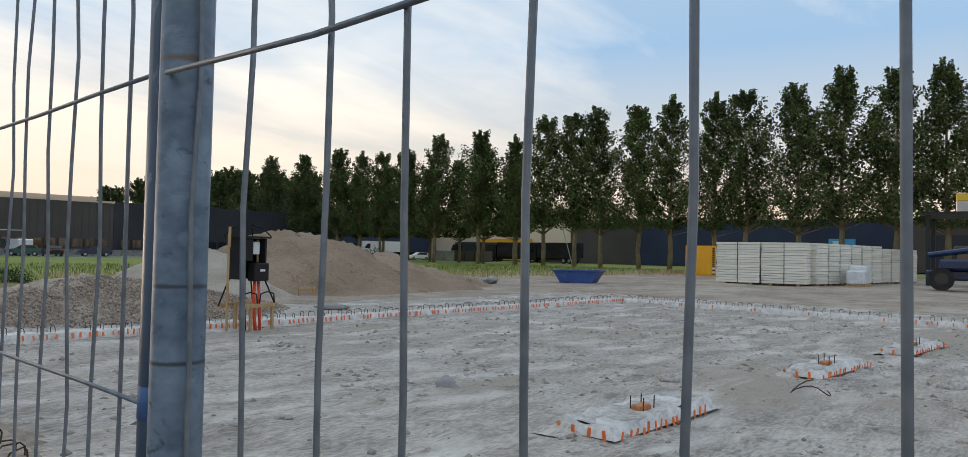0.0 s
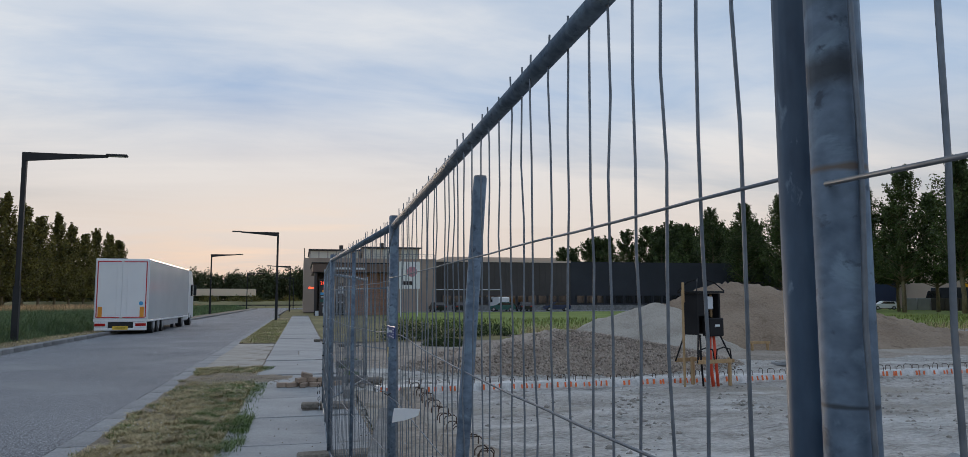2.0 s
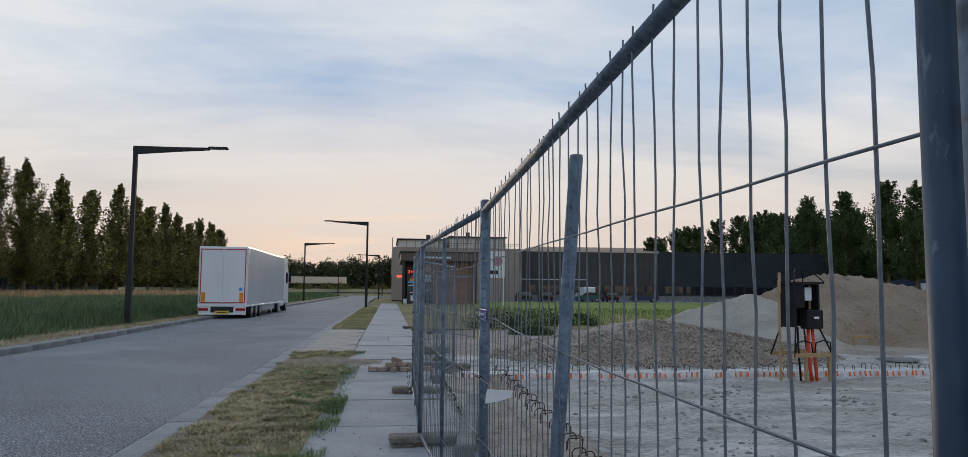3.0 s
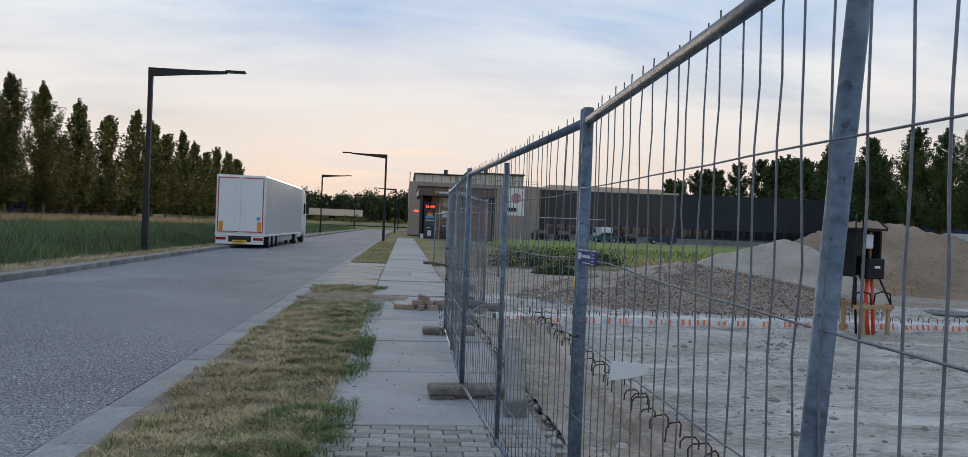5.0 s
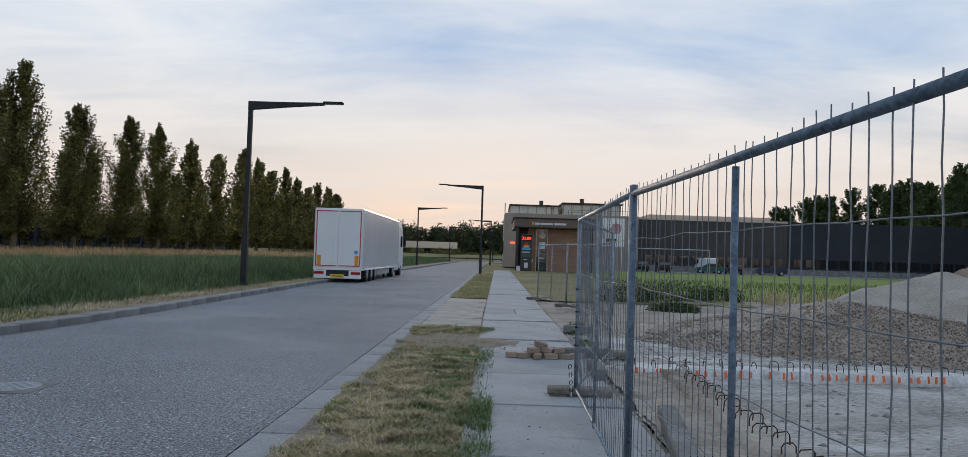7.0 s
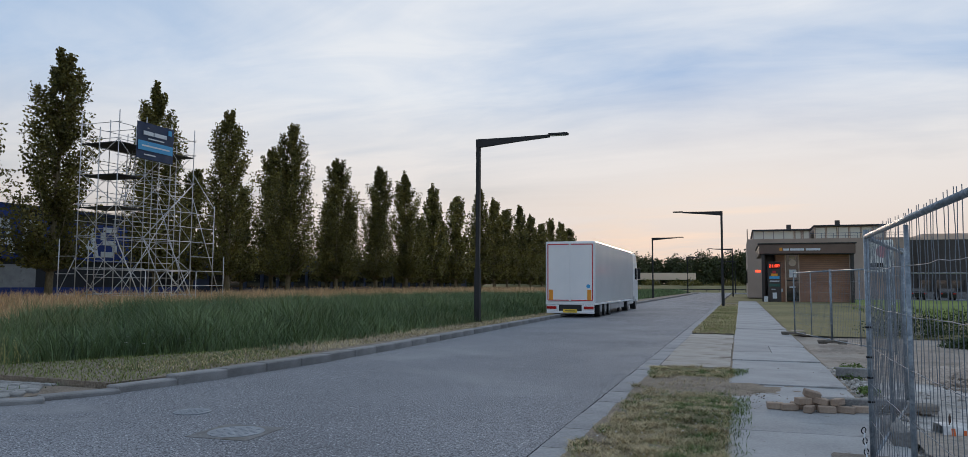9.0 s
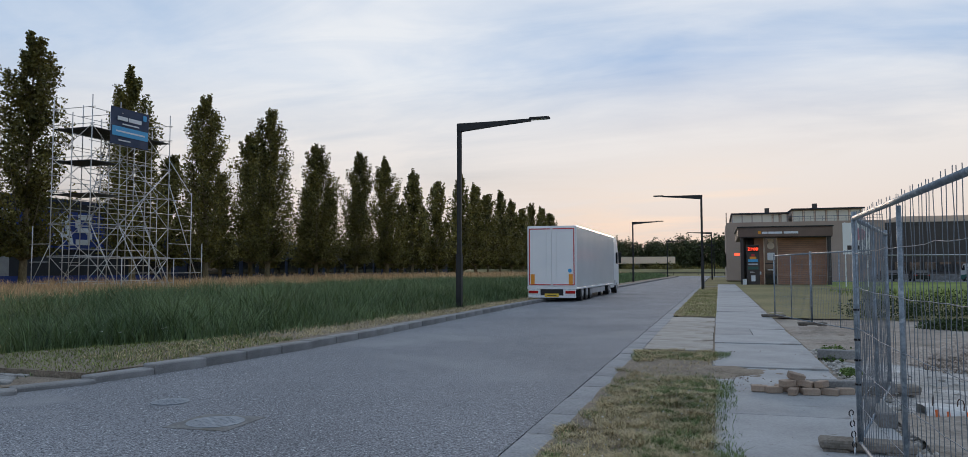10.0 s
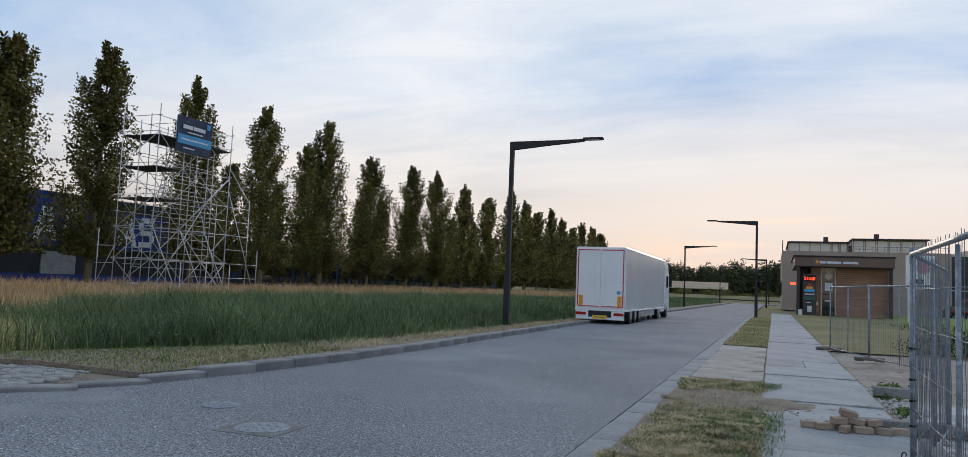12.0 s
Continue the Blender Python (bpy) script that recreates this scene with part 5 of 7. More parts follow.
part("windscreen", side_prism([(15.70, 2.98), (15.72, 3.0), (15.93, 2.15), (15.9, 2.15)], -1.1, 1.1), M_GLASS, cab, "dark windscreen")
part("mirror", box(1.28, 1.48, 15.5, 15.62, 2.1, 2.85, 0.03), M_DARKSTEEL, cab, "black wing mirror")
part("mirror", box(-1.48, -1.28, 15.5, 15.62, 2.1, 2.85, 0.03), M_DARKSTEEL, cab, "black wing mirror")
part("fuel_tank", box(0.75, 1.2, 12.2, 14.0, 0.4, 0.95, 0.06), M_WHITE, lorry)
part("fifth_wheel", box(-0.5, 0.5, 10.5, 12.4, 0.45, 0.63), M_DARKSTEEL, lorry)


# ---- scaffold tower ----
scaf = thing("scaffold_tower", (-37.0, 34.9, -0.1), 0, "tall galvanised scaffold tower carrying a blue banner", "scaffold")
SX, SY, TOP = (-3.0, -1.5, 0.0), (0.0, 2.2, 4.4, 6.6), 11.0
tube_r = 0.03
for i, x in enumerate(SX):
    for j, y in enumerate(SY):
        part("standard", bar([(x, y, 0.02), (x, y, TOP + (1.3 if i != 1 else 0.3))], tube_r, 8), M_SCAF, scaf, "", True)
        part("base_plate", box(x - 0.1, x + 0.1, y - 0.1, y + 0.1, 0.0, 0.03), M_SCAF, scaf)
for k in range(0, 12):
    z = 0.5 + k * 1.0
    if k in (1, 3):
        continue
    for x in (SX[0], SX[2]):
        part("ledger", bar([(x, SY[0] - 0.2, z), (x, SY[-1] + 0.2, z)], 0.022, 6), M_SCAF, scaf, "", True)
    if k % 2 == 0 or k > 9:
        for y in SY:
            part("transom", bar([(SX[0] - 0.2, y, z + 0.06), (SX[2] + 0.2, y, z + 0.06)], 0.022, 6), M_SCAF, scaf, "", True)
for k in range(5):
    z = 0.5 + 2.0 * k
    for x in (SX[0], SX[2]):
        for j in range(3):
            up = (j + k) % 2
            part("brace", bar([(x, SY[j], z + (0 if up else 2)), (x, SY[j + 1], z + (2 if up else 0))], 0.022, 6), M_SCAF, scaf, "", True)
    for y in (SY[0], SY[-1]):
        part("brace", bar([(SX[0], y, z + (2 if k % 2 else 0)), (SX[2], y, z + (0 if k % 2 else 2))], 0.022, 6), M_SCAF, scaf, "", True)
for y0, z0, y1, z1 in ((0.0, 0.2, 4.4, 6.5), (6.6, 0.3, 2.2, 4.5), (2.2, 4.5, 6.6, 8.5), (4.4, 0.2, 6.6, 2.5)):
    part("brace", bar([(SX[2] + 0.05, y0, z0), (SX[2] + 0.05, y1, z1)], 0.028, 6), M_SCAF, scaf, "", True)
for k in range(10):
    part("middle_ledger", bar([(SX[1], SY[0], 1.0 + k), (SX[1], SY[-1], 1.0 + k)], 0.02, 6), M_SCAF, scaf, "", True)
# low bay on the far side of the tower
for y in SY[:2]:
    part("standard", bar([(-4.4, y, 0.02), (-4.4, y, 4.4)], tube_r, 8), M_SCAF, scaf, "", True)
    for z in (0.9, 2.2, 3.3):
        part("ledger", bar([(-4.6, y, z), (SX[0], y, z)], 0.022, 6), M_SCAF, scaf, "", True)
    part("brace", bar([(-4.4, y, 0.9), (SX[0], y, 3.3)], 0.022, 6), M_SCAF, scaf, "", True)
# outrigger bays that step down beside the tower
for yb, h in ((8.9, 7.2), (10.1, 3.6)):
    for x in (SX[0], SX[2]):
        part("standard", bar([(x, yb, 0.02), (x, yb, h)], tube_r, 8), M_SCAF, scaf, "", True)
        for k in range(int(h)):
            part("ledger", bar([(x, 6.6 if yb < 9 else 8.9, 0.5 + k), (x, yb, 0.5 + k)], 0.022, 6), M_SCAF, scaf, "", True)
for x in (SX[0], SX[2]):
    part("raker", bar([(x, 10.0, 0.2), (x, 6.6, 7.6)], tube_r, 8), M_SCAF, scaf, "", True)
    part("raker", bar([(x, 8.9, 7.0), (x, 6.6, 9.2)], tube_r, 8), M_SCAF, scaf, "", True)
for y in SY[:3]:
    part("raker", bar([(1.9, y + 0.6, 0.1), (0.0, y, 4.6)], tube_r, 8), M_SCAF, scaf, "", True)
    part("standard", bar([(1.9, y + 0.6, 0.02), (1.9, y + 0.6, 2.4)], tube_r, 8), M_SCAF, scaf, "", True)
    part("ledger", bar([(1.95, y + 0.6, 0.9), (0.0, y, 0.9)], 0.022, 6), M_SCAF, scaf, "", True)
for z, y0, y1 in ((10.3, 0.0, 6.6), (8.3, 0.0, 2.2), (6.3, 0.0, 2.2)):
    part("deck", box(SX[0], SX[2], y0 + 0.05, y1 - 0.05, z, z + 0.06), M_DARKSTEEL, scaf, "dark timber deck")
lad = part("ladder", bar([(-1.2, 0.9, 4.6), (-1.2, 2.4, 10.4)], 0.025, 6), M_CARSILVER, scaf, "aluminium ladder", True)
part("ladder_rail", bar([(-0.8, 0.9, 4.6), (-0.8, 2.4, 10.4)], 0.025, 6), M_CARSILVER, lad, "", True)
for k in range(22):
    f = (k + 0.5) / 22
    part("rung", bar([(-1.2, 0.9 + 1.5 * f, 4.6 + 5.8 * f), (-0.8, 0.9 + 1.5 * f, 4.6 + 5.8 * f)], 0.015, 6), M_CARSILVER, lad)
ban = part("banner", sheet("banner", 0, 3.2, 0, 2.35, 0.2, M_BANNER, lambda x, y: 0.02 * waves(x, y, 6, 1.5, 61)), None, scaf, "dark blue advertising banner with light blue band")
ban.matrix_basis = pose(0.09, 1.3, 9.55, 90, 0, 90)
part("banner_band", box(0.1, 3.1, 0.55, 1.15, 0.045, 0.055), M_CYAN, ban, "light blue band")
for x0, x1, y0, y1 in ((0.5, 1.35, 1.55, 1.8), (1.42, 2.5, 1.55, 1.8), (0.9, 2.3, 1.3, 1.38), (0.4, 2.8, 0.8, 0.9), (0.6, 1.6, 0.25, 0.33)):
    part("text_bar", box(x0, x1, y0, y1, 0.06, 0.068), M_PLASTIC, ban)
part("emblem", box(2.65, 2.95, 1.85, 2.2, 0.05, 0.06), M_CYAN, ban)


# ---- buildings ----
def windows_row(t, x0, x1, y, z0, z1, n, gap=0.12, mat=None, face=-1, bars=None):
    w = (x1 - x0) / n
    for k in range(n):
        p = part("window", box(x0 + k * w + gap / 2, x0 + (k + 1) * w - gap / 2, y + face * 0.05, y + face * 0.01, z0, z1), mat or M_GLASS, t, "window pane")
        part("window_frame", box(x0 + k * w - 0.04, x0 + k * w + 0.04, y + face * 0.1, y + face * 0.012, z0 - 0.05, z1 + 0.05), bars or M_DARKSTEEL, p)


show = thing("showroom", (0, 0, 0), 0, "low brown brick showroom with a deep dark fascia and flat roof", "building")
part("wall", box(2.35, 9.25, 82.3, 95.0, 0, 4.9), M_BRICKWALL, show, "brown brick wall")
course = mesh_of("brick_course", box(2.34, 9.26, 82.290, 82.31, 0.0, 0.022), M_CANOPY)
for k in range(24):
    part("brick_course", course, None, show).location = (0, 0, 0.2 + 0.2 * k)
part("side_wall", box(1.3, 2.34, 84.5, 95.0, 0, 4.9), M_SIGNDARK, show, "dark entrance wall")
part("fascia", box(0.75, 9.7, 81.0, 95.4, 4.904, 5.86, 0.03), M_CANOPY, show, "dark brown fascia band")
part("roof_edge", box(0.62, 9.8, 80.9, 95.5, 5.864, 5.98), M_DARKSTEEL, show)
part("soffit", box(0.8, 9.65, 81.05, 82.28, 4.84, 4.9), M_DARKSTEEL, show)
for x0, x1 in ((3.05, 3.6), (3.68, 5.0), (5.15, 6.5)):
    part("sign_bar", box(x0, x1, 80.94, 80.99, 5.2, 5.42), M_PLASTIC, show)
part("emblem", prism([(2.68, 80.94), (2.95, 80.94), (2.95, 80.99), (2.68, 80.99)], 5.2, 5.5), M_AMBER, show)
dr = part("entrance_glazing", box(3.35, 4.5, 82.2, 82.28, 0.05, 4.8), M_GLASS, show, "tall dark glazed strip")
part("poster", box(3.6, 4.3, 82.12, 82.18, 2.5, 3.3), M_PLASTIC, dr, "pale poster in the window")
part("window_frame", box(3.22, 3.34, 82.1, 82.29, 0, 4.85), M_BEIGE, dr)
part("window_frame", box(4.51, 4.6, 82.1, 82.29, 0, 4.85), M_BEIGE, dr)
part("transom", box(3.35, 4.5, 82.14, 82.19, 2.12, 2.22), M_DARKSTEEL, dr)
part("poster", bar([(3.95, 82.12, 4.0), (3.95, 82.17, 4.0)], 0.36, 18), M_BEIGE, dr, "round pale printed sign")
part("poster", box(3.65, 4.25, 82.12, 82.18, 4.35, 4.7), M_BEIGE, dr, "pale printed panel")
part("text_bar", box(3.6, 4.2, 82.13, 82.18, 1.45, 1.56), M_PLASTIC, dr)
part("column", box(0.95, 1.25, 81.2, 81.5, 0, 4.9), M_SIGNDARK, show)
part("column", box(9.28, 9.6, 81.6, 82.2, 0, 4.9), M_SIGNDARK, show)
part("glass_side", box(1.1, 1.29, 82.5, 84.45, 0.1, 4.8), M_GLASS, show, "dark glass side of the entrance")
for k in range(3):
    part("mullion", box(1.06, 1.1, 82.5 + 0.9 * k, 82.58 + 0.9 * k, 0.1, 4.8), M_DARKSTEEL, show)
part("wall_box", box(2.72, 2.98, 82.18, 82.29, 1.0, 1.35, 0.01), M_PLASTIC, show, "small white box on the wall")
bin_ = thing("litter_bin", (1.25, 79.4, 0.03), 0, "small pale litter bin beside the sign", "bin")
part("drum", bar([(0, 0, 0), (0, 0, 0.55)], 0.2, 14), M_PLASTIC, bin_)
part("rim", bar([(0, 0, 0.55), (0, 0, 0.6)], 0.215, 14), M_DARKSTEEL, bin_)

block = thing("office_block", (0, 0, 0), 0, "pinkish-brown rendered block with a glazed rooftop storey", "building")
part("wall", box(-0.15, 20.0, 110.0, 135.0, 0, 8.15), M_RENDERWALL, block, "pinkish-brown rendered wall")
part("roof_storey", box(0.75, 8.25, 112.0, 130, 8.154, 9.4), M_RENDERWALL, block)
part("roof_storey", box(8.75, 17.6, 112.0, 130, 8.154, 9.9), M_RENDERWALL, block)
windows_row(block, 0.75, 6.1, 112.0, 8.25, 9.35, 4, 0.14, M_GLASSSKY, bars=M_CARSILVER)
windows_row(block, 6.1, 8.2, 112.0, 8.25, 9.35, 2, 0.4, M_GLASSSKY, bars=M_CREAM)
windows_row(block, 8.75, 17.5, 112.0, 8.25, 9.75, 6, 0.3, M_GLASSSKY, bars=M_CREAM)
part("roof_slab", box(0.55, 8.4, 111.4, 130.3, 9.41, 9.58), M_HALLDARK, block)
part("roof_slab", box(8.6, 17.9, 111.4, 130.3, 9.904, 10.06), M_HALLDARK, block)
for x, z in ((5.2, 9.58), (11.5, 10.06)):
    part("vent", box(x, x + 0.6, 113, 113.5, z, z + 0.75), M_HALLGREY, block)
for k in range(5):
    part("side_window", box(-0.21, -0.16, 112 + 4.5 * k, 114.5 + 4.5 * k, 2.0, 4.0), M_GLASS, block, "dark window")
part("roof_rail", bar([(8.0, 110.2, 8.85), (19.8, 110.2, 8.85)], 0.03, 6), M_GALV, block)
part("roof_rail", bar([(8.0, 110.2, 8.5), (19.8, 110.2, 8.5)], 0.02, 6), M_GALV, block)
for k in range(9):
    part("rail_post", bar([(8.0 + 1.47 * k, 110.2, 8.15), (8.0 + 1.47 * k, 110.2, 8.85)], 0.025, 6), M_GALV, block)
part("camera_pole", bar([(-0.1, 110.3, 8.15), (-0.1, 110.3, 9.6)], 0.06, 8), M_DARKSTEEL, block)

pylon = thing("sign_pylon", (2.1, 80.2, 0), 0, "dark advertising pylon with a red lit clock", "sign")
part("body", box(-0.62, 0.62, -0.15, 0.15, 0.0, 4.05, 0.02), M_SIGNDARK, pylon)
scr = part("clock_panel", box(-0.5, 0.5, -0.19, -0.151, 3.35, 3.95), M_BLACK, pylon)
txt = bpy.data.curves.new("clock_digits", "FONT")
txt.body, txt.size, txt.align_x, txt.extrude = "21:00", 0.46, "CENTER", 0.004
txt.materials.append(M_LED)
o = new("clock_digits", txt)
o.parent = scr
o.matrix_basis = pose(0, -0.2, 3.48, 90, 0, 0)
tagged(o, "glowing red clock digits")
for k, (m, z) in enumerate(((M_RED, 3.0), (M_AMBER, 2.72), (M_CYAN, 2.45))):
    w = 0.16 + 0.16 * k
    part("emblem", side_prism([(-0.17, z - 0.12), (-0.16, z - 0.12), (-0.16, z + 0.14), (-0.17, z + 0.14)], -w, w), m, pylon)
part("text_bar", box(-0.45, 0.45, -0.17, -0.152, 2.05, 2.15), M_PLASTIC, pylon)
part("text_bar", box(-0.5, 0.5, -0.17, -0.152, 1.55, 1.85), M_CARGREEN, pylon)
part("text_bar", box(-0.3, 0.1, -0.17, -0.152, 1.25, 1.32), M_PLASTIC, pylon)
part("notice", box(-0.2, 0.2, -0.17, -0.152, 0.35, 0.95), M_PLASTIC, pylon)
red = thing("red_light_sign", (0.75, 80.9, 3.0), 0, "small red lit sign under the fascia", "sign")
part("sign_face", box(-0.4, 0.1, -0.05, 0.05, 0.0, 0.22), M_LED, red)
part("bracket", box(-0.02, 0.02, 0.05, 0.35, 0.05, 0.15), M_DARKSTEEL, red)

hall = thing("long_hall", (0, 0, 0), 0, "long low grey-clad hall with a window strip", "building")
# Lit stretch of the anthracite hall: the light is put in as brownish grey.
part("wall", box(20.5, 44.5, 116.0, 150, 0, 8.1), M_HALLGREY, hall, "profiled cladding, coloured brownish grey for the light on it")
part("roof_edge", box(20.3, 44.6, 115.9, 150.1, 8.104, 8.4), M_BEIGE, hall, "pale metal roof edge")
part("end_wall", box(44.604, 84.0, 116.2, 150, 0, 8.35), M_HALLDARK, hall, "anthracite profiled cladding")
# Added dark block extends the hall; stands in for deep shade behind the trees.
part("rear_wing", box(84.004, 115.4, 120.0, 150, 0, 8.0), M_NAVY, hall, "dark navy block added to fill the shaded gap behind the trees")
part("plinth", box(20.5, 84.0, 115.86, 115.99, 0, 0.9), M_CONCDARK, hall)
windows_row(hall, 22.0, 44.0, 115.98, 1.2, 2.5, 12, 0.5)
windows_row(hall, 45.5, 78.0, 116.18, 1.2, 2.5, 18, 0.5)
rib_m = mesh_of("cladding_rib", box(-0.05, 0.05, -0.05, 0, 2.8, 8.05), M_HALLGREY)
for k in range(24):
    part("cladding_rib", rib_m, None, hall).location = (21 + k, 115.998, 0)
part("roof_step", box(24, 44, 122, 140, 8.404, 9.3), M_BEIGE, hall)

back = thing("beige_warehouse", (0, 0, 0), 0, "beige warehouse with a lit cream panel wall behind the trees", "building")
part("wall", box(116.0, 150, 66.0, 128.0, 0, 8.2), M_BEIGE, back, "beige profiled wall")
part("panel_wall", box(115.6, 115.99, 80.6, 105.0, 3.9, 8.0), M_CREAM, back, "cream panel wall")
part("dock_wall", box(115.5, 115.99, 80.6, 112.0, 0.0, 3.85), M_HALLDARK, back, "dark loading dock")
part("yellow_door", box(115.3, 115.49, 90.0, 105.0, 0.2, 4.6), M_YELLOW, back, "yellow dock door")
part("roof_edge", box(115.5, 150.2, 65.9, 128.1, 8.204, 8.45), M_BEIGE, back)
part("grey_wall", box(115.7, 115.99, 66.0, 80.5, 0.0, 7.6), M_HALLGREY, back, "grey wall section")
part("upper_storey", box(122, 146, 88, 106, 8.604, 12.0), M_CREAM, back)
navy = thing("navy_warehouse", (0, 0, 0), 0, "navy blue warehouse behind the tree row", "building")
part("wall", box(116.0, 150, 24.0, 65.9, 0, 7.4), M_NAVY, navy, "navy profiled wall")
part("roof_edge", box(115.8, 150.2, 24, 65.8, 7.404, 7.7), M_HALLDARK, navy)
part("side_block", box(116.2, 150, -40.0, 23.9, 0, 7.0), M_HALLGREY, navy, "grey wing")
sg = part("wall_sign", box(115.8, 115.99, 29.5, 33.2, 3.6, 4.7), M_CYAN, navy, "light blue sign")
part("text_bar", box(115.7, 115.79, 31.0, 32.6, 3.9, 4.35), M_PLASTIC, sg)
part("loading_gate", box(116.0, 116.19, 8.0, 20.0, 0.0, 5.2), M_HALLDARK, navy, "dark open gate")

lh = thing("blue_sign_hall", (0, 0, 0), 0, "dark hall with a large blue sign board behind the trees", "building")
part("wall", box(-100, -64.0, 8.0, 72.0, 0, 8.4), M_HALLDARK, lh, "anthracite cladding")
part("roof_edge", box(-100.2, -63.8, 7.8, 72.2, 8.404, 8.75), M_NAVY, lh)
bd = part("sign_board", box(-63.98, -63.6, 41.5, 62.8, 3.7, 7.5), M_BLUESIGN, lh, "blue board with white letter shapes")
part("sign_peak", side_prism([(45.0, 7.504), (50.6, 7.504), (47.8, 8.7)], -63.98, -63.6), M_BLUESIGN, lh, "blue board with white letter shapes")
for y in (48.3, 57.5):
    h = 3.1
    bm = bmesh.new()
    side_prism([(y - 1.3, 4.2), (y - 0.7, 4.2), (y + 0.15, 4.2 + h), (y - 0.45, 4.2 + h)], -63.58, -63.5, bm)
    side_prism([(y + 0.7, 4.2), (y + 1.3, 4.2), (y + 0.45, 4.2 + h), (y - 0.15, 4.2 + h)], -63.58, -63.5, bm)
    side_prism([(y - 0.7, 4.9), (y + 0.7, 4.9), (y + 0.6, 5.5), (y - 0.6, 5.5)], -63.57, -63.51, bm)
    part("letter_shape", bm, M_PLASTIC, bd)
for y0, strokes in ((44.9, ((0, 0.6, 0, 3.1), (0.61, 1.7, 0, 0.6))), (50.2, ((0, 0.6, 0, 3.1), (0.61, 1.5, 2.5, 3.1), (0.61, 1.5, 1.2, 1.7))), (59.0, ((0.3, 2.0, 2.55, 3.1), (0, 0.55, 1.75, 2.54), (0.3, 1.9, 1.25, 1.74), (1.55, 2.1, 0.56, 1.24), (0.1, 1.8, 0, 0.55)))):
    bm = bmesh.new()
    for a0, a1, z0, z1 in strokes:
        bx(bm, -63.58, -63.5, y0 + a0, y0 + a1, 4.2 + z0, 4.2 + z1)
    part("letter_shape", bm, M_PLASTIC, bd)
for y0 in (20, 26, 32, 38):
    part("window", box(-63.98, -63.9, y0, y0 + 4.6, 1.4, 3.0), M_GLASS, lh, "dark window")
part("roller_door", box(-63.98, -63.85, 48.4, 52.0, 0.0, 3.2), M_CONC, lh, "grey roller door")
strip = part("banner_strip", box(-62.4, -62.3, 10, 70, 0.0, 1.1), M_BLUESIGN, lh, "blue banner strip on the fence")
tx = bpy.data.curves.new("strip_text", "FONT")
tx.body, tx.size, tx.extrude = "GRATIS", 0.9, 0.005
tx.materials.append(M_PLASTIC)
o = new("strip_text", tx)
o.parent = strip
o.matrix_basis = pose(-62.28, 38.0, 0.3, 90, 0, 90)

low = thing("office_row", (0, 0, 0), 0, "low blue-glazed office row far behind the poplars", "building")
part("wall", box(-110, -72, 84.0, 190.0, 0, 6.0), M_NAVY, low, "dark blue wall")
for k in range(24):
    p = part("window", box(-71.98, -71.9, 86 + 4.2 * k, 89.2 + 4.2 * k, 1.0, 3.6), M_GLASS, low, "window pane")
part("roof_edge", box(-110, -71.7, 84.0, 190.0, 6.004, 6.4), M_CARSILVER, low)

far = thing("far_viaduct", (0, 0, 0), 0, "pale concrete viaduct beyond the junction", "viaduct")
part("deck", box(-60, -14, 226, 236, 3.4, 5.4), M_CREAM, far)
for k in range(5):
    part("pier", box(-56 + 10 * k, -54.5 + 10 * k, 229, 233, -0.1, 3.38), M_CONC, far)
bank = side_prism([(186, -0.1), (200, 1.6), (224, 1.8), (224, -0.1)], -70, 40)
tagged(part("bank", bank, M_FIELD), "grassy bank beyond the junction", "bank", kind="structure")
rail = thing("guard_rail", (0, 188.5, 0.1), 0, "grey guard rail along the cross street", "guard rail")
part("beam", box(-40, 30, -0.05, 0.05, 0.5, 0.75), M_DARKSTEEL, rail)
for k in range(24):
    part("post", box(-39 + 3 * k, -38.9 + 3 * k, 0.05, 0.15, -0.1, 0.7), M_DARKSTEEL, rail)


# ---- things on the site ----
cabw = thing("power_cabinet", (6.87, 8.6, 0.0), 14, "black open site power cabinet on a timber stand with orange conduit", "power cabinet")
cabw.scale = (0.97, 0.97, 1.0)
part("timber_post", box(-0.49, -0.455, -0.02, 0.02, 0.0, 1.78, 0.004), M_WOOD, cabw, "raw timber post")
part("post_block", box(-0.525, -0.47, -0.055, -0.031, 1.55, 1.92, 0.004), M_WOOD, cabw, "raw timber block")
for x in (-0.12, 0.44):
    part("timber_leg", box(x - 0.028, x + 0.028, -0.28, -0.23, 0.0, 0.52, 0.004), M_WOOD, cabw, "raw timber leg")
part("timber_leg", box(-0.08, -0.02, 0.2, 0.26, 0.0, 0.52, 0.004), M_WOOD, cabw, "raw timber leg")
part("timber_rail", box(-0.42, 0.5, -0.33, -0.285, 0.43, 0.50, 0.004), M_WOOD, cabw, "raw timber rail")
part("timber_rail", box(-0.42, 0.5, 0.285, 0.33, 0.43, 0.50, 0.004), M_WOOD, cabw, "raw timber rail")
bm = bmesh.new()
bx(bm, -0.30, -0.26, -0.2, 0.2, 0.95, 1.72)
bx(bm, 0.26, 0.30, -0.2, 0.2, 0.95, 1.72)
bx(bm, -0.26, 0.26, 0.17, 0.2, 0.95, 1.72)
bx(bm, -0.26, -0.05, -0.19, -0.17, 1.30, 1.72)
part("housing", bm, M_BLACK, cabw, "black steel housing with open front")
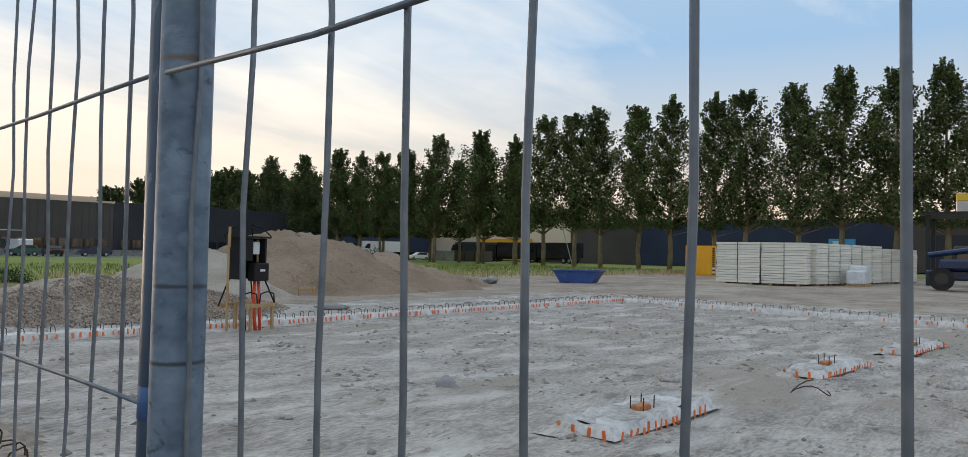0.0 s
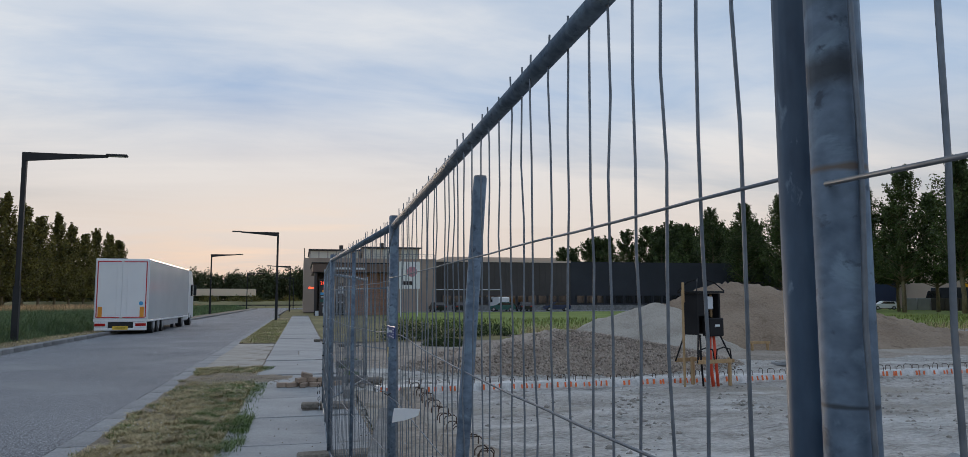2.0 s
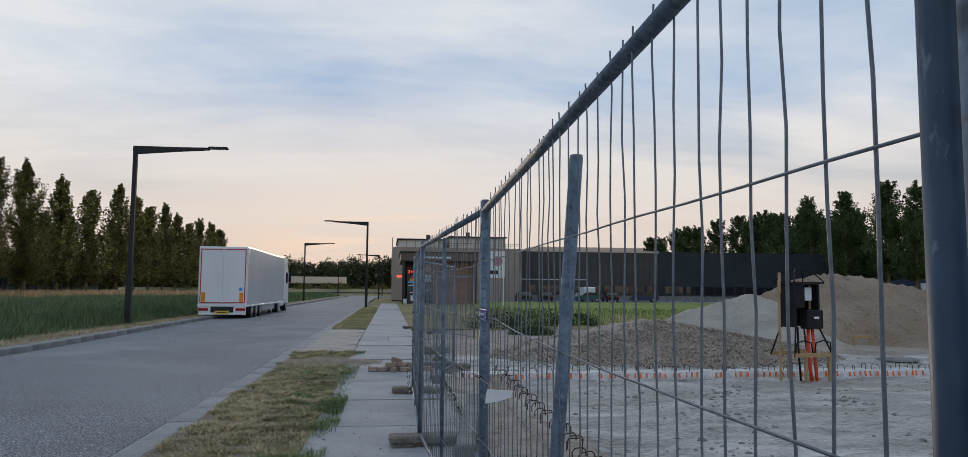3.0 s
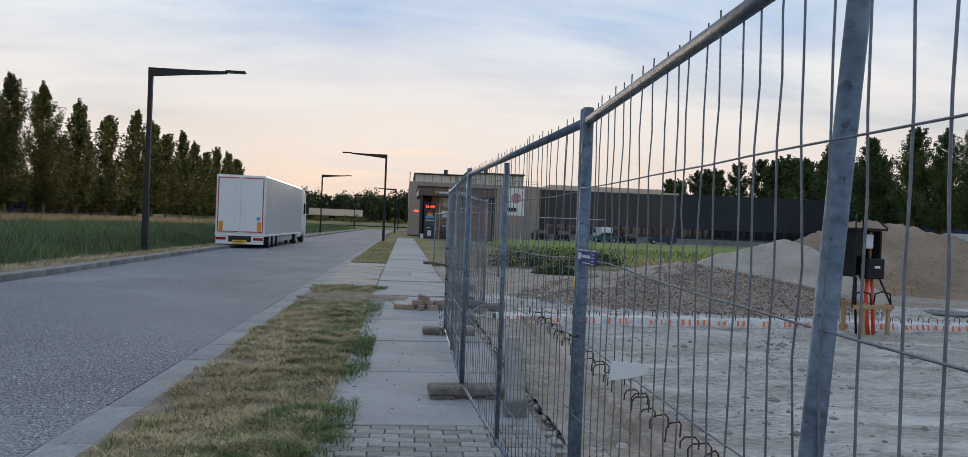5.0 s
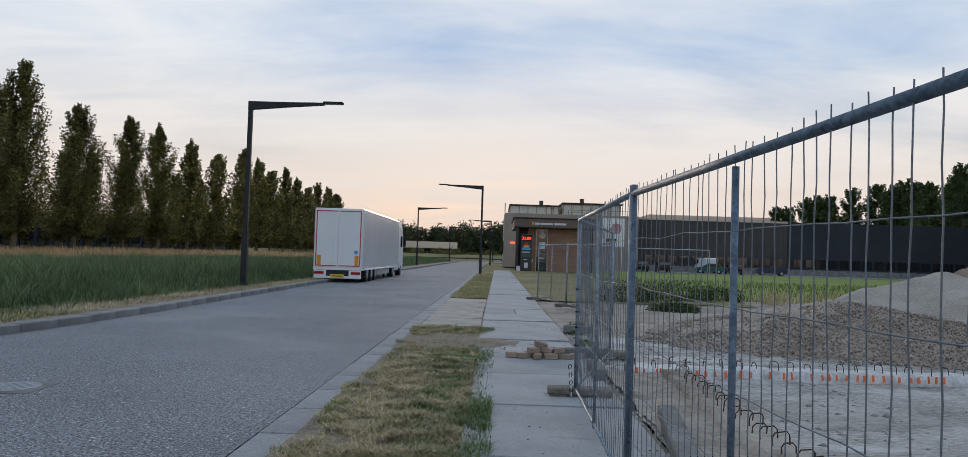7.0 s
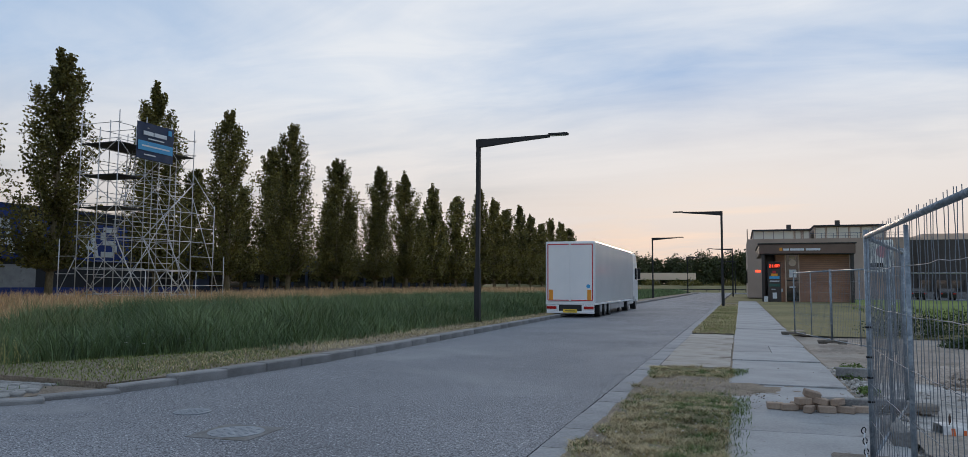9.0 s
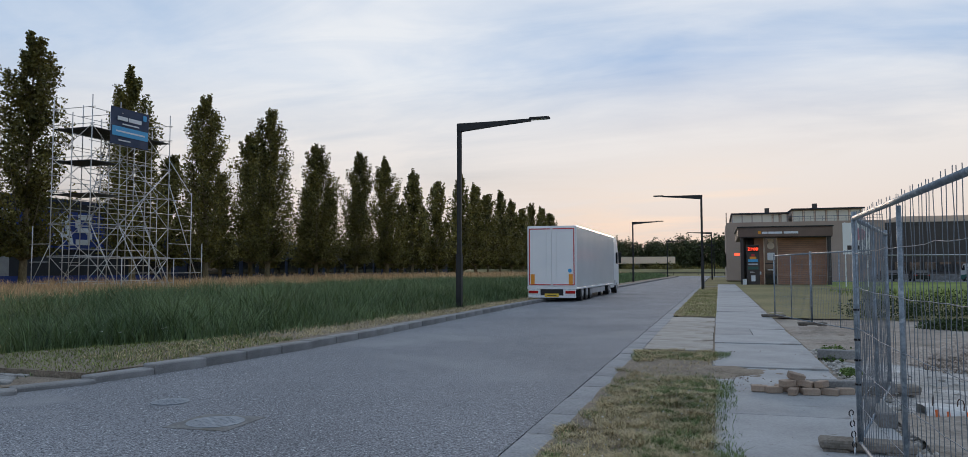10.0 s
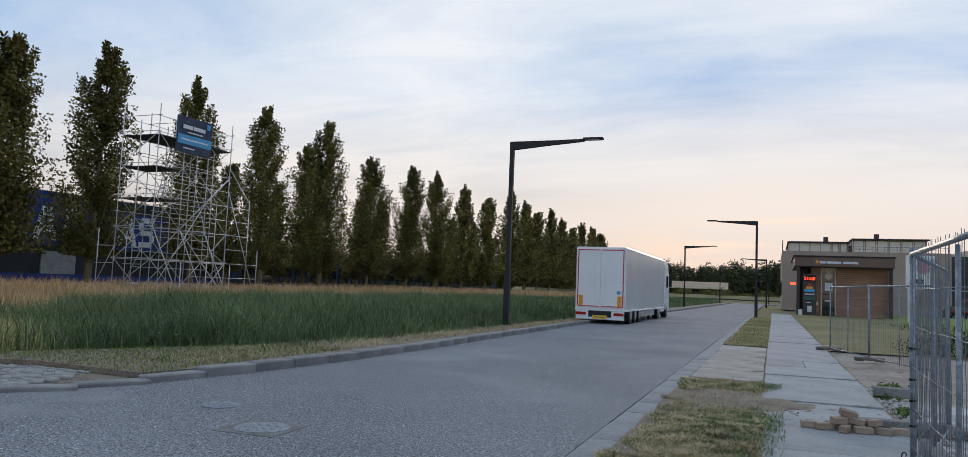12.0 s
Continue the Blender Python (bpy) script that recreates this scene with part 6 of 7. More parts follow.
part("roof", prism([(-0.36, -0.26), (0.36, -0.26), (0.36, 0.26), (-0.36, 0.26)], 1.724, 1.76), M_BLACK, cabw)
for p, q in (((-0.36, -0.26), (-0.08, 0)), ((0.36, -0.26), (0.08, 0)), ((-0.36, 0.26), (-0.08, 0)), ((0.36, 0.26), (0.08, 0))):
    part("roof_bar", bar([(*p, 1.76), ((p[0] + q[0]) / 2, (p[1] + q[1]) / 2, 1.93), (*q, 1.99)], 0.014, 6), M_BLACK, cabw)
part("lower_box", box(-0.06, 0.32, -0.27, -0.06, 0.92, 1.26, 0.02), M_BLACK, cabw, "black socket box")
part("box_label", box(0.08, 0.2, -0.277, -0.271, 1.1, 1.14), M_PLASTIC, cabw, "pale label")
part("meter", box(0.0, 0.17, -0.15, -0.08, 1.42, 1.66, 0.01), M_PLASTIC, cabw, "white electricity meter")
part("back_board", box(0.19, 0.23, -0.06, -0.03, 1.27, 1.7), M_WOOD, cabw)
for p, q in (((-0.27, -0.18), (-0.42, -0.3)), ((0.27, -0.18), (0.46, -0.32)), ((-0.27, 0.18), (-0.42, 0.3)), ((0.27, 0.18), (0.46, 0.3))):
    part("stand_leg", bar([(*p, 0.97), (*q, 0.45)], 0.016, 8), M_BLACK, cabw)
for x in (-0.2, 0.25):
    part("stand_loop", bar([(x - 0.2, -0.3, 0.5), (x - 0.17, -0.3, 0.68), (x, -0.3, 0.72), (x + 0.17, -0.3, 0.68), (x + 0.2, -0.3, 0.5)], 0.014, 6), M_BLACK, cabw, "", True)
part("conduit", bar([(0.09, -0.12, 0.95), (0.05, -0.14, 0.7), (0.03, -0.18, 0.35), (0.06, -0.2, 0.0)], 0.035, 10), M_CONDUIT, cabw, "orange-red cable conduit", True)
part("conduit", bar([(0.16, -0.14, 0.95), (0.14, -0.2, 0.5), (0.14, -0.24, 0.0)], 0.03, 10), M_CONDUIT, cabw, "orange-red cable conduit", True)
part("cable", bar([(-0.15, -0.1, 0.95), (-0.14, -0.1, 0.5), (-0.1, -0.1, 0.0)], 0.02, 8), M_BLACK, cabw, "", True)

skp = thing("waste_skip", (33.9, 20.25, -0.05), -68, "blue open-topped steel waste skip with sloping ends", "skip")
bm = bmesh.new()
out = [(-1.05, 0.05), (1.05, 0.05), (1.55, 0.95), (-1.55, 0.95)]
for y0, y1 in ((-0.8, -0.74), (0.74, 0.8)):
    side = [[bm.verts.new((x, y, z)) for x, z in out] for y in (y0, y1)]
    bm.faces.new(side[0])
    bm.faces.new(side[1][::-1])
    for k in range(4):
        bm.faces.new((side[0][k], side[1][k], side[1][(k + 1) % 4], side[0][(k + 1) % 4]))
bx(bm, -1.05, 1.05, -0.74, 0.74, 0.05, 0.11)
for s in (-1, 1):
    q = [bm.verts.new(p) for p in ((s * 1.05, -0.74, 0.06), (s * 1.05, 0.74, 0.06), (s * 1.55, 0.74, 0.95), (s * 1.55, -0.74, 0.95))]
    bm.faces.new(q if s > 0 else q[::-1])
bmesh.ops.recalc_face_normals(bm, faces=bm.faces)
skp.scale = (0.84, 1.0, 0.72)
part("tub", bm, M_BLUESKIP, skp)
for y in (-0.82, 0.82):
    part("rim", box(-1.6, 1.6, y - 0.05, y + 0.05, 0.93, 1.02, 0.01), M_BLUESKIP, skp)
    for x in (-0.6, 0.6):
        part("rib", box(x - 0.05, x + 0.05, y - 0.04, y + 0.03, 0.06, 0.92), M_BLUESKIP, skp)
for x in (-1.6, 1.6):
    part("rim", box(x - 0.05, x + 0.05, -0.77, 0.77, 0.93, 1.02, 0.01), M_BLUESKIP, skp)

for i in range(9):
    s = random.uniform(0.25, 0.6)
    o = blob("concrete_rubble", (27.2 + random.uniform(-1.4, 1.4), 21.6 + random.uniform(-0.5, 0.5), 0.05), (s, s * 0.6, s * 0.5), M_CONC, "broken slab of pale concrete in a rubble pile", "rubble", 70.0 + i, 0.5, group="rubble pile")
    o.rotation_euler = (random.uniform(-0.4, 0.4), random.uniform(-0.4, 0.4), random.uniform(0, 3))

yc = thing("yellow_container", (56.67, 25.6, -0.08), -63, "orange-yellow steel container with black lettering bars", "container")
part("body", box(0.0, 2.44, 0.0, 6.06, 0.05, 2.6, 0.02), M_YELLOW, yc)
for x in (0.02, 1.25):
    part("door", box(x, x + 1.17, -0.04, -0.004, 0.2, 2.5, 0.01), M_YELLOW, yc)
for x in (0.4, 0.85, 1.6, 2.05):
    part("lock_rod", bar([(x, -0.06, 0.15), (x, -0.06, 2.55)], 0.018, 8), M_YELLOW, yc)
for k in range(11):
    part("letter_bar", box(2.15, 2.34, -0.055, -0.045, 0.85 + 0.15 * k, 0.95 + 0.15 * k), M_BLACK, yc)
for k in range(4):
    part("chevron", side_prism([(-0.055, 0.22 + 0.15 * k), (-0.045, 0.22 + 0.15 * k), (-0.045, 0.29 + 0.15 * k), (-0.055, 0.29 + 0.15 * k)], 2.14, 2.36), M_BLACK if k % 2 == 0 else M_PLASTIC, yc)


def board_stack(x, y, rz, w, d, layers, h=0.152):
    t = thing("board_stack", (x, y, -0.02), rz, "tall stack of white foam insulation boards on bearers", "board stack", "board stacks")
    me = mesh_of("board", box(-w / 2, w / 2, -d / 2, d / 2, 0.004, h - 0.012, 0.010), M_PANEL)
    for b in (-w * 0.3, w * 0.3):
        part("bearer", box(b - 0.08, b + 0.08, -d / 2, d / 2, 0.0, 0.1), M_WOOD, t)
    for k in range(layers):
        o = part("board", me, None, t)
        o.matrix_basis = pose(random.gauss(0, 0.014), random.gauss(0, 0.014), 0.1 + k * h, 0, 0, random.gauss(0, 0.25))
    for b in ((0.0,) if w > 2 else ()):
        part("strap", box(b - 0.02, b + 0.02, -d / 2 - 0.03, -d / 2 - 0.025, 0.1, 0.1 + layers * h), M_DARKSTEEL, t)
    return t


face = math.degrees(math.atan2(11.0 - 16.3, 43.6 - 42.7))
fd = Vector((43.6 - 42.7, 11.0 - 16.3)).normalized()
nrm = Vector((-fd.y, fd.x))
for k in range(2):
    c = Vector((42.7, 16.3)) + fd * (1.32 + 2.66 * k) + nrm * 0.62
    board_stack(c.x, c.y, face, 2.56, 1.2, 16)
for k in range(10):
    c = Vector((45.5, 11.5)).lerp(Vector((60.0, 10.0)), k / 9)
    board_stack(c.x, c.y, -5 + random.uniform(-2, 2), 1.48, 1.2, 16 if k < 6 else 15)
for k in range(2):
    c = Vector((42.9, 16.2)) + fd * (1.2 + 2.66 * k) + nrm * 2.1
    board_stack(c.x, c.y, face, 2.5, 1.2, 15)
wp = thing("wrapped_pallet", (47.9, 9.6, -0.03), 6, "pallet load wrapped in wrinkled white film", "pallet")
part("pallet", box(-1.2, 1.2, -0.55, 0.55, 0.0, 0.13), M_WOOD, wp)
for x0, x1, z1 in ((-1.15, -0.3, 0.95), (-0.28, 0.5, 1.25), (0.52, 1.15, 1.05)):
    bm = box(x0, x1, -0.5, 0.5, 0.134, z1, 0.07)
    bmesh.ops.subdivide_edges(bm, edges=list(bm.edges), cuts=3, use_grid_fill=True)
    for v in bm.verts:
        v.co += noise.noise_vector(v.co * 4.0) * 0.03 * (v.co.z > 0.2)
    part("wrapped_load", bm, M_WRAP, wp, "load wrapped in white film")

tel = thing("telehandler", (47.0, 3.7, 0.0), 12, "dark blue telehandler with big tyres and a raised boom", "telehandler")
for sx, sy in ((-0.9, -1.3), (0.9, -1.3), (-0.9, 1.4), (0.9, 1.4)):
    wheel(tel, sx, sy, 0.62, 0.45, rim=M_CARDARK)
part("chassis", box(-0.75, 0.75, -2.0, 2.1, 0.55, 1.1, 0.08), M_CARBLUE, tel)
part("engine_cover", box(-1.05, -0.2, -1.2, 1.5, 1.1, 1.7, 0.12), M_CARBLUE, tel, "dark blue engine cover")
cb = part("cab", box(0.05, 1.0, -0.7, 0.8, 1.1, 2.45, 0.1), M_CARDARK, tel)
part("cab_glass", box(0.0, 1.05, -0.55, 0.65, 1.5, 2.3), M_GLASS, cb, "dark cab glass")
part("boom", bar([(-0.1, 2.0, 1.9), (-0.1, -1.8, 2.5)], 0.16, 8), M_CARBLUE, tel)
part("boom_arm", bar([(-0.1, -1.8, 2.5), (-0.4, -2.6, 4.4)], 0.1, 8), M_DARKSTEEL, tel)
plat = thing("raised_platform", (56.0, 7.0, 0.0), 8, "raised steel work platform on posts with yellow crates", "platform")
part("deck", box(-2.2, 3.6, -2.5, 0.8, 4.55, 4.75), M_DARKSTEEL, plat)
for x, y in ((-1.9, -2.2), (3.2, -2.2), (-1.9, 0.5), (3.2, 0.5)):
    part("post", box(x - 0.12, x + 0.12, y - 0.12, y + 0.12, 0.0, 4.548), M_DARKSTEEL, plat)
part("crate", box(-1.0, 0.4, -2.2, -1.0, 4.754, 5.5, 0.03), M_CARSILVER, plat, "grey crate with yellow top")
part("crate_top", box(-1.0, 0.4, -2.2, -1.0, 5.504, 6.0, 0.03), M_YELPLATE, plat, "yellow crate")
part("crate", box(2.0, 3.2, -2.2, -1.0, 4.754, 5.6, 0.03), M_YELPLATE, plat, "yellow crate")
part("orange_beam", box(-2.1, 0.8, -2.4, -2.2, 6.1, 6.25), M_ORANGE, plat, "orange beam")
for x in (-2.1, 3.4):
    part("rail_post", bar([(x, -2.3, 4.75), (x, -2.3, 6.2)], 0.03, 6), M_DARKSTEEL, plat)
part("rail", bar([(-2.1, -2.35, 5.5), (3.4, -2.35, 5.5)], 0.03, 6), M_DARKSTEEL, plat)

tr = thing("trestle", (13.8, 17.0, 0.0), 4, "small raw timber trestle standing on the sand", "trestle")
tr.scale = (0.7, 0.7, 0.8)
part("beam", box(-0.55, 0.55, -0.04, 0.04, 0.26, 0.36, 0.005), M_WOOD, tr)
for x in (-0.42, 0.42):
    part("leg", box(x - 0.04, x + 0.04, -0.05, 0.05, 0.0, 0.256, 0.005), M_WOOD, tr)
ml = thing("shaft_cover", (11.4, 12.2, 0.0), 8, "grey concrete shaft cover lying on the sand", "shaft cover")
ml.scale = (0.62, 0.62, 0.6)
part("cover", bar([(0, 0, 0.0), (0, 0, 0.09)], 0.75, 28), M_CONC, ml)
part("collar", bar([(0, 0, 0.09), (0, 0, 0.11)], 0.6, 28), M_CONCDARK, ml)


# ---- vehicles far off ----
def car(x, y, rz, paint, label, van=False):
    t = thing("car", (x, y, 0.0), rz, label, "car", "parked cars")
    if van:
        prof = [(-2.5, 0.35), (-2.5, 2.1), (-2.3, 2.25), (1.2, 2.25), (1.9, 1.35), (2.5, 1.1), (2.55, 0.35)]
        gl = [(0.7, 1.4), (0.7, 2.05), (1.2, 2.05), (1.75, 1.4)]
    else:
        prof = [(-2.05, 0.3), (-2.1, 0.85), (-1.9, 0.98), (-1.5, 1.42), (0.2, 1.46), (0.95, 0.98), (1.95, 0.82), (2.1, 0.55), (2.05, 0.3)]
        gl = [(-1.55, 1.0), (-1.3, 1.36), (0.15, 1.39), (0.75, 1.0)]
    b = part("body", side_prism(prof, -0.88, 0.88), paint, t)
    bmesh_c = side_prism(gl, -0.89, 0.89)
    part("side_window", bmesh_c, M_GLASS, b, "dark side window")
    if not van:
        part("rear_window", side_prism([(-1.88, 1.02), (-1.56, 1.38), (-1.60, 1.40), (-1.93, 1.03)], -0.7, 0.7), M_GLASS, b, "dark rear window")
        for sx in (-0.7, 0.7):
            part("tail_light", box(sx - 0.15, sx + 0.15, -2.13, -2.09, 0.72, 0.88), M_LAMPRED, b, "red tail light")
    for sx in (-0.8, 0.8):
        for sy in (-1.3, 1.3):
            wheel(t, sx, sy, 0.32, 0.2)
    return t


for x, paint, lab, rz in ((19.6, M_CARDARK, "dark car parked nose to the hall", 4), (23.0, M_CARDARK, "dark car parked nose to the hall", -3), (29.8, M_CARGREEN, "dark green car parked before the hall", 70), (33.2, M_CARDARK, "dark estate car parked before the hall", -4), (38.6, M_CARBLUE, "blue hatchback parked before the hall", 80)):
    car(x, 106.5, rz, paint, lab)
car(30.3, 110.5, 3, M_WHITE, "white van parked before the hall", True)
for x, y, paint, lab in ((95, 112, M_CARSILVER, "silver car parked behind the trees"), (95.5, 108.5, M_CARDARK, "dark car parked behind the trees"), (95, 104.5, M_CARDARK, "dark car parked behind the trees"), (94.5, 100.8, M_WHITE, "white car parked behind the trees")):
    car(x, y, 70, paint, lab)
car(97, 118, 90, M_WHITE, "white van with orange emblem behind the trees", True).scale = (1.3, 1.7, 1.5)


def truck(x, y, rz, box_mat, label):
    t = thing("truck", (x, y, 0.0), rz, label, "truck", "parked trucks")
    c = part("cab", side_prism([(4.0, 0.5), (4.0, 3.1), (5.6, 3.1), (6.0, 1.9), (6.05, 0.5)], -1.2, 1.2), M_CARDARK, t)
    part("cab_window", side_prism([(4.6, 2.0), (4.6, 2.8), (5.5, 2.8), (5.75, 2.0)], -1.21, 1.21), M_GLASS, c, "dark window")
    part("load_box", box(-1.25, 1.25, -4.5, 3.8, 0.95, 3.6, 0.03), box_mat, t)
    part("chassis", box(-0.5, 0.5, -4.4, 4.2, 0.55, 0.94), M_DARKSTEEL, t)
    for sx in (-1.0, 1.0):
        for sy in (-3.2, -2.0, 4.8):
            wheel(t, sx, sy, 0.5, 0.32)
    return t


truck(103, 83, 20, M_CARDARK, "black delivery truck parked at the warehouse")
truck(103, 92, 30, M_HALLDARK, "dark grey truck parked at the warehouse")
truck(103, 74, 0, M_CARDARK, "black truck with red markings at the warehouse")
truck(98, 117, 62, M_WHITE, "white box truck behind the trees")
tarp = thing("crate_row", (96, 90, 0), 0, "row of grey mesh crates behind the trees", "crates")
for k in range(5):
    part("crate", box(-1, 1, -6 + 2.6 * k, -3.6 + 2.6 * k, 0.0, 1.9, 0.03), M_CARSILVER if k > 2 else M_HALLGREY, tarp)

bdp = thing("advert_board", (10.6, 73.6, 0.0), 0, "white advertising board with pink print on two poles", "sign")
for x in (-0.9, 0.9):
    part("pole", bar([(x, 0, 0), (x, 0, 5.8)], 0.05, 8), M_WHITE, bdp)
b2 = part("board_face", box(-1.1, 1.1, -0.08, -0.055, 2.9, 5.75), M_WHITE, bdp)
part("print", bar([(0.25, -0.081, 4.7), (0.25, -0.09, 4.7)], 0.55, 18), M_PINK, b2, "pink printed disc")
part("print", box(-0.75, 0.3, -0.09, -0.081, 3.3, 3.7), M_CARDARK, b2, "dark print")
goal = thing("goal_frame", (22.3, 98.0, 0.0), 0, "white tubular goal frame on the lawn", "goal")
for x in (-5.0, 5.0):
    part("post", bar([(x, 0, 0), (x, 0, 3.2)], 0.06, 8), M_CARSILVER, goal)
part("crossbar", bar([(-5.0, 0, 3.2), (5.0, 0, 3.2)], 0.06, 8), M_CARSILVER, goal)
lp = thing("lamp_post", (88, 60, 0.0), 0, "pale leaning lamp post behind the trees", "lamp post")
part("mast", bar([(0, 0, 0), (-0.8, 1.2, 5.2)], 0.08, 8, 0.05), M_CARSILVER, lp)
part("lamp_head", box(-1.2, -0.7, 1.1, 1.5, 5.15, 5.3), M_CARSILVER, lp)


# ---- small things on the fence and path ----
tag = thing("maker_label", (-0.03, -0.105, 1.425), -88.5, "small blue plastic maker's label tied to the fence", "label")
tag.scale = (1.6, 1.0, 1.05)
part("plate", box(0.0, 0.165, -0.012, -0.006, -0.028, 0.030, 0.003), M_TAGBLUE, tag)
part("emblem", bar([(0.025, -0.012, 0.005), (0.025, -0.015, 0.005)], 0.014, 14), M_PLASTIC, tag)
part("text_bar", box(0.048, 0.115, -0.0145, -0.0125, 0.0, 0.011), M_PLASTIC, tag)
part("text_bar", box(0.05, 0.118, -0.0145, -0.0125, -0.020, -0.0165), M_PLASTIC, tag)
for k in range(4):
    part("text_bar", box(0.128, 0.152, -0.0145, -0.0125, -0.022 + 0.012 * k, -0.019 + 0.012 * k), M_PLASTIC, tag)
wpl = thing("white_plate", (-0.04, -0.84, 1.075), -30, "blank white plastic plate hanging on the fence wires", "plate")
o = part("plate", prism([(-0.065, -0.012), (0.0, 0.002), (0.055, 0.022), (0.062, 0.05), (-0.055, 0.05), (-0.06, 0.03)], -0.002, 0.002), M_WHITE, wpl)
o.matrix_basis = pose(0, 0, 0, 90, 0, 0)
cl = [(-0.03, 0.0, 1.86), (-0.028, -0.05, 1.845), (-0.03, -0.09, 1.90), (-0.018, -0.16, 1.96), (-0.015, -0.24, 2.0), (-0.028, -0.10, 1.89), (-0.034, -0.05, 1.83), (-0.03, -0.055, 1.78), (-0.03, -0.02, 1.74)]
tagged(part("tie_wire", bar(cl, 0.0017, 6), M_WIRE, None, "", True), "twisted tie wire round the fence post", "wire")
tagged(part("tie_wire", bar([(-0.03, 0.03, 1.08), (-0.04, 0.0, 1.09), (-0.03, -0.05, 1.085), (-0.02, -0.09, 1.10)], 0.003, 6), M_RUST, None, "", True), "rusty tie wire round the fence post", "wire")


tagged(part("paint_mark", bar([(-0.001, 0.026, 1.28), (-0.001, 0.026, 1.335)], 0.0222, 16), M_YELPLATE, None, "", True), "yellow paint mark on the fence post", "paint")
weld = bmesh.new()
bmesh.ops.create_icosphere(weld, subdivisions=2, radius=0.0065)
for v in weld.verts:
    v.co *= 1 + 0.35 * noise.noise(v.co * 260)
ob = part("weld_bead", weld, M_RUST, None, "", True)
ob.location = (-0.020, -3.497, 1.686)
tagged(ob, "small rusty weld bead where wire meets post", "weld")
tagged(part("paint_mark", bar([(0.010, -3.40, 1.352), (0.010, -3.40, 1.385)], 0.0247, 18), M_PAINTBLUE, None, "", True), "blue paint on the lower post", "paint")
chain = thing("chain", (-0.19, 6.93, 0.0), 0, "black and white plastic chain hanging low on the fence", "chain")
lk = [mesh_of("link", bar([(0.016 * math.cos(a), 0, 0.026 * math.sin(a)) for a in np.linspace(0, 6.1, 9)], 0.005, 5), m) for m in (M_BLACK, M_PLASTIC)]
for k in range(8):
    o = part("link", lk[k % 2], None, chain)
    o.matrix_basis = pose(-0.03 + 0.02 * math.sin(k * 0.2), -0.03, 0.38 - 0.043 * k, 0, random.uniform(-15, 15), 90 * (k % 2))

for z in (0.60, 0.80, 0.97, 1.22):
    tagged(part("cable_tie", bar([(-0.146, 6.97, z), (-0.146, 6.97, z + 0.016)], 0.028, 14), M_BLACK, None, "", True), "black cable tie round the fence post", "cable tie", "cable ties")
brick = mesh_of("loose_brick", box(-0.10, 0.10, -0.05, 0.05, 0.0, 0.08, 0.008), M_BRICKTAN)
spots = [(-0.62, 10.0, 0.04, 0, 0, 20), (-0.40, 9.92, 0.04, 0, 0, 75), (-0.2, 9.95, 0.04, 0, 0, 8), (0.02, 10.0, 0.04, 0, 0, -20), (-0.5, 10.16, 0.04, 0, 0, -12), (-0.28, 10.2, 0.04, 0, 0, 50), (-0.08, 10.18, 0.04, 0, 0, 95),
         (-0.46, 10.03, 0.12, 4, 0, 40), (-0.26, 10.08, 0.12, 0, 8, -25), (-0.06, 10.07, 0.12, -6, 0, 60), (-0.36, 10.1, 0.2, 10, 14, 10), (-0.78, 10.05, 0.04, 0, 0, 5), (0.2, 10.1, 0.04, 0, 0, 15)]
for x, y, z, a, b, c in spots:
    o = part("loose_brick", brick, None)
    o.matrix_basis = pose(x, y, z, a, b, c)
    tagged(o, "tan concrete brick in a loose pile on the path", "brick", "pile of loose bricks")
for x, y, w, rz in ((0.28, 10.3, 0.5, 8), (0.66, 14.1, 0.3, -6), (0.3, 8.6, 0.5, 88)):
    o = part("kerb_block", box(-w, w, -0.08, 0.08, 0.0, 0.15, 0.012), M_CONCDARK)
    o.matrix_basis = pose(x, y, 0.035, 0, 0, rz)
    tagged(o, "loose grey concrete kerb block beside the path", "kerb block", "loose kerb blocks")
o = part("concrete_beam", box(-0.09, 0.09, -1.7, 1.7, 0.0, 0.16, 0.015), M_CONCDARK)
o.matrix_basis = pose(0.42, 4.4, 0.0, 0, 0, -8)
tagged(o, "long concrete beam lying behind the fence", "beam")

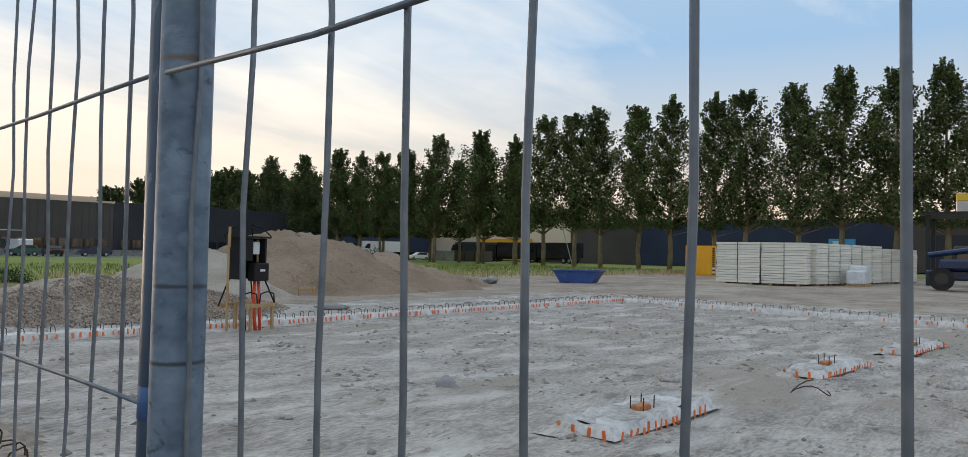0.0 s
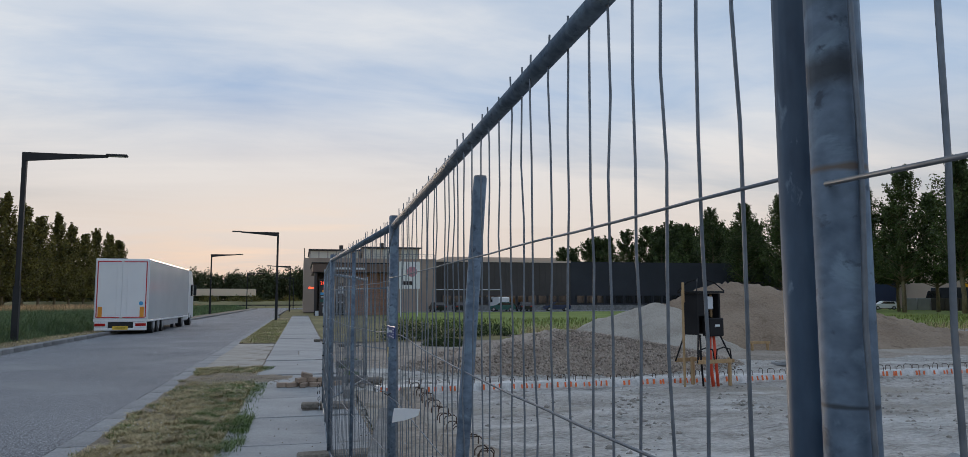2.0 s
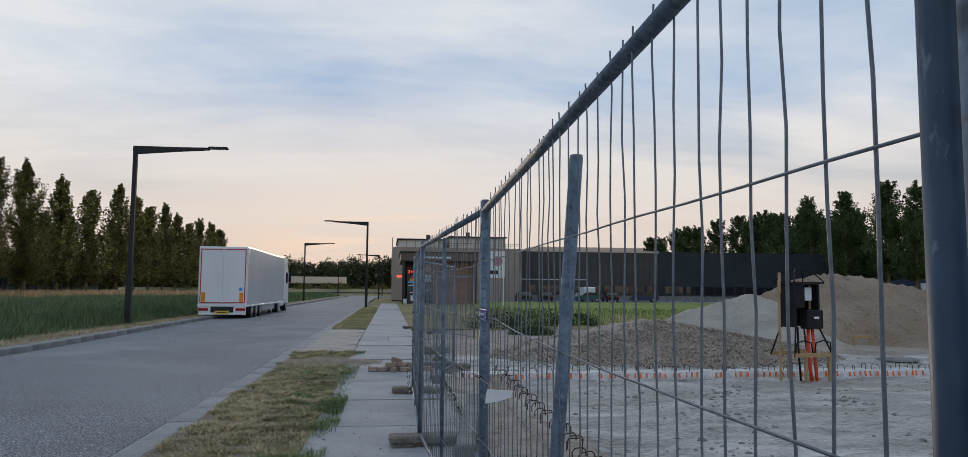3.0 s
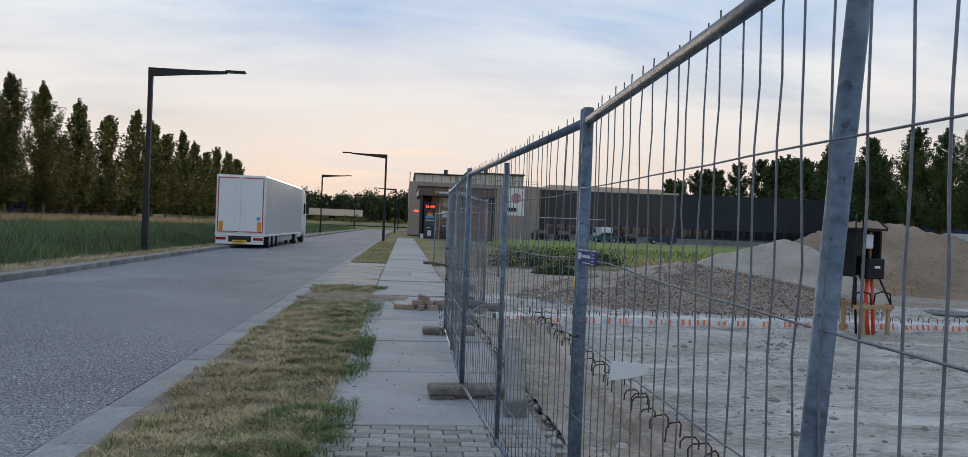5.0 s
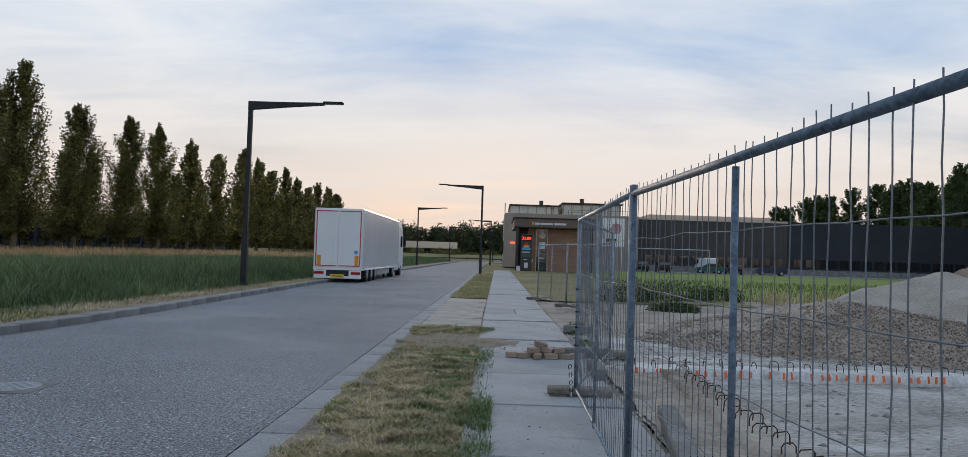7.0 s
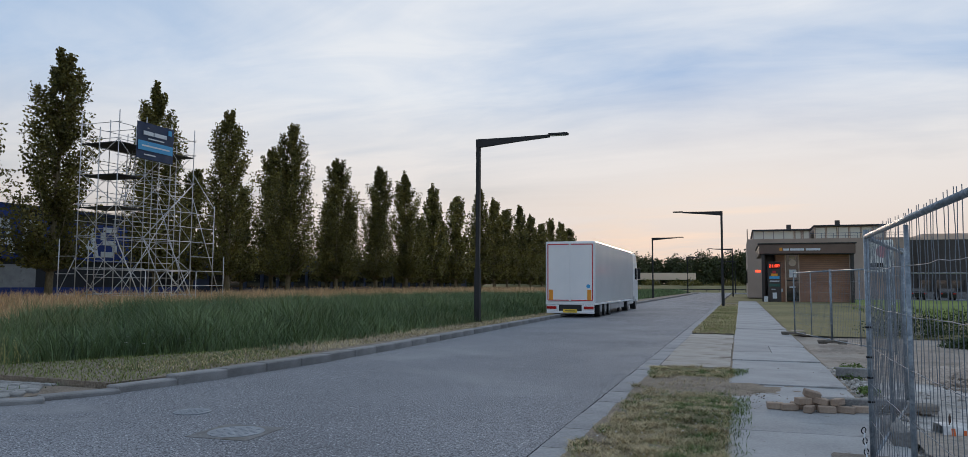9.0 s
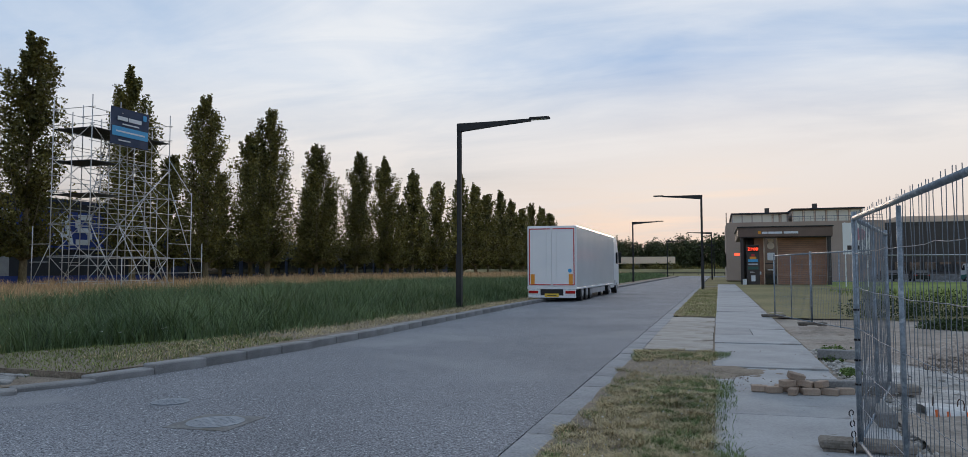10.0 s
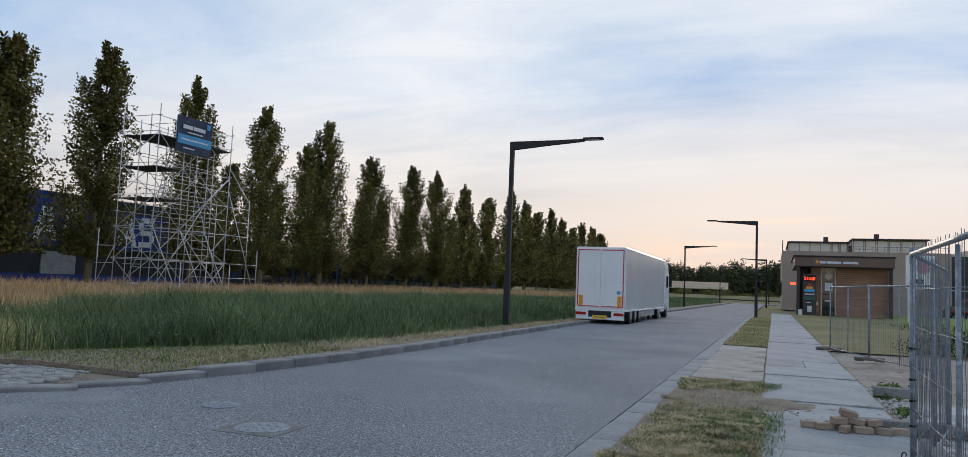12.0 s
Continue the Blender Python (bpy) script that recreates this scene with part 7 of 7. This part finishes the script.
# manhole covers in the road
M_IRON = surf("worn_iron", (0.17, 0.19, 0.215), (0.30, 0.33, 0.37), 6, 50, 0.3, 0.5, 0.3, depth=0.003)
for x, y, s in ((-6.22, 6.62, 1.0), (-7.5, 7.45, 0.75)):
    t = thing("manhole_cover", (x, y, 0.0), 3, "worn iron manhole cover set in the asphalt", "manhole", "manhole covers")
    if s == 1.0:
        part("surround", box(-0.36, 0.36, -0.36, 0.36, -0.1, 0.006), M_CONCDARK, t)
    part("lid", bar([(0, 0, -0.05), (0, 0, 0.011)], 0.29 * s, 28), M_IRON, t, "round iron lid")
    st = mesh_of("stud", box(-0.02, 0.02, -0.02, 0.02, 0.011, 0.014), M_IRON)
    for a in range(-4, 5):
        for b in range(-4, 5):
            if a * a + b * b < 20 and (a + b) % 2 == 0:
                part("stud", st, None, t).location = (a * 0.055 * s, b * 0.055 * s, 0)
# road gully in the kerb line
gl = thing("road_gully", (-9.30, 20.2, 0.0), 90, "dark cast iron kerb gully", "gully")
part("grate", box(-0.25, 0.25, -0.14, 0.14, -0.1, 0.02, 0.005), M_DARKSTEEL, gl)
part("mouth", box(-0.22, 0.22, 0.0, 0.14, 0.02, 0.13, 0.005), M_BLACK, gl)

# block paving of the side entrance
cobble = mesh_of("cobble", box(0.010, 0.198, 0.009, 0.096, -0.02, 0.070, 0.012), M_PAVER)
ent = thing("entrance_paving", (0, 0, 0), 0, "grey block paving of a side entrance", "paving", kind="structure")
cnt, worn = 0, bmesh.new()
for c in range(48):
    for r in range(40):
        x, y = -10.5 - c * 0.21 - (0.105 if r % 2 else 0), 4.6 + r * 0.107
        top = 8.35 - max(0, -12.2 - x) * 0.33 - max(0, x + 11.0) * 1.6
        lowy = 6.75 + (-10.5 - x) * -0.62
        if not lowy < y < top:
            continue
        dz = random.uniform(-0.010, 0.010) + 0.012 * math.sin(2.1 * x + 1.3 * y)
        if cnt < 300:
            o = part("cobble", cobble, None, ent)
            o.matrix_basis = pose(x, y, dz, random.uniform(-3, 3), random.uniform(-3, 3), random.uniform(-4, 4))
            cnt += 1
        else:
            bx(worn, x + 0.010, x + 0.198, y + 0.009, y + 0.096, -0.02, 0.070 + dz)
tagged(part("cobble_field", worn, M_PAVER), "worn grey paving blocks farther into the entrance", "paving", kind="stuff")
